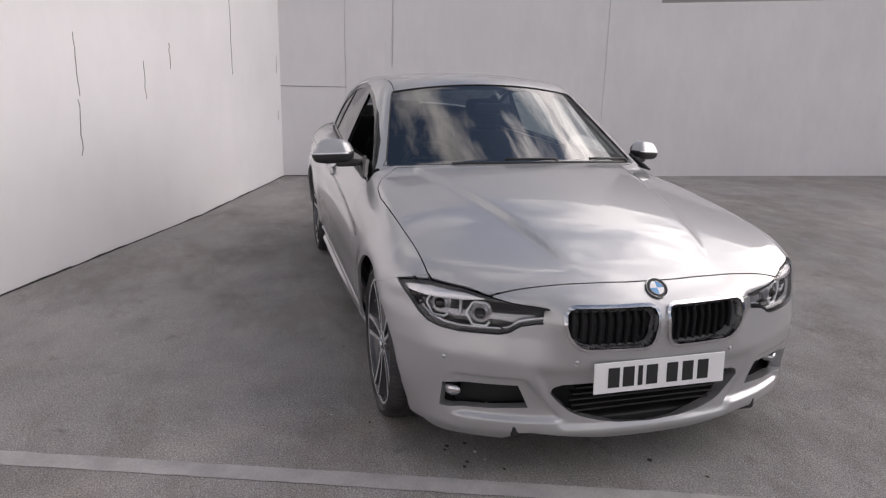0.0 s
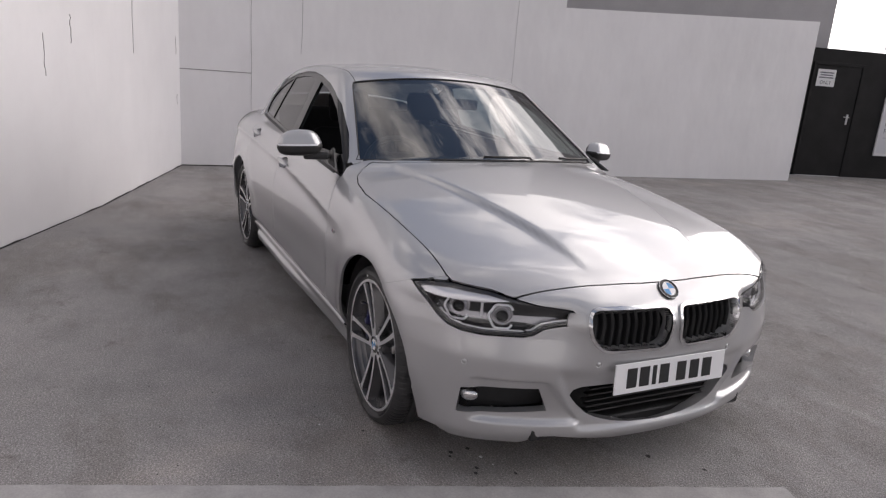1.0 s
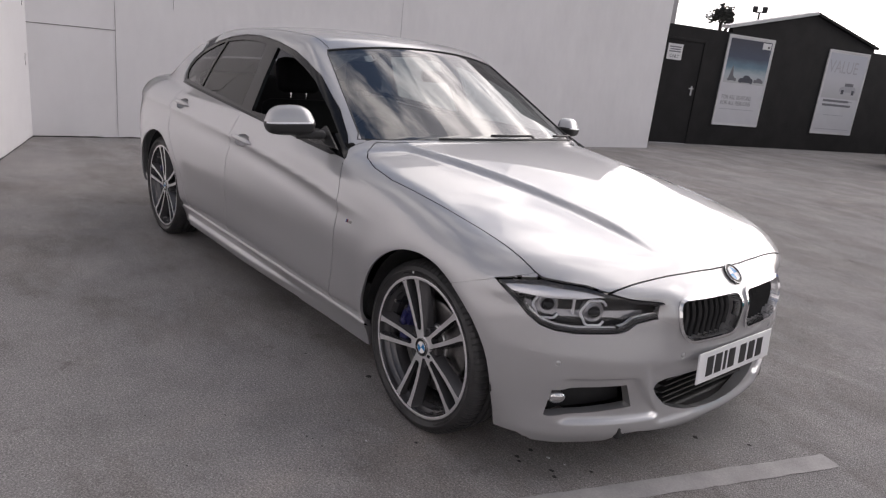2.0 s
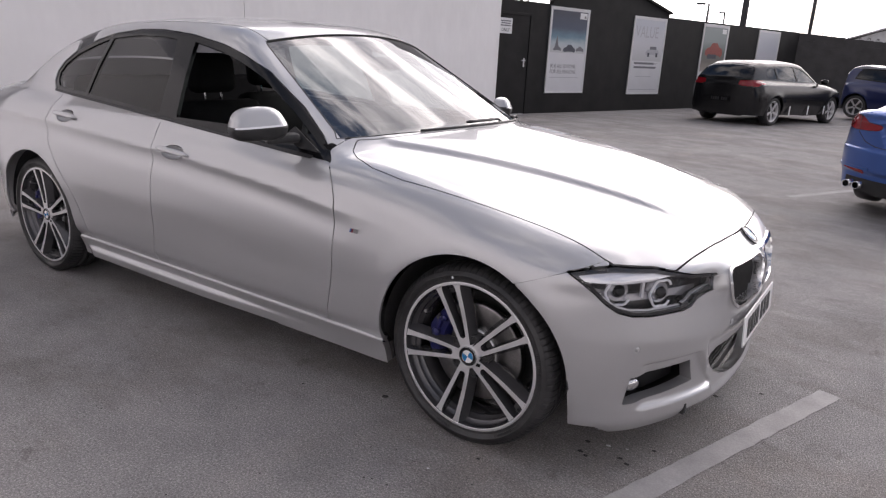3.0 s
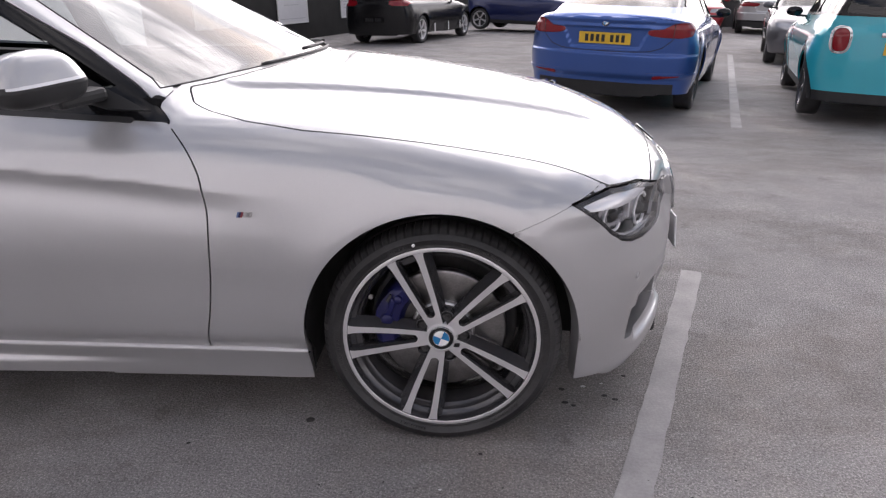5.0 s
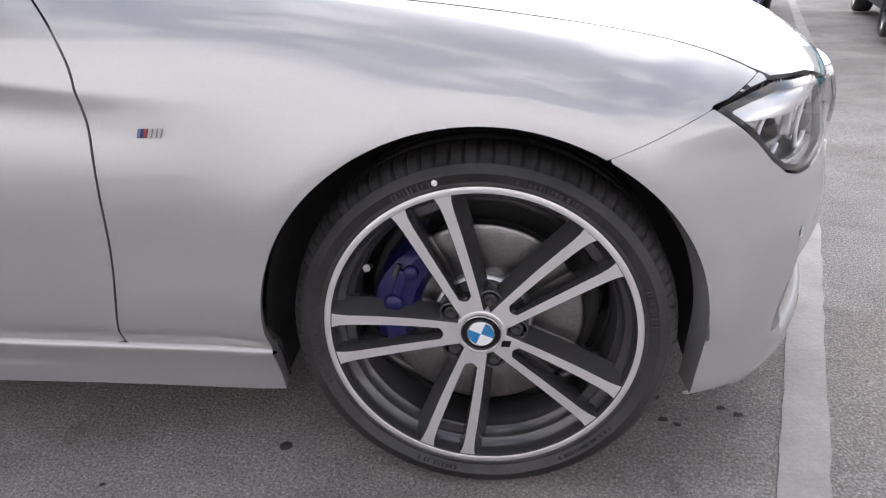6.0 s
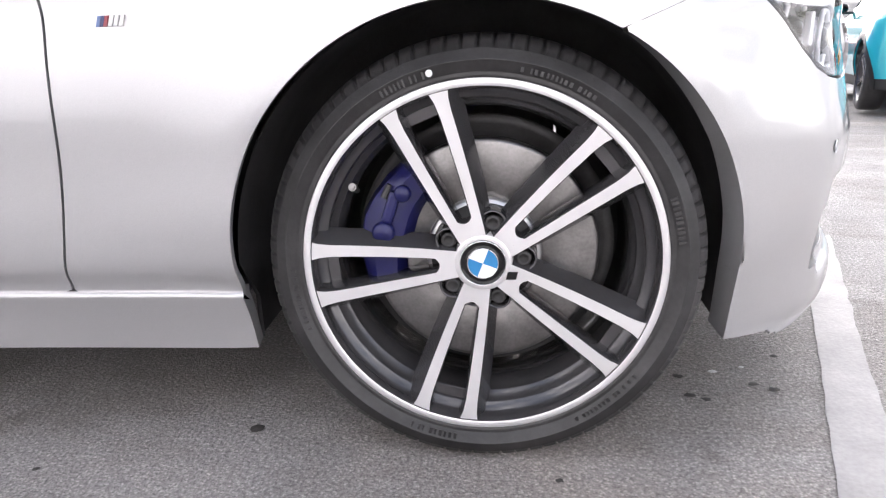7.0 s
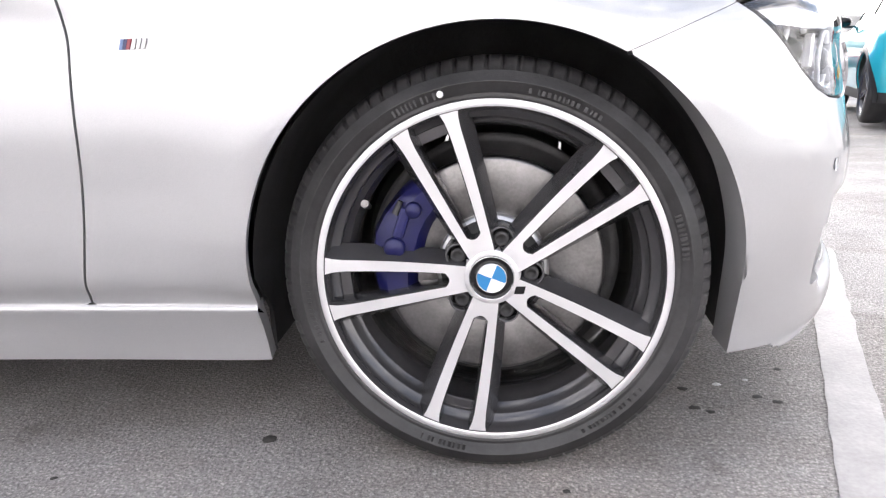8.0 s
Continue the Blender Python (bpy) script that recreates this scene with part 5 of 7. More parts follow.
KIDNEY_LINE = [(0.338, 0.575), (0.347, 0.605), (0.346, 0.640), (0.337, 0.655), (0.318, 0.661), (0.05, 0.660), (0.032, 0.654), (0.024, 0.636), (0.026, 0.59), (0.032, 0.552),
               (0.043, 0.532), (0.065, 0.524), (0.27, 0.525), (0.295, 0.531), (0.32, 0.548)]
INTAKE_LINE = [(0.385, 0.35), (0.374, 0.371), (0.345, 0.382), (0.25, 0.388), (0.0, 0.392), (-0.2, 0.392), (-0.2, 0.222), (0.0, 0.222), (0.12, 0.227), (0.20, 0.238), (0.27, 0.257), (0.31, 0.275), (0.355, 0.315)]
FOG_LINE = [(0.215, 0.362), (0.13, 0.368), (-0.145, 0.373), (-0.19, 0.286), (0.0, 0.274), (0.235, 0.266)]
GLASS_LINE = [(-0.685, 0.890), (-0.715, 0.915), (-0.790, 0.975), (-0.94, 1.071), (-1.18, 1.198), (-1.345, 1.254), (-1.5, 1.293), (-1.75, 1.330), (-2.0, 1.346), (-2.2, 1.342), (-2.4, 1.318),
              (-2.56, 1.280), (-2.74, 1.215), (-2.84, 1.155), (-2.885, 1.10), (-2.875, 1.05), (-2.82, 1.002), (-1.746, 0.952)]
door_edge = curve((0.1, -0.655), (0.28, -0.645), (0.42, -0.615), (0.57, -0.592), (0.70, -0.588), (0.78, -0.603), (0.84, -0.64), (0.89, -0.695), (0.93, -0.75), (1.0, -0.85))
pillar_edge = curve((0.1, -1.765), (0.33, -1.755), (0.5, -1.735), (0.75, -1.725), (0.88, -1.745), (1.0, -1.762), (1.35, -1.90))
rear_edge = curve((0.1, -2.33), (0.28, -2.335), (0.40, -2.37), (0.52, -2.43), (0.66, -2.55), (0.78, -2.66), (0.90, -2.70), (1.0, -2.72), (1.4, -2.75))
lip_edge = curve((0.0, 0.160), (0.2, 0.168), (0.36, 0.188), (0.45, 0.197), (0.49, 0.190), (0.525, 0.160), (0.56, 0.149), (0.9, 0.150))


def arch_cut(p):
    x, w, z = xyz(p)
    cut = -9.0 + 0 * x
    for axle in (0.0, -2.81):
        dz = z - 0.322
        r = np.hypot(x - axle, np.where(dz > 0, dz, dz * 0.25))
        cut = np.maximum(cut, 0.366 - r)
    return cut


def hood_at(p):
    x, w, z = xyz(p)
    return np.where(z > 0.55, outline_distance(x, w, HOOD_LINE), 1.0)


def lamp_at(p):
    x, w, z = xyz(p)
    return np.where((x > 0.15), outline_distance(w - x, z, LAMP_LINE), 1.0)


def kidney_at(p):
    x, w, z = xyz(p)
    return np.where(x > 0.4, outline_distance(w, z, KIDNEY_LINE), 1.0)


def intake_at(p):
    x, w, z = xyz(p)
    return np.where(x > 0.4, outline_distance(w, z, INTAKE_LINE), 1.0)


def fog_at(p):
    x, w, z = xyz(p)
    return np.where(x > 0.3, outline_distance(w - x, z, FOG_LINE), 1.0)


def side_glass_at(p):
    x, w, z = xyz(p)
    return np.where((x < -0.6) & (w > 0.3), outline_distance(x, z, GLASS_LINE), 1.0)


def screen_at(p):
    x, w, z = xyz(p)
    return most(x + 0.49 + 0.50 * w * w, -1.235 - 0.27 * w * w - x, w - (0.700 + (x + 0.75) * 0.245), 0.9 - z)


def seam(p):
    """Ahead of the line between wing and bumper."""
    x, w, z = xyz(p)
    return 0.200 + 2.55 * (z - 0.648) - x


def handle_at(p, at):
    x, w, z = xyz(p)
    return (np.hypot((x - at[0]) / 0.075, (z - at[1]) / 0.030) - 1) * 0.03


HANDLES = ((-1.575, 0.824), (-2.53, 0.892))


def hood_region(p):
    return most(hood_at(p) + GAP, 0.004 - lamp_at(p))


def wing_region(p):
    x, w, z = xyz(p)
    return most(np.where(x > 0, -seam(p) + GAP * 0.5, -1.0), -(x - door_edge(z)) + GAP, -hood_at(p) + GAP, -lamp_at(p) + 0.004, arch_cut(p), 0.276 - z, -screen_at(p) - 0.004, -side_glass_at(p), -0.72 - x + 0.5 * (z - 0.95) + GAP)


def bumper_region(p):
    x, w, z = xyz(p)
    return most(seam(p) + GAP * 0.5, -hood_at(p) + GAP, -lamp_at(p) + 0.003, -kidney_at(p), -intake_at(p), -fog_at(p), arch_cut(p), lip_edge(w) - z, 0.0 - x)


def front_door_region(p):
    x, w, z = xyz(p)
    return most(x - door_edge(z) + GAP, pillar_edge(z) + GAP - x, 0.276 - z + GAP, -side_glass_at(p), z - 1.05, 0.715 - w, -handle_at(p, HANDLES[0]))


def rear_door_region(p):
    x, w, z = xyz(p)
    return most(x - pillar_edge(z) + GAP, rear_edge(z) + GAP - x, 0.276 - z + GAP, -side_glass_at(p), z - 1.06, arch_cut(p) + 0.02, -handle_at(p, HANDLES[1]))


rail_top = curve((-3.6, 0.97), (-3.3, 1.07), (-3.0, 1.24), (-2.8, 1.38), (-2.6, 1.46), (-1.0, 1.5))


def quarter_region(p):
    x, w, z = xyz(p)
    return most(x - rear_edge(z) + GAP, arch_cut(p), -side_glass_at(p), z - rail_top(x), -3.45 - x, 0.276 - z, np.where(z > 1.0, 0.598 - w, -1.0))


def frame_region(p):
    """Roof rail and front pillar."""
    x, w, z = xyz(p)
    return most(-side_glass_at(p), -screen_at(p), 0.545 - w, x + 0.72 - 0.5 * (z - 0.95) + GAP, -2.60 - x, 0.935 - z)


def sill_region(p):
    x, w, z = xyz(p)
    return most(z - 0.2785, arch_cut(p), x, -2.81 - x, 0.163 - z)


def roof_region(p):
    x, w, z = xyz(p)
    return most(w - 0.541, x + 1.241 + 0.27 * w * w, -2.62 - x, 1.1 - z)


def rear_screen_region(p):
    x, w, z = xyz(p)
    return most(w - 0.60, x + 2.63, -3.20 - x, 1.08 - z)


def boot_region(p):
    x, w, z = xyz(p)
    return most(x + 3.21, 0.70 - z, w - 0.66)


def tail_region(p):
    x, w, z = xyz(p)
    return least(most(x + 3.45 + GAP, z - 0.70 + GAP, arch_cut(p)), most(x + 3.20, w * -1 + 0.664, 0.68 - z))


panel("hood", skin, hood_region, SILVER, car, "silver hood with two creases", "both")
for s in "rl":
    panel("front_wing", skin, wing_region, SILVER, car, sides=s)
    panel("front_door", skin, front_door_region, SILVER, car, sides=s)
    panel("rear_door", skin, rear_door_region, SILVER, car, sides=s)
    panel("rear_wing", skin, quarter_region, SILVER, car, sides=s)
    panel("roof_rail", skin, frame_region, SILVER, car, sides=s)
    panel("side_skirt", skin, sill_region, SILVER, car, sides=s, lift=0.002, depth=0.03)
panel("front_bumper", skin, bumper_region, SILVER, car, "silver sports bumper with deep air intakes", "both", depth=0.045)
panel("roof", skin, roof_region, SILVER, car, sides="both")
panel("windscreen", skin, lambda p: screen_at(p) + 0.004, SCREEN_GLASS, car, "clear windscreen mirroring the clouds", "both", lift=-0.004, depth=0)
panel("rear_screen", skin, rear_screen_region, TINTED, car, "tinted rear window", "both", lift=-0.003, depth=0)
panel("boot_lid", skin, boot_region, SILVER, car, sides="both")
panel("rear_bumper", skin, tail_region, SILVER, car, sides="both")


def pillar_base_region(p):
    x, w, z = xyz(p)
    return most(-screen_at(p) - 0.003, -side_glass_at(p) + 0.004, 0.52 - w, x + 0.58, -1.02 - x, 0.88 - z, 0.003 - hood_at(p), x - door_edge(z) - 0.16)


for s in "rl":
    panel("pillar_base", skin, pillar_base_region, SILVER, car, sides=s, lift=-0.004, depth=0)


def cowl_region(p):
    x, w, z = xyz(p)
    return most(-hood_at(p) - 0.03, -screen_at(p) - 0.045, x + 0.36, -0.80 - x, w - 0.62, 0.88 - z)


panel("cowl", skin, cowl_region, BLACK_PLASTIC, car, "black plastic cowl under the windscreen", "both", lift=-0.012)

# side windows: gloss black frames, open driver's window
PANES = ([(-0.835, 0.975), (-0.97, 1.055), (-1.19, 1.168), (-1.35, 1.222), (-1.5, 1.261), (-1.72, 1.297), (-1.70, 1.15), (-1.665, 0.967)],
         [(-1.80, 0.975), (-1.82, 1.15), (-1.865, 1.305), (-2.0, 1.315), (-2.2, 1.313), (-2.42, 1.292), (-2.455, 1.15), (-2.47, 1.01)],
         [(-2.495, 1.012), (-2.48, 1.15), (-2.45, 1.286), (-2.55, 1.258), (-2.72, 1.198), (-2.815, 1.142), (-2.853, 1.095), (-2.842, 1.055), (-2.80, 1.025)])


def pane_at(p, k):
    x, w, z = xyz(p)
    return np.where((x < -0.6) & (w > 0.3), outline_distance(x, z, PANES[k]), 1.0)


def frame_rule(p):
    return most(side_glass_at(p) + 0.0015, -pane_at(p, 0), -pane_at(p, 1), -pane_at(p, 2))


for s in "rl":
    fr = panel("window_frame", skin, frame_rule, BLACK_GLOSS, car, "gloss black window frame", s, lift=-0.005, depth=0.02)
    if s == "l":
        panel("front_door_window", skin, lambda p: pane_at(p, 0) - 0.004, GLASS, car, "clear door window", s, lift=-0.010, depth=0)
    panel("rear_door_window", skin, lambda p: pane_at(p, 1) - 0.004, TINTED if s == "r" else GLASS, car, "tinted door window" if s == "r" else "clear door window", s, lift=-0.010, depth=0)
    panel("quarter_window", skin, lambda p: pane_at(p, 2) - 0.004, TINTED, car, "tinted corner window", s, lift=-0.010, depth=0)


def belt_rule(p):
    x, w, z = xyz(p)
    return most(np.abs(side_glass_at(p)) - 0.006, z - (0.964 - 0.05 * (x + 1.746)), -2.82 - x, x + 0.78)


for s in "rl":
    panel("belt_strip", skin, belt_rule, BLACK_PLASTIC, car, "black strip under the windows", s, lift=0.003)


def at_side(s):
    return -1 if s == "r" else 1


def add(ob, m):
    ob.matrix_local = m
    return ob


def body_point(u, z):
    p = shell.side(np.array([float(u)]), np.array([float(z)]))[0]
    return p, shell.normal(p[None])[0]


# door handles with their scooped seats
for s in "rl":
    k = at_side(s)
    for hx, hz in HANDLES:
        p, n = body_point(hx, hz)
        bm = bmesh.new()
        bmesh.ops.create_uvsphere(bm, u_segments=28, v_segments=14, radius=1.0)
        bmesh.ops.delete(bm, geom=[v for v in bm.verts if v.co.y < -0.05], context="VERTS")
        for v in bm.verts:
            v.co = Vector((v.co.x * 0.078, max(v.co.y, 0) * 0.026, v.co.z * 0.033))
        bmesh.ops.reverse_faces(bm, faces=bm.faces)
        ob = part("handle_scoop", bm, SILVER, car, smooth=True)
        tilt = math.degrees(math.atan2(n[2], -n[1]))
        add(ob, Matrix.Diagonal((1, -k, 1, 1)) @ Matrix.Translation(p) @ Matrix.Rotation(radians(-tilt), 4, "X"))
        bm = bmesh.new()
        rows = []
        for i in range(15):
            t = -1 + 2 * i / 14
            half = 0.0125 * math.sqrt(max(0.02, 1 - abs(t) ** 4))
            out = -0.012 * (1 - t ** 4) - 0.004
            rows.append([bm.verts.new((0.118 * t, out + 0.006 * (1 - math.cos(a)) - 0.003, half * math.sin(a))) for a in (2 * math.pi * j / 12 for j in range(12))])
        for a, b in zip(rows, rows[1:]):
            for j in range(12):
                bm.faces.new((a[j], b[j], b[(j + 1) % 12], a[(j + 1) % 12]))
        bm.faces.new(rows[0])
        bm.faces.new(rows[-1][::-1])
        bmesh.ops.recalc_face_normals(bm, faces=bm.faces)
        ob = part("door_handle", bm, SILVER, car, "silver bar door handle", smooth=True)
        add(ob, Matrix.Diagonal((1, -k, 1, 1)) @ Matrix.Translation(p + n * 0.004) @ Matrix.Rotation(radians(-tilt), 4, "X") @ Matrix.Rotation(radians(2.5), 4, "Y"))

# door mirrors
def mirror_shell(lo, hi, grow, material, name, parent, label=""):
    """A slice, lo to hi, of the rounded mirror housing."""
    v, f, n, rings = [], [], 40, 18
    for i in range(rings + 1):
        t = lo + (hi - lo) * i / rings
        z = 0.078 * t if t > 0 else 0.05 * t
        r = ((1 - abs(t) ** 5) ** 0.42 if abs(t) < 1 else 0.0) * (1 - 0.20 * max(t, 0.0) - 0.10 * max(-t, 0.0))
        for j in range(n):
            a = 2 * math.pi * j / n
            ca, sa = math.cos(a), math.sin(a)
            e = 0.42
            x = math.copysign(abs(ca) ** (0.8 if ca > 0 else e), ca) * (0.070 if ca > 0 else 0.045)
            y = math.copysign(abs(sa) ** e, sa) * (0.112 - 0.012 * max(t, 0))
            v.append(((x - 0.02 * max(t, 0)) * r * grow, y * r * grow, z * grow))
    for i in range(rings):
        for j in range(n):
            f.append((i * n + j, i * n + (j + 1) % n, (i + 1) * n + (j + 1) % n, (i + 1) * n + j))
    return mesh_object(name, v, f, material, parent, label)


for s in "rl":
    k = at_side(s)
    base = Matrix.Diagonal((1, -k, 1, 1)) @ Matrix.Translation((-0.925, -0.948, 1.004)) @ Matrix.Rotation(radians(-24), 4, "Z") @ Matrix.Rotation(radians(4), 4, "X")
    if s == "l":
        base = base @ Matrix.Translation((-0.03, 0.05, -0.01)) @ Matrix.Diagonal((0.85, 0.85, 0.85, 1))
    m = mirror_shell(0.14, 1.0, 1.0, SILVER, "door_mirror", car, "silver door mirror with a black foot")
    add(m, base)
    mirror_shell(-0.97, 0.15, 0.985, BLACK_PLASTIC, "mirror_foot", m)
    strip = mirror_shell(0.06, 0.15, 1.008, WHITE_ENAMEL, "turn_signal", m, "pale strip of the turn signal")
    strip.scale = (1.0, 0.97, 1.0)
    bm = bmesh.new()
    bmesh.ops.create_circle(bm, cap_ends=True, segments=32, radius=1.0)
    for v in bm.verts:
        v.co = Vector((-0.046, v.co.x * 0.098, 0.012 + v.co.y * 0.055))
    part("mirror_glass", bm, CHROME, m)
    bm = box_bm(0.06, 0.13, 0.035, (0.012, 0.085, -0.048), 0.012)
    part("mirror_arm", bm, BLACK_PLASTIC, m)
    bm = prism_bm([(0.0, 0.0), (0.16, -0.082), (0.17, -0.085), (0.06, -0.082), (-0.02, -0.06), (-0.03, -0.03)], 0.012)
    tri = part("mirror_triangle", bm, BLACK_PLASTIC, car, "black plastic corner behind the mirror")
    add(tri, Matrix.Diagonal((1, -k, 1, 1)) @ Matrix.Translation((-0.90, -0.775, 0.995)) @ Matrix.Rotation(radians(63), 4, "X") @ Matrix.Rotation(0, 4, "Z"))

# headlamps
LENS = glass_material("lamp_lens", (0.97, 0.97, 0.98), 1.5)
LAMP_BLACK = grained("lamp_housing", (0.030, 0.030, 0.032), 0.2, 30.0, 200.0, 0.2, 0.2, 0.0)
LAMP_SILVER = node_material("lamp_reflector", 0.25, 0.7, (0.5, 0.5, 0.52))[0]
LIGHT_GUIDE = node_material("lamp_light_guide", 0.3, 0.0, (0.82, 0.83, 0.85), 0.6)[0]
LAMP_BRIGHT = node_material("lamp_bright_trim", 0.22, 0.6, (0.85, 0.85, 0.87), 0.4)[0]


def tube_bm(points, radius, closed=True, sides=8):
    bm = bmesh.new()
    pts = [Vector(p) for p in points]
    n = len(pts)
    rings = []
    for i, p in enumerate(pts):
        d = (pts[(i + 1) % n] - pts[i - 1]) if closed else (pts[min(i + 1, n - 1)] - pts[max(i - 1, 0)])
        d.normalize()
        a = d.cross(Vector((0.3, 0.1, 1)) if abs(d.z) < 0.9 else Vector((1, 0, 0))).normalized()
        b = d.cross(a)
        rings.append([bm.verts.new(p + radius * (a * math.cos(t) + b * math.sin(t))) for t in (2 * math.pi * j / sides for j in range(sides))])
    for i in range(n if closed else n - 1):
        p, q = rings[i], rings[(i + 1) % n]
        for j in range(sides):
            bm.faces.new((p[j], p[(j + 1) % sides], q[(j + 1) % sides], q[j]))
    if not closed:
        bm.faces.new(rings[0][::-1])
        bm.faces.new(rings[-1])
    bmesh.ops.recalc_face_normals(bm, faces=bm.faces)
    return bm


for s in "rl":
    k = at_side(s)
    lamp = panel("headlamp", skin, lambda p: lamp_at(p) - 0.010, LAMP_BLACK, car, "headlamp with twin ringed projectors under clear glass", s, lift=-0.06, depth=0)
    panel("lamp_lens", skin, lambda p: lamp_at(p) + 0.002, LENS, lamp, "clear lamp glass", s, lift=-0.001, depth=0)
    panel("lamp_bezel", skin, lambda p: most(lamp_at(p) + 0.002, -lamp_at(p) - 0.012), LAMP_BLACK, lamp, "black bezel", s, lift=-0.006, depth=0.07)
    def brow(p):
        x, w, z = xyz(p)
        q = w - x
        return most(lamp_at(p) + 0.010, 0.664 + 0.035 * np.clip((0.15 - q) / 0.3, 0, 1) + 0.012 * np.clip((q - 0.3) / 0.2, 0, 1) - z, -0.16 - q)
    panel("lamp_brow", skin, brow, LAMP_BRIGHT, lamp, "bright strip along the top of the lamp", s, lift=-0.014, depth=0.03)
    def lower_strip(p):
        x, w, z = xyz(p)
        q = w - x
        return most(lamp_at(p) + 0.012, 0.604 + 0.10 * np.clip(q - 0.22, 0, 1) - 0.15 * np.clip(-0.05 - q, 0, 1) - z, z - 0.625 - 0.10 * np.clip(q - 0.22, 0, 1), q - 0.40, -0.20 - q)
    panel("lamp_guide", skin, lower_strip, LAMP_SILVER, lamp, "grey reflector between the projectors", s, lift=-0.05, depth=0.01)
    def lamp_edge(p):
        x, w, z = xyz(p)
        return most(lamp_at(p) + 0.013, -lamp_at(p) - 0.0185, z - 0.640, (w - x) - 0.45)
    panel("lamp_edge", skin, lamp_edge, LAMP_BRIGHT, lamp, "thin bright edge along the foot of the lamp", s, lift=-0.020, depth=0.01)
    for dx, dy, dz in ((0.372, -0.790, 0.640), (0.500, -0.668, 0.632)):
        add(part("lamp_fin", box_bm(0.014, 0.010, 0.052, bevel=0.003), LAMP_BRIGHT, lamp, "bright upright reflector fin"), Matrix.Diagonal((1, -k, 1, 1)) @ Matrix.Translation((dx, dy, dz)) @ Matrix.Rotation(radians(-40), 4, "Z"))
    for (cx, cy, cz), r, swing in (((0.452, -0.735, 0.632), 0.045, 40), ((0.545, -0.612, 0.617), 0.044, 30)):
        m = Matrix.Diagonal((1, -k, 1, 1)) @ Matrix.Translation((cx, cy, cz)) @ Matrix.Rotation(radians(-swing), 4, "Z")
        ring = [(0.0, r * 1.02 * math.cos(a) * c, r * math.sin(a) * c) for a, c in ((radians(38 + 284 * i / 28), 1 + 0.05 * math.cos(radians(6 * (38 + 284 * i / 28)))) for i in range(29))]
        add(part("lamp_ring", tube_bm(ring, 0.0042, False), LIGHT_GUIDE, lamp, "pale open light ring", smooth=True), m)
        v, f = lathe([(0.0, -0.010), (0.014, -0.009), (0.022, -0.002), (0.027, 0.006), (0.031, 0.006), (0.034, -0.002), (0.039, 0.03)], 32)
        ob = mesh_object("projector", v, f, [LAMP_SILVER], lamp, "glass projector")
        add(ob, m @ Matrix.Rotation(radians(90), 4, "Z") @ Matrix.Translation((0, 0.010, 0)))
        v, f = lathe([(0.0, -0.017), (0.010, -0.014), (0.018, -0.006), (0.021, 0.002)], 24)
        add(mesh_object("projector_lens", v, f, BLACK_GLOSS, lamp), m @ Matrix.Rotation(radians(90), 4, "Z") @ Matrix.Translation((0, 0.004, 0)))

# kidney grilles
for s in "rl":
    k = at_side(s)
    ring = panel("grille", skin, lambda p: most(kidney_at(p) - 0.0105, -kidney_at(p)), CHROME, car, "chrome-framed grille with black upright slats", s, lift=0.008, depth=0.035)
    panel("grille_mesh", skin, lambda p: kidney_at(p) - 0.006, BLACK_PLASTIC, ring, "black grille back", s, lift=-0.055, depth=0)
    for i in range(9):
        w = 0.055 + 0.0325 * i
        pts = []
        for z in np.linspace(0.522, 0.664, 7):
            if outline_distance(np.array([w]), np.array([z]), KIDNEY_LINE)[0] < 0.004:
                u = 0.4 * math.pi - math.atan2(w, 0.72) * 0.8
                p, n = body_point(u, z)
                pts.append((p[0] - 0.026, -w, z))
        if len(pts) < 3:
            continue
        bm = bmesh.new()
        rows = [[bm.verts.new((x - d, y + e, z)) for d, e in ((0.0, 0.0), (0.010, 0.0045), (0.04, 0.0045), (0.04, -0.0045), (0.010, -0.0045))] for x, y, z in pts]
        for a, b in zip(rows, rows[1:]):
            for j in range(5):
                bm.faces.new((a[j], b[j], b[(j + 1) % 5], a[(j + 1) % 5]))
        bmesh.ops.recalc_face_normals(bm, faces=bm.faces)
        add(part("slat", bm, BLACK_PLASTIC, ring), Matrix.Diagonal((1, -k, 1, 1)))
    clip = panel("lamp_clip", skin, lambda p: np.where(p[..., 0] > 0.4, outline_distance(np.abs(p[..., 1]), p[..., 2], [(0.366, 0.652), (0.414, 0.650), (0.420, 0.606), (0.362, 0.586)]), 1.0), SATIN, car, "chrome bracket between lamp and grille", s, lift=0.002)

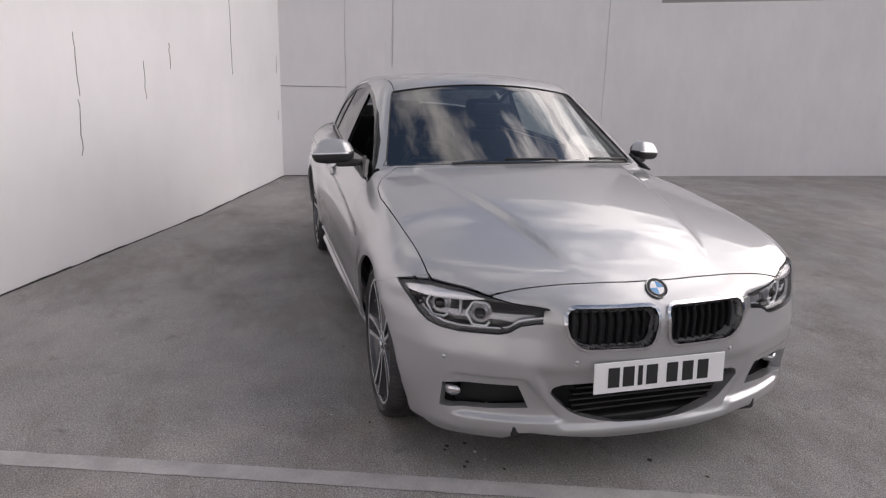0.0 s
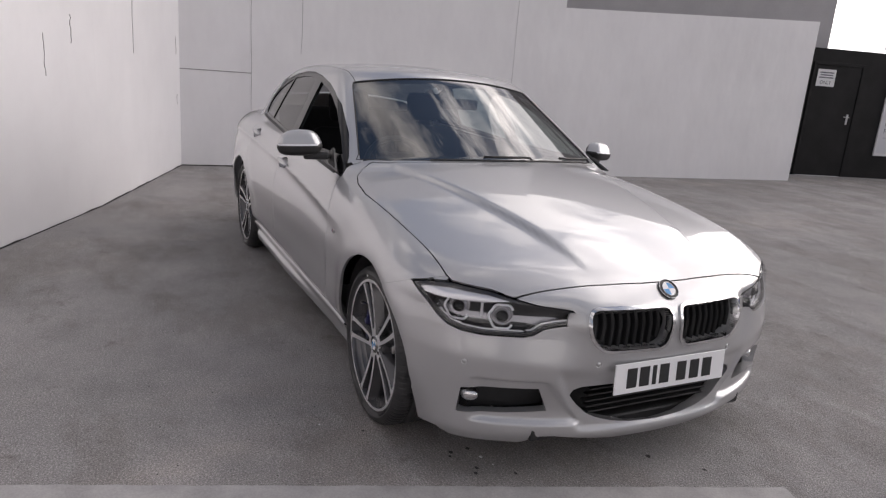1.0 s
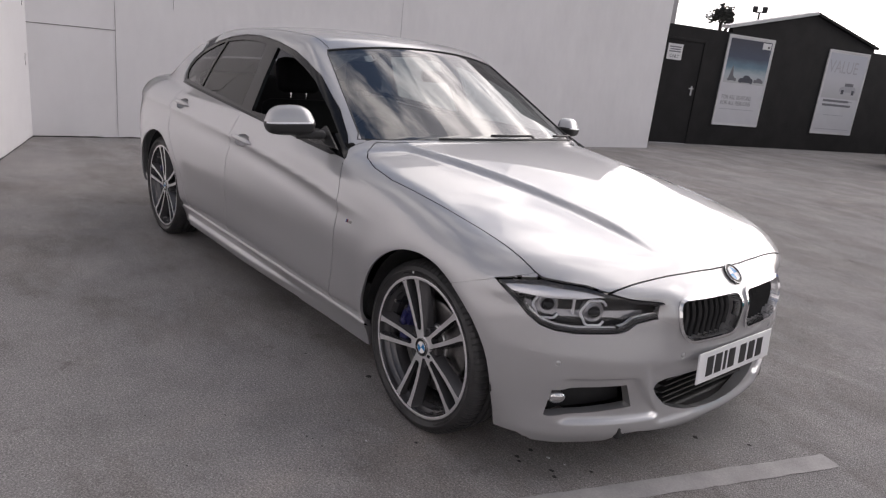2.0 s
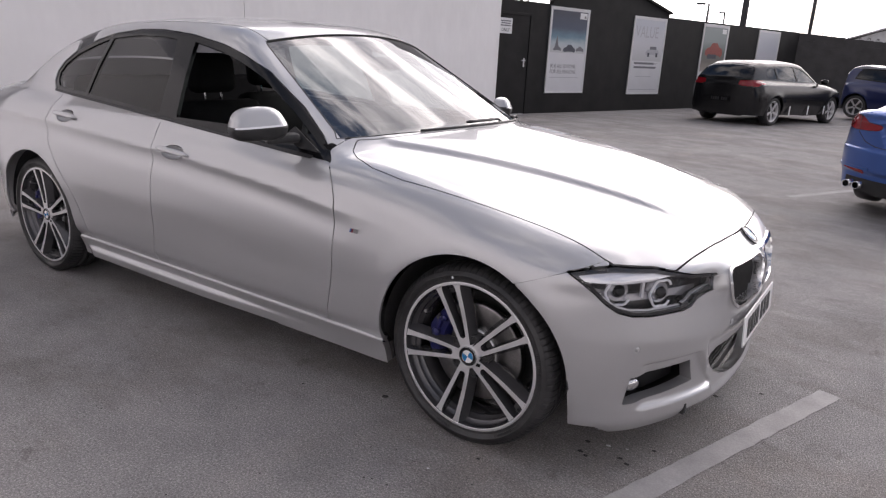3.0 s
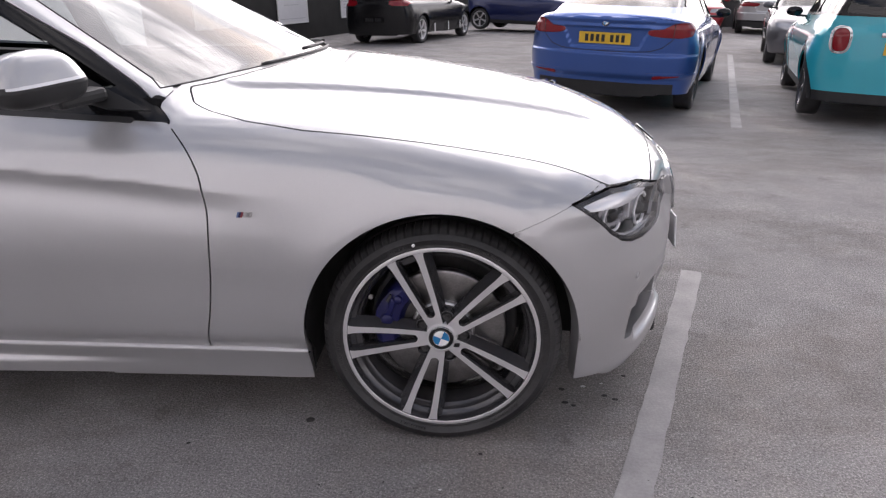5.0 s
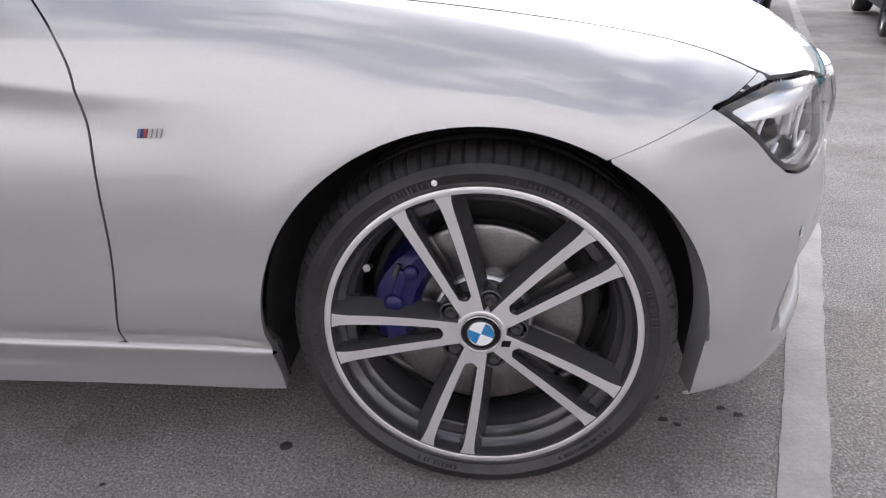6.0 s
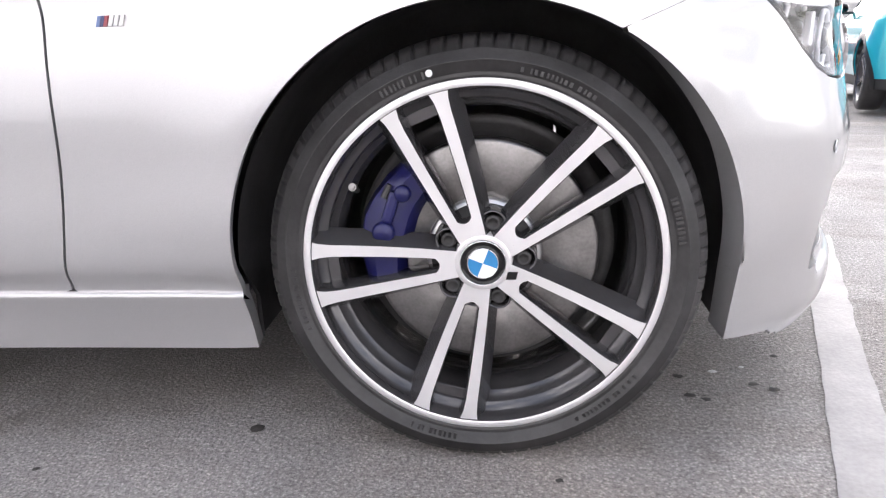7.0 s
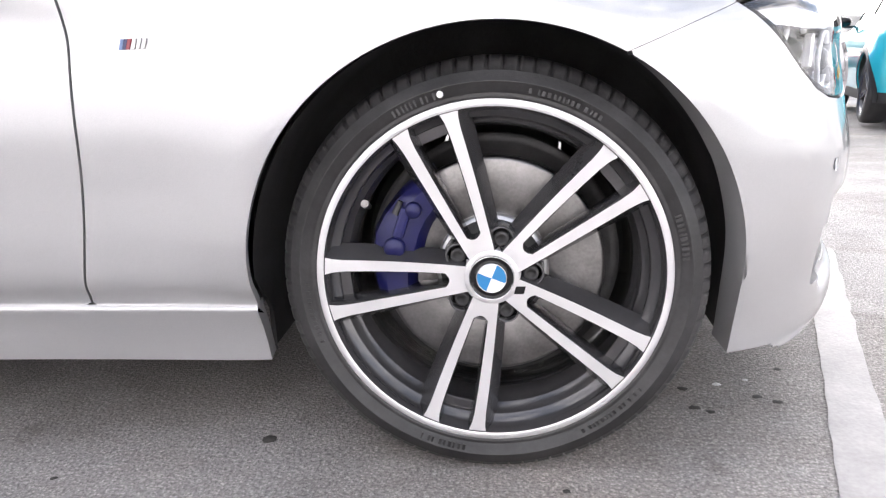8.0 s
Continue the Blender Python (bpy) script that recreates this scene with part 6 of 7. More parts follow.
# lower intakes, fog lamps, blades
panel("lower_intake", skin, lambda p: intake_at(p) - 0.01, BLACK_PLASTIC, car, "black mesh behind the lower air intake", "both", lift=-0.11, depth=0)
for i, z in enumerate((0.262, 0.284, 0.306, 0.328, 0.350)):
    bm = box_bm(0.03, 0.60 - 0.02 * abs(2 - i), 0.007, (0.645, 0, z), 0.002)
    part("intake_slat", bm, BLACK_PLASTIC, car)
for s in "rl":
    k = at_side(s)
    fog = panel("fog_intake", skin, lambda p: fog_at(p) - 0.008, BLACK_PLASTIC, car, "black side intake with a fog lamp", s, lift=-0.085, depth=0)
    v, f = lathe([(0.0, -0.012), (0.02, -0.011), (0.034, -0.005), (0.037, 0.0), (0.040, 0.03)], 28)
    ob = mesh_object("fog_lamp", v, f, CHROME, fog, "small round fog lamp")
    ob.data.transform(Matrix.Diagonal((0.85, 1, 0.60, 1)))
    add(ob, Matrix.Diagonal((1, -k, 1, 1)) @ Matrix.Translation((0.512, -0.694, 0.322)) @ Matrix.Rotation(radians(55), 4, "Z"))

# number plate, badge, sensors
bm = box_bm(0.006, 0.52, 0.111, bevel=0.002)
plate = part("number_plate", bm, WHITE_ENAMEL, car, "white front number plate")
PLATE = Matrix.Translation((0.748, 0.0, 0.424)) @ Matrix.Rotation(radians(-4), 4, "Y")
add(plate, PLATE)
for i, y in enumerate((-0.185, -0.128, -0.082, -0.036, 0.045, 0.108, 0.170)):
    bm = box_bm(0.002, 0.018 if i == 2 else 0.044, 0.072, (0.0036, y, 0.0), 0.0005)
    part("plate_bar", bm, BLACK_PLASTIC, plate)
tip = shell.above(np.array([0.667]), np.array([0.0]))[0]
nn = shell.normal(tip[None])[0]
roundel(0.041, car, look(tip + nn * 0.004, tip + nn * 2) @ pose(0, 0, 0, 90), "front_badge")
for s in "rl":
    k = at_side(s)
    for uu, z in ((0.50, 0.462), (0.93, 0.474)):
        p, n = body_point(uu, z)
        v, f = lathe([(0.0, 0.0015), (0.0085, 0.001), (0.0095, -0.001), (0.011, 0.0015)], 20)
        ob = mesh_object("parking_sensor", v, f, SILVER, car)
        add(ob, Matrix.Diagonal((1, -k, 1, 1)) @ look(p, p - n) @ pose(0, 0, 0, 90))
    # wing badge: slanted coloured bars
    for i, (off, wide, mat) in enumerate(((-0.0175, 0.0052, DULL_BLUE), (-0.0122, 0.0052, NAVY), (-0.0070, 0.0052, DULL_RED), (0.0005, 0.006, SATIN), (0.0080, 0.006, SATIN), (0.0155, 0.006, SATIN))):
        p, n = body_point(-0.49 + off, 0.676)
        bm = prism_bm([(-wide / 2, -0.007), (wide / 2, -0.007), (wide / 2 + 0.005, 0.007), (-wide / 2 + 0.005, 0.007)], 0.003, bevel=0.0004)
        ob = part("wing_badge", bm, mat, car)
        add(ob, Matrix.Diagonal((1, -k, 1, 1)) @ Matrix.Translation(p) @ Matrix.Rotation(radians(90), 4, "X"))

# wheels, arches, underside
for axle in (0.0, -2.81):
    for s in "rl":
        k = at_side(s)
        m = pose(axle, k * 0.768, 0.320, 0, 0, 0 if k < 0 else 180)
        alloy_wheel(car, m, 111.3 if axle == 0 else 96.0)
        brake_caliper(car, pose(axle, k * 0.768, 0.320) if k < 0 else pose(axle, k * 0.768, 0.320, 0, 0, 180), 151.0 if k < 0 else 29.0)
        n, v, f = 40, [], []
        rim = [(math.cos(math.pi * i / n), math.sin(math.pi * i / n)) for i in range(n + 1)]
        rim = [(1.0, -0.40), (1.0, -0.2)] + rim + [(-1.0, -0.2), (-1.0, -0.40)]
        for ca, sa in rim:
            for r, y in ((0.3685, 0.862), (0.376, 0.84), (0.384, 0.52), (0.20, 0.50)):
                v.append((axle + r * ca, k * (min(y, 0.795) if sa < 0 else y), 0.322 + (0.37 if sa < 0 else r) * sa))
        for i in range(len(rim) - 1):
            for j in range(3):
                f.append((i * 4 + j, i * 4 + j + 1, i * 4 + j + 5, i * 4 + j + 4))
        mesh_object("arch_liner", v, f, LINER, car, "black plastic wheel arch liner")
bm = box_bm(4.2, 1.02, 0.05, (-1.45, 0, 0.20), 0.01)
part("underside", bm, BLACK_PLASTIC, car)
bm = box_bm(1.9, 1.50, 0.05, (-1.42, 0, 0.20), 0.01)
part("cabin_floor", bm, BLACK_PLASTIC, car)
bm = box_bm(0.05, 1.3, 0.6, (-0.42, 0, 0.52), 0.01)
part("firewall", bm, BLACK_PLASTIC, car)

# cabin
def seat_bm(wide, rake=18):
    bm = box_bm(0.52, wide, 0.14, (0.0, 0, 0.0), 0.05)
    box_bm(0.13, wide, 0.62, m=Matrix.Translation((-0.33, 0, 0.31)) @ Matrix.Rotation(radians(-rake), 4, "Y"), bevel=0.05, bm=bm)
    return bm


for y in (-0.36, 0.36):
    seat = part("front_seat", seat_bm(0.50), TRIM, car, "black upholstered front seat", angle=50)
    add(seat, Matrix.Translation((-1.50 if y < 0 else -1.90, y, 0.40)))
    part("headrest", box_bm(0.10, 0.27, 0.20, m=Matrix.Translation((-0.47, 0, 0.74)) @ Matrix.Rotation(radians(-10), 4, "Y"), bevel=0.04), TRIM, seat, angle=50)
    for yy in (-0.05, 0.05):
        bm = bmesh.new()
        bmesh.ops.create_cone(bm, segments=10, radius1=0.006, radius2=0.006, depth=0.09, cap_ends=True, matrix=Matrix.Translation((-0.455, yy, 0.62)))
        part("headrest_post", bm, CHROME, seat)
rear_seat = part("rear_seat", seat_bm(1.25, 24), TRIM, car, "black rear bench seat", angle=50)
add(rear_seat, Matrix.Translation((-2.38, 0, 0.48)))
bm = box_bm(0.45, 1.40, 0.20, (-0.86, 0, 0.83), 0.06)
box_bm(0.40, 1.42, 0.24, (-0.75, 0, 0.70), 0.03, bm=bm)
part("dashboard", bm, TRIM, car, "black dashboard", angle=50)
bm = box_bm(0.16, 0.36, 0.07, (-0.90, -0.36, 0.945), 0.03)
part("instrument_hood", bm, TRIM, car, angle=50)
circle = [(0.0, 0.185 * math.cos(a), 0.185 * math.sin(a)) for a in (2 * math.pi * i / 40 for i in range(40))]
wheel = part("steering_wheel", tube_bm(circle, 0.015), BLACK_PLASTIC, car, "black steering wheel", smooth=True)
add(wheel, Matrix.Translation((-1.08, -0.36, 0.86)) @ Matrix.Rotation(radians(-25), 4, "Y"))
part("steering_hub", box_bm(0.05, 0.17, 0.13, (0.02, 0, 0), 0.03), BLACK_PLASTIC, wheel, angle=50)
for a in (0, 180, 270):
    part("steering_spoke", box_bm(0.02, 0.13, 0.035, m=Matrix.Rotation(radians(a), 4, "X") @ Matrix.Translation((0.01, 0.125, 0)), bevel=0.008), BLACK_PLASTIC, wheel)
for s in "rl":
    k = at_side(s)
    bm = box_bm(2.0, 0.05, 0.62, (-1.72, k * 0.74, 0.64), 0.02)
    part("door_lining", bm, TRIM, car, "black door lining")
bm = box_bm(0.03, 0.24, 0.06, (-1.10, 0.0, 1.235), 0.015)
part("interior_mirror", bm, BLACK_PLASTIC, car)
panel("headlining", skin, lambda p: most(roof_region(p)), grained("grey_headlining", (0.10, 0.10, 0.10), 0.1, 10.0, 200.0, 0.9), car, "grey roof lining", "both", lift=-0.035, depth=0)
for s in "rl":
    panel("pillar_trim", skin, lambda p: most(frame_region(p) - 0.0), TRIM, car, "black inner pillar trim", s, lift=-0.04, depth=0)


def on_screen(x, y, up=0.0):
    p = shell.above(np.array([float(x)]), np.array([-abs(float(y))]))[0]
    n = shell.normal(p[None])[0]
    p = p + n * up
    return Vector((p[0], p[1] * (1 if y < 0 else -1), p[2]))


# the windscreen's rubber seal, round its edge
edge = []
for i in range(25):
    w = 0.715 * i / 24
    edge.append((-0.49 - 0.50 * w * w, w))
for i in range(1, 20):
    x = edge[24][0] + (-1.32 - edge[24][0]) * i / 20
    edge.append((x, 0.700 + (x + 0.75) * 0.245))
for i in range(20):
    w = 0.555 * (1 - i / 19)
    edge.append((-1.235 - 0.27 * w * w, w))
loop = [on_screen(x, -w - 1e-4, -0.001) for x, w in edge] + [on_screen(x, w + 1e-4, -0.001) for x, w in edge[::-1]]
part("windscreen_seal", tube_bm(loop, 0.0032, True, 6), BLACK_PLASTIC, car, "black rubber seal round the windscreen", smooth=True)
for y0, y1 in ((-0.40, 0.12), (0.06, 0.62)):
    line = [on_screen(-0.490 - 0.50 * y * y - 0.004 * (y1 - y), y, 0.003) for y in np.linspace(y0, y1, 13)]
    blade_ob = part("wiper", tube_bm(line, 0.0055, False, 6), BLACK_PLASTIC, car, "black wiper along the foot of the windscreen", smooth=True)
    ym = (y0 + y1) / 2
    arm = [on_screen(-0.50 - 0.50 * y1 * y1, y1 + 0.02, 0.006)] + [on_screen(-0.508 - 0.50 * y * y, y, 0.014) for y in np.linspace(y1, ym, 6)]
    part("wiper_arm", tube_bm(arm, 0.006, False, 6), BLACK_PLASTIC, blade_ob, smooth=True)


# ---- the other parked cars ---------------------------------------------------
TAIL_RED = node_material("red_tail_lamp", 0.12, 0.0, (0.24, 0.006, 0.012), 0.3)[0]
PLATE_YELLOW = grained("yellow_plate", (0.75, 0.48, 0.04), 0.05, 20.0, 90.0, 0.4)
DARK_GLASS = glass_material("parked_car_glass", (0.13, 0.14, 0.147), 1.75)
SLOPE_TILT = Matrix.Rotation(math.atan(FALL), 4, "Y")


def plain_wheel(parent, m, radius, face, spokes=5):
    """A simpler road wheel for cars farther off; the outside looks towards -y."""
    rim = radius * 0.74
    prof = [(rim * 0.98, 0.085), (rim + 0.015, 0.10), (radius - 0.03, 0.10), (radius - 0.006, 0.085), (radius, 0.06), (radius, -0.06), (radius - 0.006, -0.085), (radius - 0.03, -0.10), (rim + 0.015, -0.10), (rim * 0.98, -0.085)]
    v, f = lathe(prof, 56)
    w = mesh_object("wheel", v, f, RUBBER, parent, "black tyre on a spoked alloy rim")
    w.matrix_local = m
    v, f = lathe([(rim, -0.084), (rim * 0.97, -0.09), (rim * 0.93, -0.084), (rim * 0.9, -0.04), (rim * 0.88, 0.08)], 48)
    mesh_object("rim", v, f, face, w)
    v, f = lathe([(0.0, -0.03), (rim * 0.9, -0.02)], 32)
    mesh_object("brake_backing", v, f, DARK_METAL, w)
    for k in range(spokes):
        a = 2 * math.pi * k / spokes + 0.3
        bm = bmesh.new()
        rows = []
        for r, h, y in ((0.02, 0.024, -0.07), (rim * 0.5, 0.024, -0.075), (rim * 0.95, 0.034, -0.086)):
            rows.append([bm.verts.new((r, yy, l)) for l, yy in ((-h, y + 0.02), (-h * 0.7, y), (h * 0.7, y), (h, y + 0.02))])
        for p, q in zip(rows, rows[1:]):
            for j in range(3):
                bm.faces.new((p[j], p[j + 1], q[j + 1], q[j]))
        bmesh.ops.recalc_face_normals(bm, faces=bm.faces)
        bmesh.ops.rotate(bm, verts=bm.verts, cent=(0, 0, 0), matrix=Matrix.Rotation(a, 3, "Y"))
        part("spoke", bm, face, w)
    return w


def parked_car(name, label, at, heading, shell, paint, glass_line, screens, rear=None, face=ALLOY, wheel_r=0.31, trim=None, roof_paint=None, split=None, mirror_paint=None, group="", fine=0.034, roof_from=None, pillars=(-1.74,)):
    """A car from its own smooth shell. rear: outlines in half-width and height of lamps and glass at the tail."""
    wb = shell.wheelbase
    m = Matrix.Translation((at[0], at[1], ground_z(at[0], at[1]))) @ (SLOPE_TILT if at[0] > 1.5 else Matrix.Identity(4)) @ Matrix.Rotation(radians(heading), 4, "Z")
    c = thing(name, label, "car", m, group)
    top = shell.roof(np.array([-1.6]))[0]
    split = split or curve((shell.tail - 0.1, top - 0.11), (shell.tail + 0.35, top - 0.10), (-wb + 0.2, top - 0.085), (-1.5, top - 0.09), (-1.2, top - 0.15), (-0.95, 1.06), (-0.75, 0.94), (-0.4, 0.86), (0.0, 0.80), (0.3, 0.76), (0.85, 0.70))
    sk = Skin(shell, split, fine, reach=0.2)
    s_front, s_rear = screens

    def arches(p):
        x, w, z = xyz(p)
        return most(*[shell.arch - np.hypot(x - a, z - shell.hub) for a in (0.0, -wb)])

    def side_glass(p):
        x, w, z = xyz(p)
        return np.where(w > 0.25, outline_distance(x, z, glass_line), 1.0)

    def front_glass(p):
        x, w, z = xyz(p)
        return most(x - s_front[0] + 0.50 * w * w, s_front[1] - 0.27 * w * w - x, w - (0.68 + (x + 0.75) * 0.22), 0.92 - z)

    def rear_glass(p):
        x, w, z = xyz(p)
        return np.where(x < s_rear[0], outline_distance(w, z, s_rear[1]), 1.0)

    holes = [arches, lambda p: -side_glass(p), lambda p: -front_glass(p), lambda p: -rear_glass(p)]
    lamps = (rear or {}).get("lamp")
    if lamps:
        lamp_rule = lambda p: np.where(p[..., 0] < shell.tail + 0.45, outline_distance(np.abs(p[..., 1]), p[..., 2], lamps), 1.0)
        holes.append(lambda p: -lamp_rule(p))
    low = trim or 0.0
    waist = lambda p: most(*[h(p) for h in holes], low - p[..., 2])
    if roof_paint:
        roof_low = roof_from or top - 0.125
        panel("body", sk, lambda p: most(waist(p), p[..., 2] - roof_low), paint, c, sides="both", depth=0.015)
        panel("roof", sk, lambda p: most(waist(p), roof_low - p[..., 2]), roof_paint, c, sides="both", depth=0.015)
    else:
        panel("body", sk, waist, paint, c, sides="both", depth=0.015)
    if trim:
        panel("lower_trim", sk, lambda p: most(arches(p), p[..., 2] - trim), BLACK_PLASTIC, c, "black plastic lower trim", "both", lift=-0.004)
    for s in "rl":
        panel("side_window", sk, lambda p: side_glass(p) - 0.006, DARK_GLASS, c, "dark side window", s, lift=-0.008, depth=0)
        panel("window_trim", sk, lambda p: most(np.abs(side_glass(p)) - 0.014), BLACK_GLOSS, c, "black window surround", s, lift=0.001, depth=0.01)
        for px in pillars:
            panel("window_pillar_%d" % (px * 100), sk, lambda p: most(side_glass(p), np.abs(p[..., 0] - px + 0.12 * (p[..., 2] - 1.0)) - 0.034), BLACK_GLOSS, c, "black pillar between the windows", s, lift=0.001, depth=0.008).name = "window_pillar"
        if lamps:
            panel("tail_lamp", sk, lambda p: lamp_rule(p) + 0.003, TAIL_RED, c, "red tail lamp", s, lift=0.002, depth=0.02)
    panel("windscreen", sk, lambda p: front_glass(p) - 0.006, DARK_GLASS, c, "dark windscreen", "both", lift=-0.006, depth=0)
    panel("rear_window", sk, lambda p: rear_glass(p) - 0.006, DARK_GLASS, c, "dark rear window", "both", lift=-0.006, depth=0)
    part("rear_seat", box_bm(0.16, 1.1, 0.5, (s_rear[0] - 0.1, 0, 0.80), 0.05), TRIM, c, angle=50)
    for y in (-0.36, 0.36):
        part("front_seat", box_bm(0.16, 0.46, 0.70, (-1.85, y, 0.86), 0.06), TRIM, c, angle=50)
    part("underside", box_bm(wb + 1.0, 1.1, 0.06, (-wb / 2, 0, 0.24), 0.01), BLACK_PLASTIC, c)
    part("cabin_floor", box_bm(2.2, 1.3, 0.3, (-1.5, 0, 0.45), 0.02), BLACK_PLASTIC, c)
    half = shell.width - 0.125
    for axle in (0.0, -wb):
        for k in (-1, 1):
            plain_wheel(c, pose(axle, k * half, wheel_r, 0, 0, 0 if k < 0 else 180), wheel_r, face)
            v, f = [], []
            for i in range(21):
                a = math.pi * i / 20
                for r, y in ((shell.arch, shell.width - 0.05), (shell.arch + 0.01, 0.5), (0.1, 0.5)):
                    v.append((axle + r * math.cos(a), k * y, shell.hub + r * math.sin(a)))
            for i in range(20):
                f += [(i * 3, i * 3 + 1, i * 3 + 4, i * 3 + 3), (i * 3 + 1, i * 3 + 2, i * 3 + 5, i * 3 + 4)]
            mesh_object("arch_liner", v, f, BLACK_PLASTIC, c)
    for k in (-1, 1):
        v, f, n = [], [], 20
        for i in range(11):
            t = -1 + 2 * i / 10
            r = (1 - t * t) ** 0.4 if abs(t) < 1 else 0
            v += [(0.05 * r * math.cos(2 * math.pi * j / n), 0.095 * r * math.sin(2 * math.pi * j / n), 0.06 * t) for j in range(n)]
        for i in range(10):
            f += [(i * n + j, i * n + (j + 1) % n, (i + 1) * n + (j + 1) % n, (i + 1) * n + j) for j in range(n)]
        mir = mesh_object("door_mirror", v, f, mirror_paint or paint, c, "rounded door mirror")
        mir.location = (-0.70, k * (shell.width + 0.03), 0.99)
        part("mirror_arm", box_bm(0.05, 0.16, 0.03, (0, -k * 0.10, -0.05), 0.01), BLACK_PLASTIC, mir)
    return c, sk, shell


def tail_point(shell, w, z, s=1):
    """A place on the tail skin at half-width w and height z, with its outward normal."""
    o = np.array([[shell.tail + 1.2, -abs(w), z]])
    p = shell.cast(o, np.array([[-1.0, 0.0, 0.0]]), 2.2)[0]
    n = shell.normal(p[None])[0]
    return Vector((p[0], p[1] * (1 if w > 0 else -1) * 1, p[2])), Vector((n[0], n[1] * (1 if w > 0 else -1), n[2]))


def rear_plate(c, shell, z, bars=7, y=0.0, material=None):
    p, n = tail_point(shell, 0.001, z)
    ob = part("number_plate", box_bm(0.006, 0.52, 0.111, bevel=0.002), material or PLATE_YELLOW, c, "yellow rear number plate")
    ob.matrix_local = Matrix.Translation((p.x - 0.012, y, z)) @ Matrix.Rotation(math.atan2(n.z, -n.x) * 0.6, 4, "Y")
    for i in range(bars):
        yy = -0.17 + 0.335 * i / (bars - 1) + (0.02 if i > 3 else -0.012)
        part("plate_bar", box_bm(0.002, 0.034, 0.07, (-0.0036, -yy, 0), 0.0004), BLACK_PLASTIC, ob)
    return ob


def exhaust(c, x, y, z, r=0.04):
    v, f = lathe([(r * 0.8, -0.02), (r * 0.86, -0.05), (r, -0.05), (r, 0.12)], 28)
    ob = mesh_object("exhaust_pipe", v, f, CHROME, c, "chrome exhaust pipe")
    ob.matrix_local = pose(x, y, z, 0, 0, -90)
    v, f = lathe([(0.0, 0.02), (r * 0.82, 0.02)], 20)
    mesh_object("exhaust_bore", v, f, BLACK_PLASTIC, ob)


FLANK = curve((0.1, -0.09), (0.2, -0.06), (0.28, -0.045), (0.45, -0.010), (0.58, 0.0), (0.70, -0.006), (0.80, -0.024), (0.90, -0.055), (1.0, -0.10), (1.1, -0.15))
NOSE = curve((0.1, 0.66), (0.25, 0.73), (0.45, 0.755), (0.6, 0.74), (0.7, 0.70), (0.8, 0.64), (0.9, 0.58))

# blue four-door coupe
def coupe_tail(x, w, z):
    """Plate recess, boot lip and bumper shelf; plus is inwards."""
    recess = soft_step((0.36 + 0.5 * (z - 0.72) - w) / 0.012) * soft_step((z - 0.685) / 0.008) * soft_step((0.875 - z) / 0.010)
    lip = 0.5 * np.exp(-(((z - 0.955) / 0.018) ** 2)) - 0.5 * np.exp(-(((z - 0.915) / 0.02) ** 2))
    shelf = soft_step((0.628 - z) / 0.008) * soft_step((z - 0.40) / 0.015)
    tuck = soft_step((0.42 - z) / 0.012) * soft_step((0.70 - w) / 0.05)
    return step01((-3.0 - x) / 0.3) * (0.020 * recess - 0.022 * lip - 0.026 * shelf + 0.010 * tuck)


COUPE = Shell(tail_sculpt=coupe_tail, deck=0.06, width=0.885, wheelbase=2.81, arch=0.365, hub=0.33, floor=0.2, tail=-3.84, tail_lean=-0.10, tail_sweep=0.48, flank=FLANK, nose=NOSE, sweep=0.45, power=2.5,
              hood=curve((-3.9, 0.99), (-3.75, 1.025), (-3.5, 1.035), (-3.0, 1.03), (-0.9, 0.99), (-0.5, 0.97), (0.1, 0.88), (0.5, 0.78), (0.75, 0.68)), crown=0.10,
              wide=curve((-3.7, 0.66), (-3.0, 0.72), (-2.2, 0.775), (-1.5, 0.79), (-0.8, 0.765)), base=-0.47, lean=0.52, bow=0.6,
              roof=curve((-3.8, 0.98), (-3.55, 1.055), (-3.2, 1.165), (-2.8, 1.275), (-2.4, 1.345), (-2.0, 1.38), (-1.6, 1.385), (-1.2, 1.35), (-0.8, 1.26)), roof_crown=0.18)
COUPE_SPLIT = curve((-3.95, 0.988), (-3.7, 0.985), (-3.5, 0.98), (-3.3, 0.98), (-3.1, 1.01), (-2.9, 1.10), (-2.7, 1.17), (-2.4, 1.25), (-2.0, 1.29), (-1.5, 1.285), (-1.2, 1.22), (-0.95, 1.06), (-0.75, 0.94), (-0.4, 0.86), (0.0, 0.80), (0.3, 0.76), (0.85, 0.70))
COUPE_GLASS = [(-0.80, 0.96), (-1.15, 1.15), (-1.5, 1.25), (-1.9, 1.285), (-2.3, 1.27), (-2.7, 1.20), (-2.95, 1.10), (-2.9, 1.03), (-1.8, 0.975)]
blue, blue_skin, _ = parked_car("coupe_car", "bright blue four-door coupe parked with its tail out", (2.50, 8.42), 70.0, COUPE, BLUE, COUPE_GLASS,
                                ((-0.50, -1.24), (-2.3, [(0.0, 1.335), (0.50, 1.295), (0.60, 1.20), (0.66, 1.10), (0.665, 1.078), (0.0, 1.082)])),
                                rear={"lamp": [(0.41, 0.835), (0.42, 0.872), (0.56, 0.882), (0.63, 0.925), (0.70, 0.945), (0.81, 0.945), (0.835, 0.90), (0.82, 0.815), (0.72, 0.795), (0.56, 0.80), (0.45, 0.812)]}, wheel_r=0.33, face=RIM_DARK, split=COUPE_SPLIT, fine=0.022, mirror_paint=BLACK)
seam_line = []
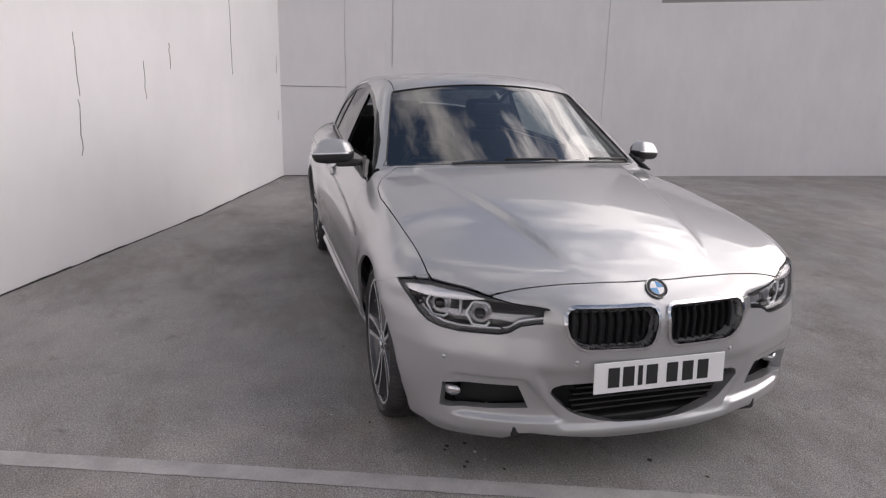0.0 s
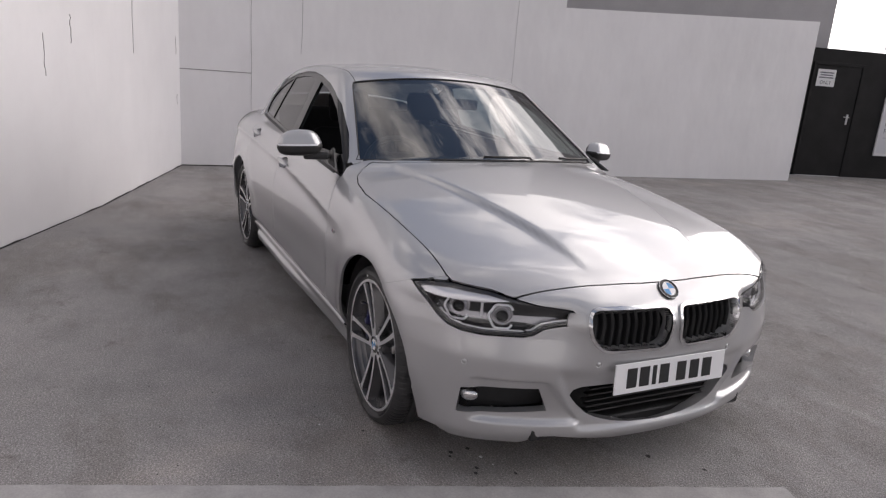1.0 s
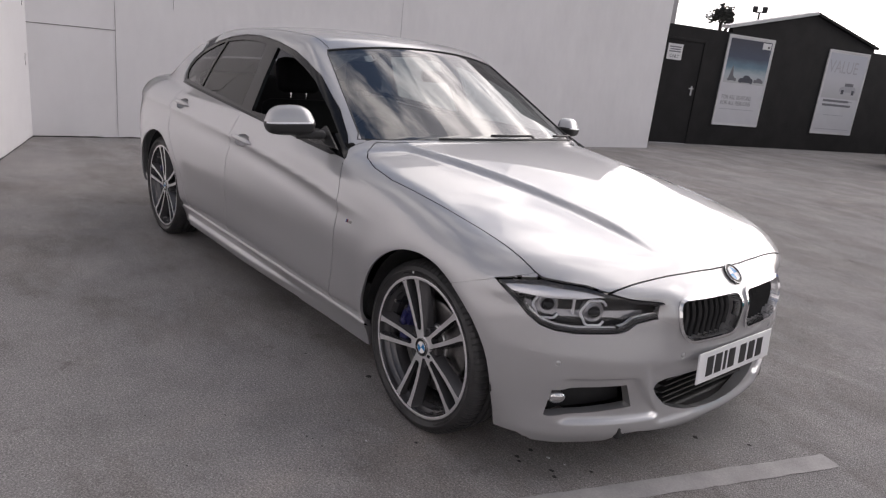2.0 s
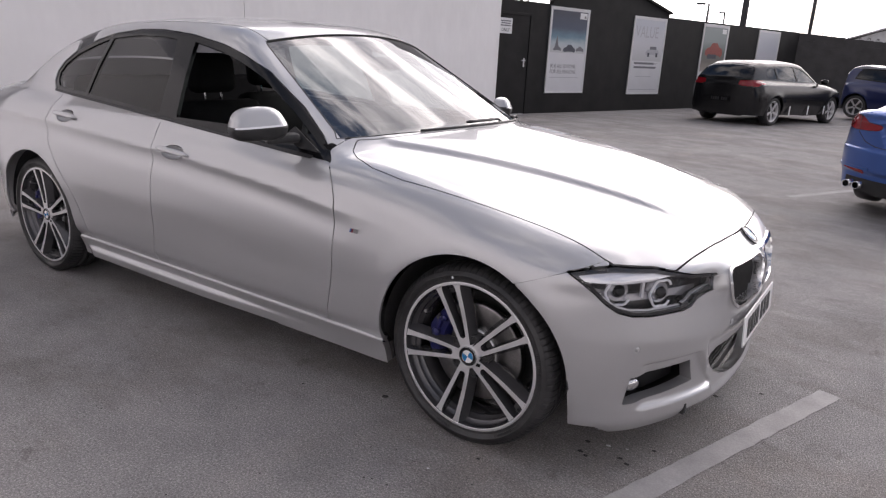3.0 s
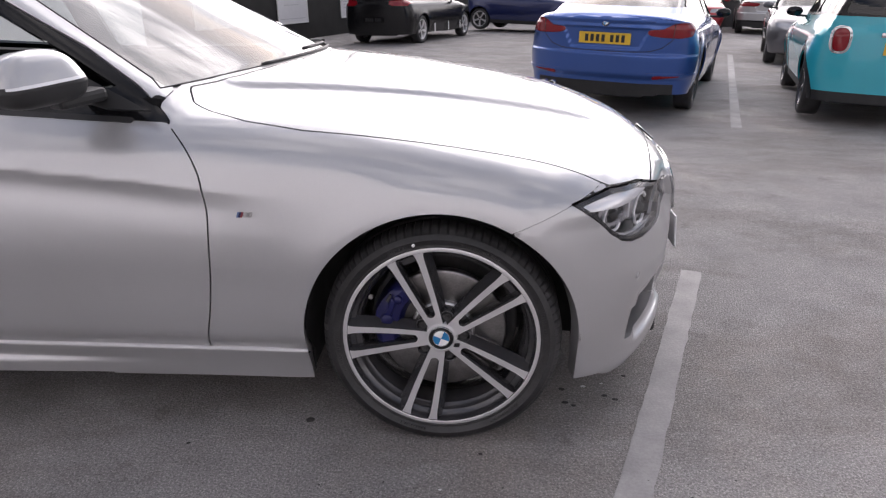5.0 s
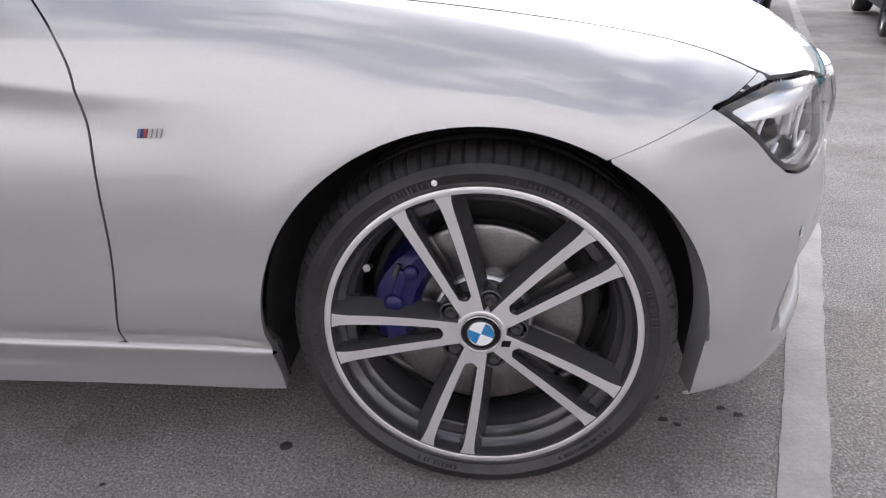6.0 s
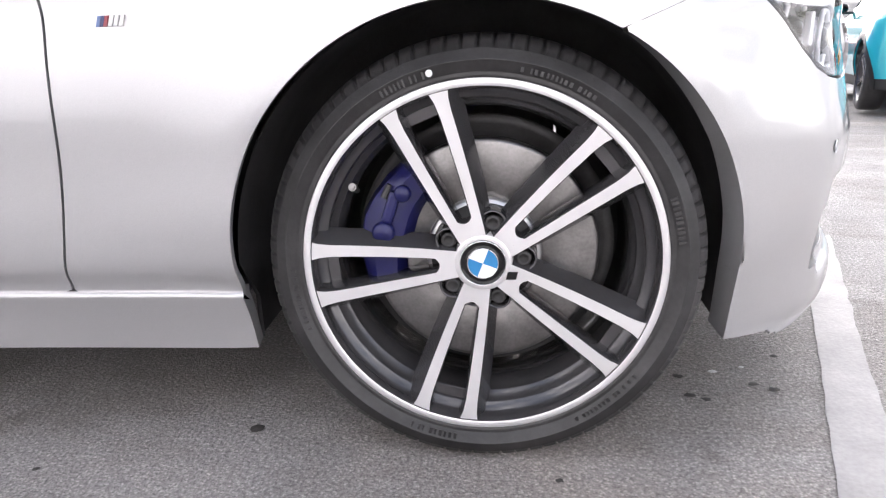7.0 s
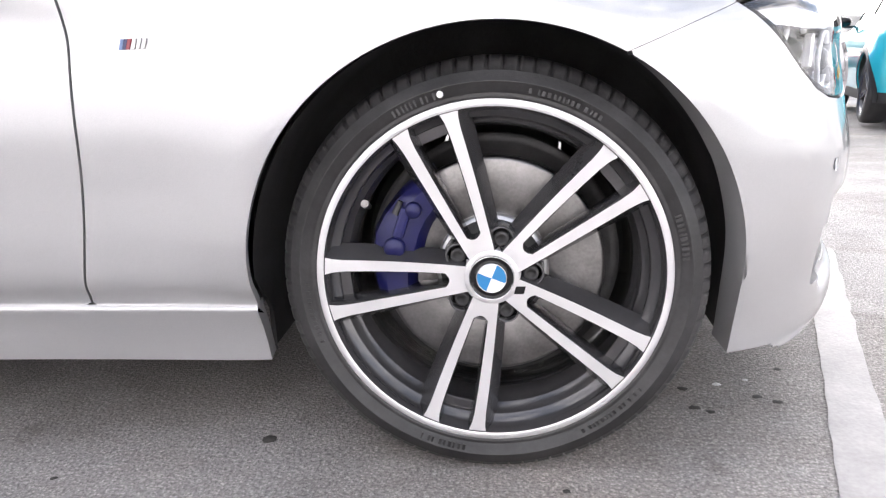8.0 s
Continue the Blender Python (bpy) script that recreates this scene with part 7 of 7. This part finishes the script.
for w, z in ((-0.66, 0.94), (-0.655, 0.86), (-0.65, 0.78), (-0.56, 0.70), (-0.45, 0.665), (-0.3, 0.655), (-0.1, 0.652), (0.1, 0.652), (0.3, 0.655), (0.45, 0.665), (0.56, 0.70), (0.65, 0.78), (0.655, 0.86), (0.66, 0.94)):
    q = COUPE.cast(np.array([[COUPE.tail + 1.2, -abs(w), z]]), np.array([[-1.0, 0.0, 0.0]]), 2.2)[0]
    seam_line.append((q[0], w, q[2]))
part("boot_seam", tube_bm(seam_line, 0.0045, False, 6), BLACK_PLASTIC, blue, "dark seam round the boot lid")
panel("diffuser", blue_skin, lambda p: np.where(p[..., 0] < -3.3, most(p[..., 2] - 0.345, 0.205 - p[..., 2], np.abs(p[..., 1]) - 0.70), 1.0), BLACK_PLASTIC, blue, "black rear diffuser", "both", lift=0.006)
for s in "rl":
    panel("reflector", blue_skin, lambda p: np.where(p[..., 0] < -3.2, outline_distance(np.abs(p[..., 1]), p[..., 2], [(0.50, 0.395), (0.76, 0.425), (0.76, 0.46), (0.50, 0.43)]), 1.0), TAIL_RED, blue, "red reflector", s, lift=0.006)
for s in "rl":
    panel("bumper_lip", blue_skin, lambda p: np.where(p[..., 0] < -3.2, most(np.abs(p[..., 2] - 0.445) - 0.012, 0.45 - np.abs(p[..., 1])), 1.0), BLUE, blue, sides=s, lift=0.008)
rear_plate(blue, COUPE, 0.775)
for y in (0.60, 0.51):
    exhaust(blue, -3.80, y, 0.285, 0.036)
pt, nn2 = tail_point(COUPE, 0.001, 0.925)
rb = roundel(0.038, blue, look(Vector((pt.x - 0.004, 0, pt.z)), Vector((pt.x - 1.0, 0, pt.z + 0.35))) @ pose(0, 0, 0, 90), "rear_badge")
bm = prism_bm([(0.0, 0.0), (0.12, 0.0), (0.03, 0.055)], 0.03, Matrix.Translation((-2.50, 0.015, 1.345)) @ Matrix.Rotation(radians(90), 4, "X"))
part("roof_aerial", bm, BLACK_GLOSS, blue, "black fin aerial")

# black five-door hatchback
HATCH = Shell(width=0.880, wheelbase=2.69, arch=0.355, hub=0.31, floor=0.2, tail=-3.55, tail_lean=-0.05, tail_sweep=0.28, flank=FLANK, nose=NOSE, sweep=0.45, power=2.5,
              hood=curve((-3.7, 0.93), (-3.4, 1.0), (-2.6, 1.02), (-0.9, 0.99), (-0.5, 0.97), (0.1, 0.89), (0.5, 0.79), (0.75, 0.68)), crown=0.10,
              wide=curve((-3.6, 0.68), (-3.0, 0.74), (-2.2, 0.775), (-1.5, 0.78), (-0.8, 0.755)), base=-0.45, lean=0.45, bow=0.6,
              roof=curve((-3.62, 0.95), (-3.45, 1.12), (-3.28, 1.30), (-3.1, 1.365), (-2.6, 1.405), (-2.0, 1.42), (-1.6, 1.415), (-1.2, 1.36), (-0.8, 1.26)), roof_crown=0.16)
HATCH_GLASS = [(-0.80, 0.96), (-1.15, 1.15), (-1.45, 1.265), (-1.9, 1.31), (-2.4, 1.30), (-2.8, 1.25), (-2.95, 1.13), (-2.9, 1.02), (-1.8, 0.97)]
hatch, hatch_skin, _ = parked_car("hatchback_car", "glossy black five-door hatchback beside a black wall", (-1.55, 17.2), 71.0, HATCH, BLACK, HATCH_GLASS, pillars=(-1.70, -2.50), screens=((-0.48, -1.22), (-3.0, [(0.0, 1.33), (0.52, 1.30), (0.60, 1.20), (0.64, 1.10), (0.60, 1.055), (0.0, 1.05)])),
                                  rear={"lamp": [(0.40, 0.88), (0.42, 0.97), (0.80, 0.99), (0.83, 0.93), (0.80, 0.85), (0.5, 0.85)]}, wheel_r=0.315)
rear_plate(hatch, HATCH, 0.55, material=BLACK_GLOSS)
for x in (-2.05, -1.2, -0.42):
    part("tape_strip", box_bm(0.05, 0.006, 0.20, (x, -0.885, 0.33), 0.002), WHITE_ENAMEL, hatch, "white tape strip on the sill")

# small three-door cars
COMPACT = dict(width=0.862, wheelbase=2.495, arch=0.345, hub=0.30, floor=0.19, tail=-3.04, tail_lean=0.0, tail_sweep=0.22, flank=FLANK, nose=curve((0.1, 0.60), (0.3, 0.68), (0.55, 0.70), (0.7, 0.68), (0.8, 0.63), (0.95, 0.55)), sweep=0.50, power=2.6,
            hood=curve((-3.2, 0.93), (-2.9, 0.975), (-0.8, 0.98), (-0.4, 0.985), (0.1, 0.93), (0.45, 0.85), (0.7, 0.72)), crown=0.12,
            wide=curve((-3.1, 0.70), (-2.6, 0.745), (-1.5, 0.765), (-0.6, 0.745)), base=-0.32, lean=0.36, bow=0.55,
            roof=curve((-3.12, 0.92), (-3.0, 1.12), (-2.88, 1.32), (-2.75, 1.375), (-2.2, 1.40), (-1.6, 1.405), (-1.15, 1.375), (-0.75, 1.26)), roof_crown=0.11)
ROUND_LAMP = [(0.625 + 0.070 * math.copysign(abs(math.cos(a)) ** 0.7, math.cos(a)), 0.785 + 0.108 * math.copysign(abs(math.sin(a)) ** 0.7, math.sin(a))) for a in (2 * math.pi * i / 28 for i in range(28))]
COMPACT_GLASS = [(-0.66, 0.98), (-0.95, 1.17), (-1.15, 1.27), (-1.6, 1.30), (-2.3, 1.29), (-2.62, 1.27), (-2.70, 1.02), (-1.6, 0.985)]
compact, compact_skin, _ = parked_car("small_car", "aqua blue three-door hatchback with a black roof", (4.86, 7.25), 72.8, Shell(**COMPACT), TEAL, COMPACT_GLASS,
                                ((-0.36, -1.12), (-2.6, [(0.0, 1.315), (0.52, 1.30), (0.60, 1.16), (0.63, 1.03), (0.0, 1.0)])),
                                rear={"lamp": ROUND_LAMP}, face=RIM_DARK, wheel_r=0.30, trim=0.30, roof_paint=BLACK, mirror_paint=BLACK, fine=0.018, roof_from=1.0)
COMPACT_SHELL = Shell(**COMPACT)
for s in "rl":
    panel("lamp_surround", compact_skin, lambda p: np.where(p[..., 0] < -2.6, most(outline_distance(np.abs(p[..., 1]), p[..., 2], ROUND_LAMP) - 0.022,
          -outline_distance(np.abs(p[..., 1]), p[..., 2], ROUND_LAMP)), 1.0), CHROME, compact, "chrome lamp surround", s, lift=0.008)
    for axle in (0.0, -2.495):
        panel("arch_trim_%d" % (axle < 0), compact_skin, lambda p: most(np.abs(np.hypot(p[..., 0] - axle, p[..., 2] - 0.30) - 0.372) - 0.026, np.abs(p[..., 0] - axle) - 0.5), BLACK_PLASTIC, compact, "black wheel arch trim", s, lift=0.004).name = "arch_trim"
rear_plate(compact, COMPACT_SHELL, 0.72)
pt, _n = tail_point(COMPACT_SHELL, 0.001, 0.845)
part("handle_bar", box_bm(0.03, 0.62, 0.05, (pt.x - 0.008, 0, 0.845), 0.012), CHROME, compact, "chrome bar over the number plate", angle=40)
exhaust(compact, -2.93, 0.42, 0.27, 0.036)
part("fog_lamp", box_bm(0.02, 0.16, 0.05, (-2.99, 0.12, 0.30), 0.008), TAIL_RED, compact, "red rear fog lamp in a chrome frame")
part("fog_frame", box_bm(0.016, 0.20, 0.08, (-2.985, 0.12, 0.30), 0.01), CHROME, compact)

# the whitish highlight on this roof is put in as grey paint
navy, navy_skin, _ = parked_car("small_car", "dark navy three-door hatchback with a pale roof", (2.2, 18.7), -24.0, Shell(**COMPACT), NAVY, COMPACT_GLASS,
                                ((-0.36, -1.12), (-2.6, [(0.0, 1.315), (0.52, 1.30), (0.60, 1.16), (0.63, 1.03), (0.0, 1.0)])),
                                rear={"lamp": ROUND_LAMP}, wheel_r=0.30, trim=0.30, roof_paint=GREY)

# farther cars
grey_car, grey_skin, _ = parked_car("hatchback_car", "grey metallic hatchback parked nose to the yard", (5.85, 10.7), -108.5, HATCH, GREY, HATCH_GLASS,
                                    ((-0.48, -1.22), (-3.0, [(0.0, 1.33), (0.52, 1.30), (0.60, 1.20), (0.64, 1.10), (0.60, 1.055), (0.0, 1.05)])), wheel_r=0.315)
FAR_LAMP = [(0.42, 0.60), (0.45, 0.70), (0.70, 0.715), (0.74, 0.66), (0.62, 0.60)]
def front_face(c, sk, paint_lamp, grille):
    for s in "rl":
        panel("headlamp", sk, lambda p: np.where(p[..., 0] > 0.3, outline_distance(np.abs(p[..., 1]), p[..., 2], FAR_LAMP), 1.0), paint_lamp, c, "clear headlamp", s, lift=0.004)
        panel("grille", sk, lambda p: np.where(p[..., 0] > 0.3, outline_distance(np.abs(p[..., 1]), p[..., 2], [(0.04, 0.52), (0.04, 0.64), (0.32, 0.64), (0.30, 0.54)]), 1.0), grille, c, "black grille", s, lift=0.004)
    panel("lower_intake", sk, lambda p: np.where(p[..., 0] > 0.3, outline_distance(np.abs(p[..., 1]), p[..., 2], [(-0.2, 0.26), (-0.2, 0.38), (0.45, 0.38), (0.55, 0.28)]), 1.0), grille, c, "black lower intake", "both", lift=0.004)
front_face(grey_car, grey_skin, LAMP_SILVER, BLACK_PLASTIC)
silver_car, silver_skin, _ = parked_car("saloon_car", "silver saloon car parked with its tail out", (9.4, 23.8), 74.0, COUPE, SILVER, COUPE_GLASS,
                                        ((-0.50, -1.24), (-2.3, [(0.0, 1.335), (0.50, 1.295), (0.60, 1.20), (0.66, 1.10), (0.665, 1.078), (0.0, 1.082)])),
                                        rear={"lamp": [(0.30, 0.86), (0.31, 0.925), (0.83, 0.95), (0.86, 0.90), (0.82, 0.815), (0.42, 0.82)]}, wheel_r=0.33, split=COUPE_SPLIT)
panel("diffuser", silver_skin, lambda p: np.where(p[..., 0] < -3.2, most(p[..., 2] - 0.42, 0.205 - p[..., 2]), 1.0), BLACK_PLASTIC, silver_car, "black lower bumper", "both", lift=0.006)
red_car, red_skin, _ = parked_car("hatchback_car", "red hatchback parked nose to the yard", (6.5, 21.4), -105.0, HATCH, RED, HATCH_GLASS,
                                  ((-0.48, -1.22), (-3.0, [(0.0, 1.33), (0.52, 1.30), (0.60, 1.20), (0.64, 1.10), (0.60, 1.055), (0.0, 1.05)])), wheel_r=0.315)
front_face(red_car, red_skin, LAMP_SILVER, BLACK_PLASTIC)
pale_car, pale_skin, _ = parked_car("saloon_car", "pale silver saloon parked nose to nose with a blue coupe", (2.35, 12.6), -110.0, COUPE, SILVER, COUPE_GLASS,
                                    ((-0.50, -1.24), (-2.3, [(0.0, 1.335), (0.50, 1.295), (0.60, 1.20), (0.66, 1.10), (0.665, 1.078), (0.0, 1.082)])), wheel_r=0.33, split=COUPE_SPLIT)
front_face(pale_car, pale_skin, LAMP_SILVER, BLACK_PLASTIC)
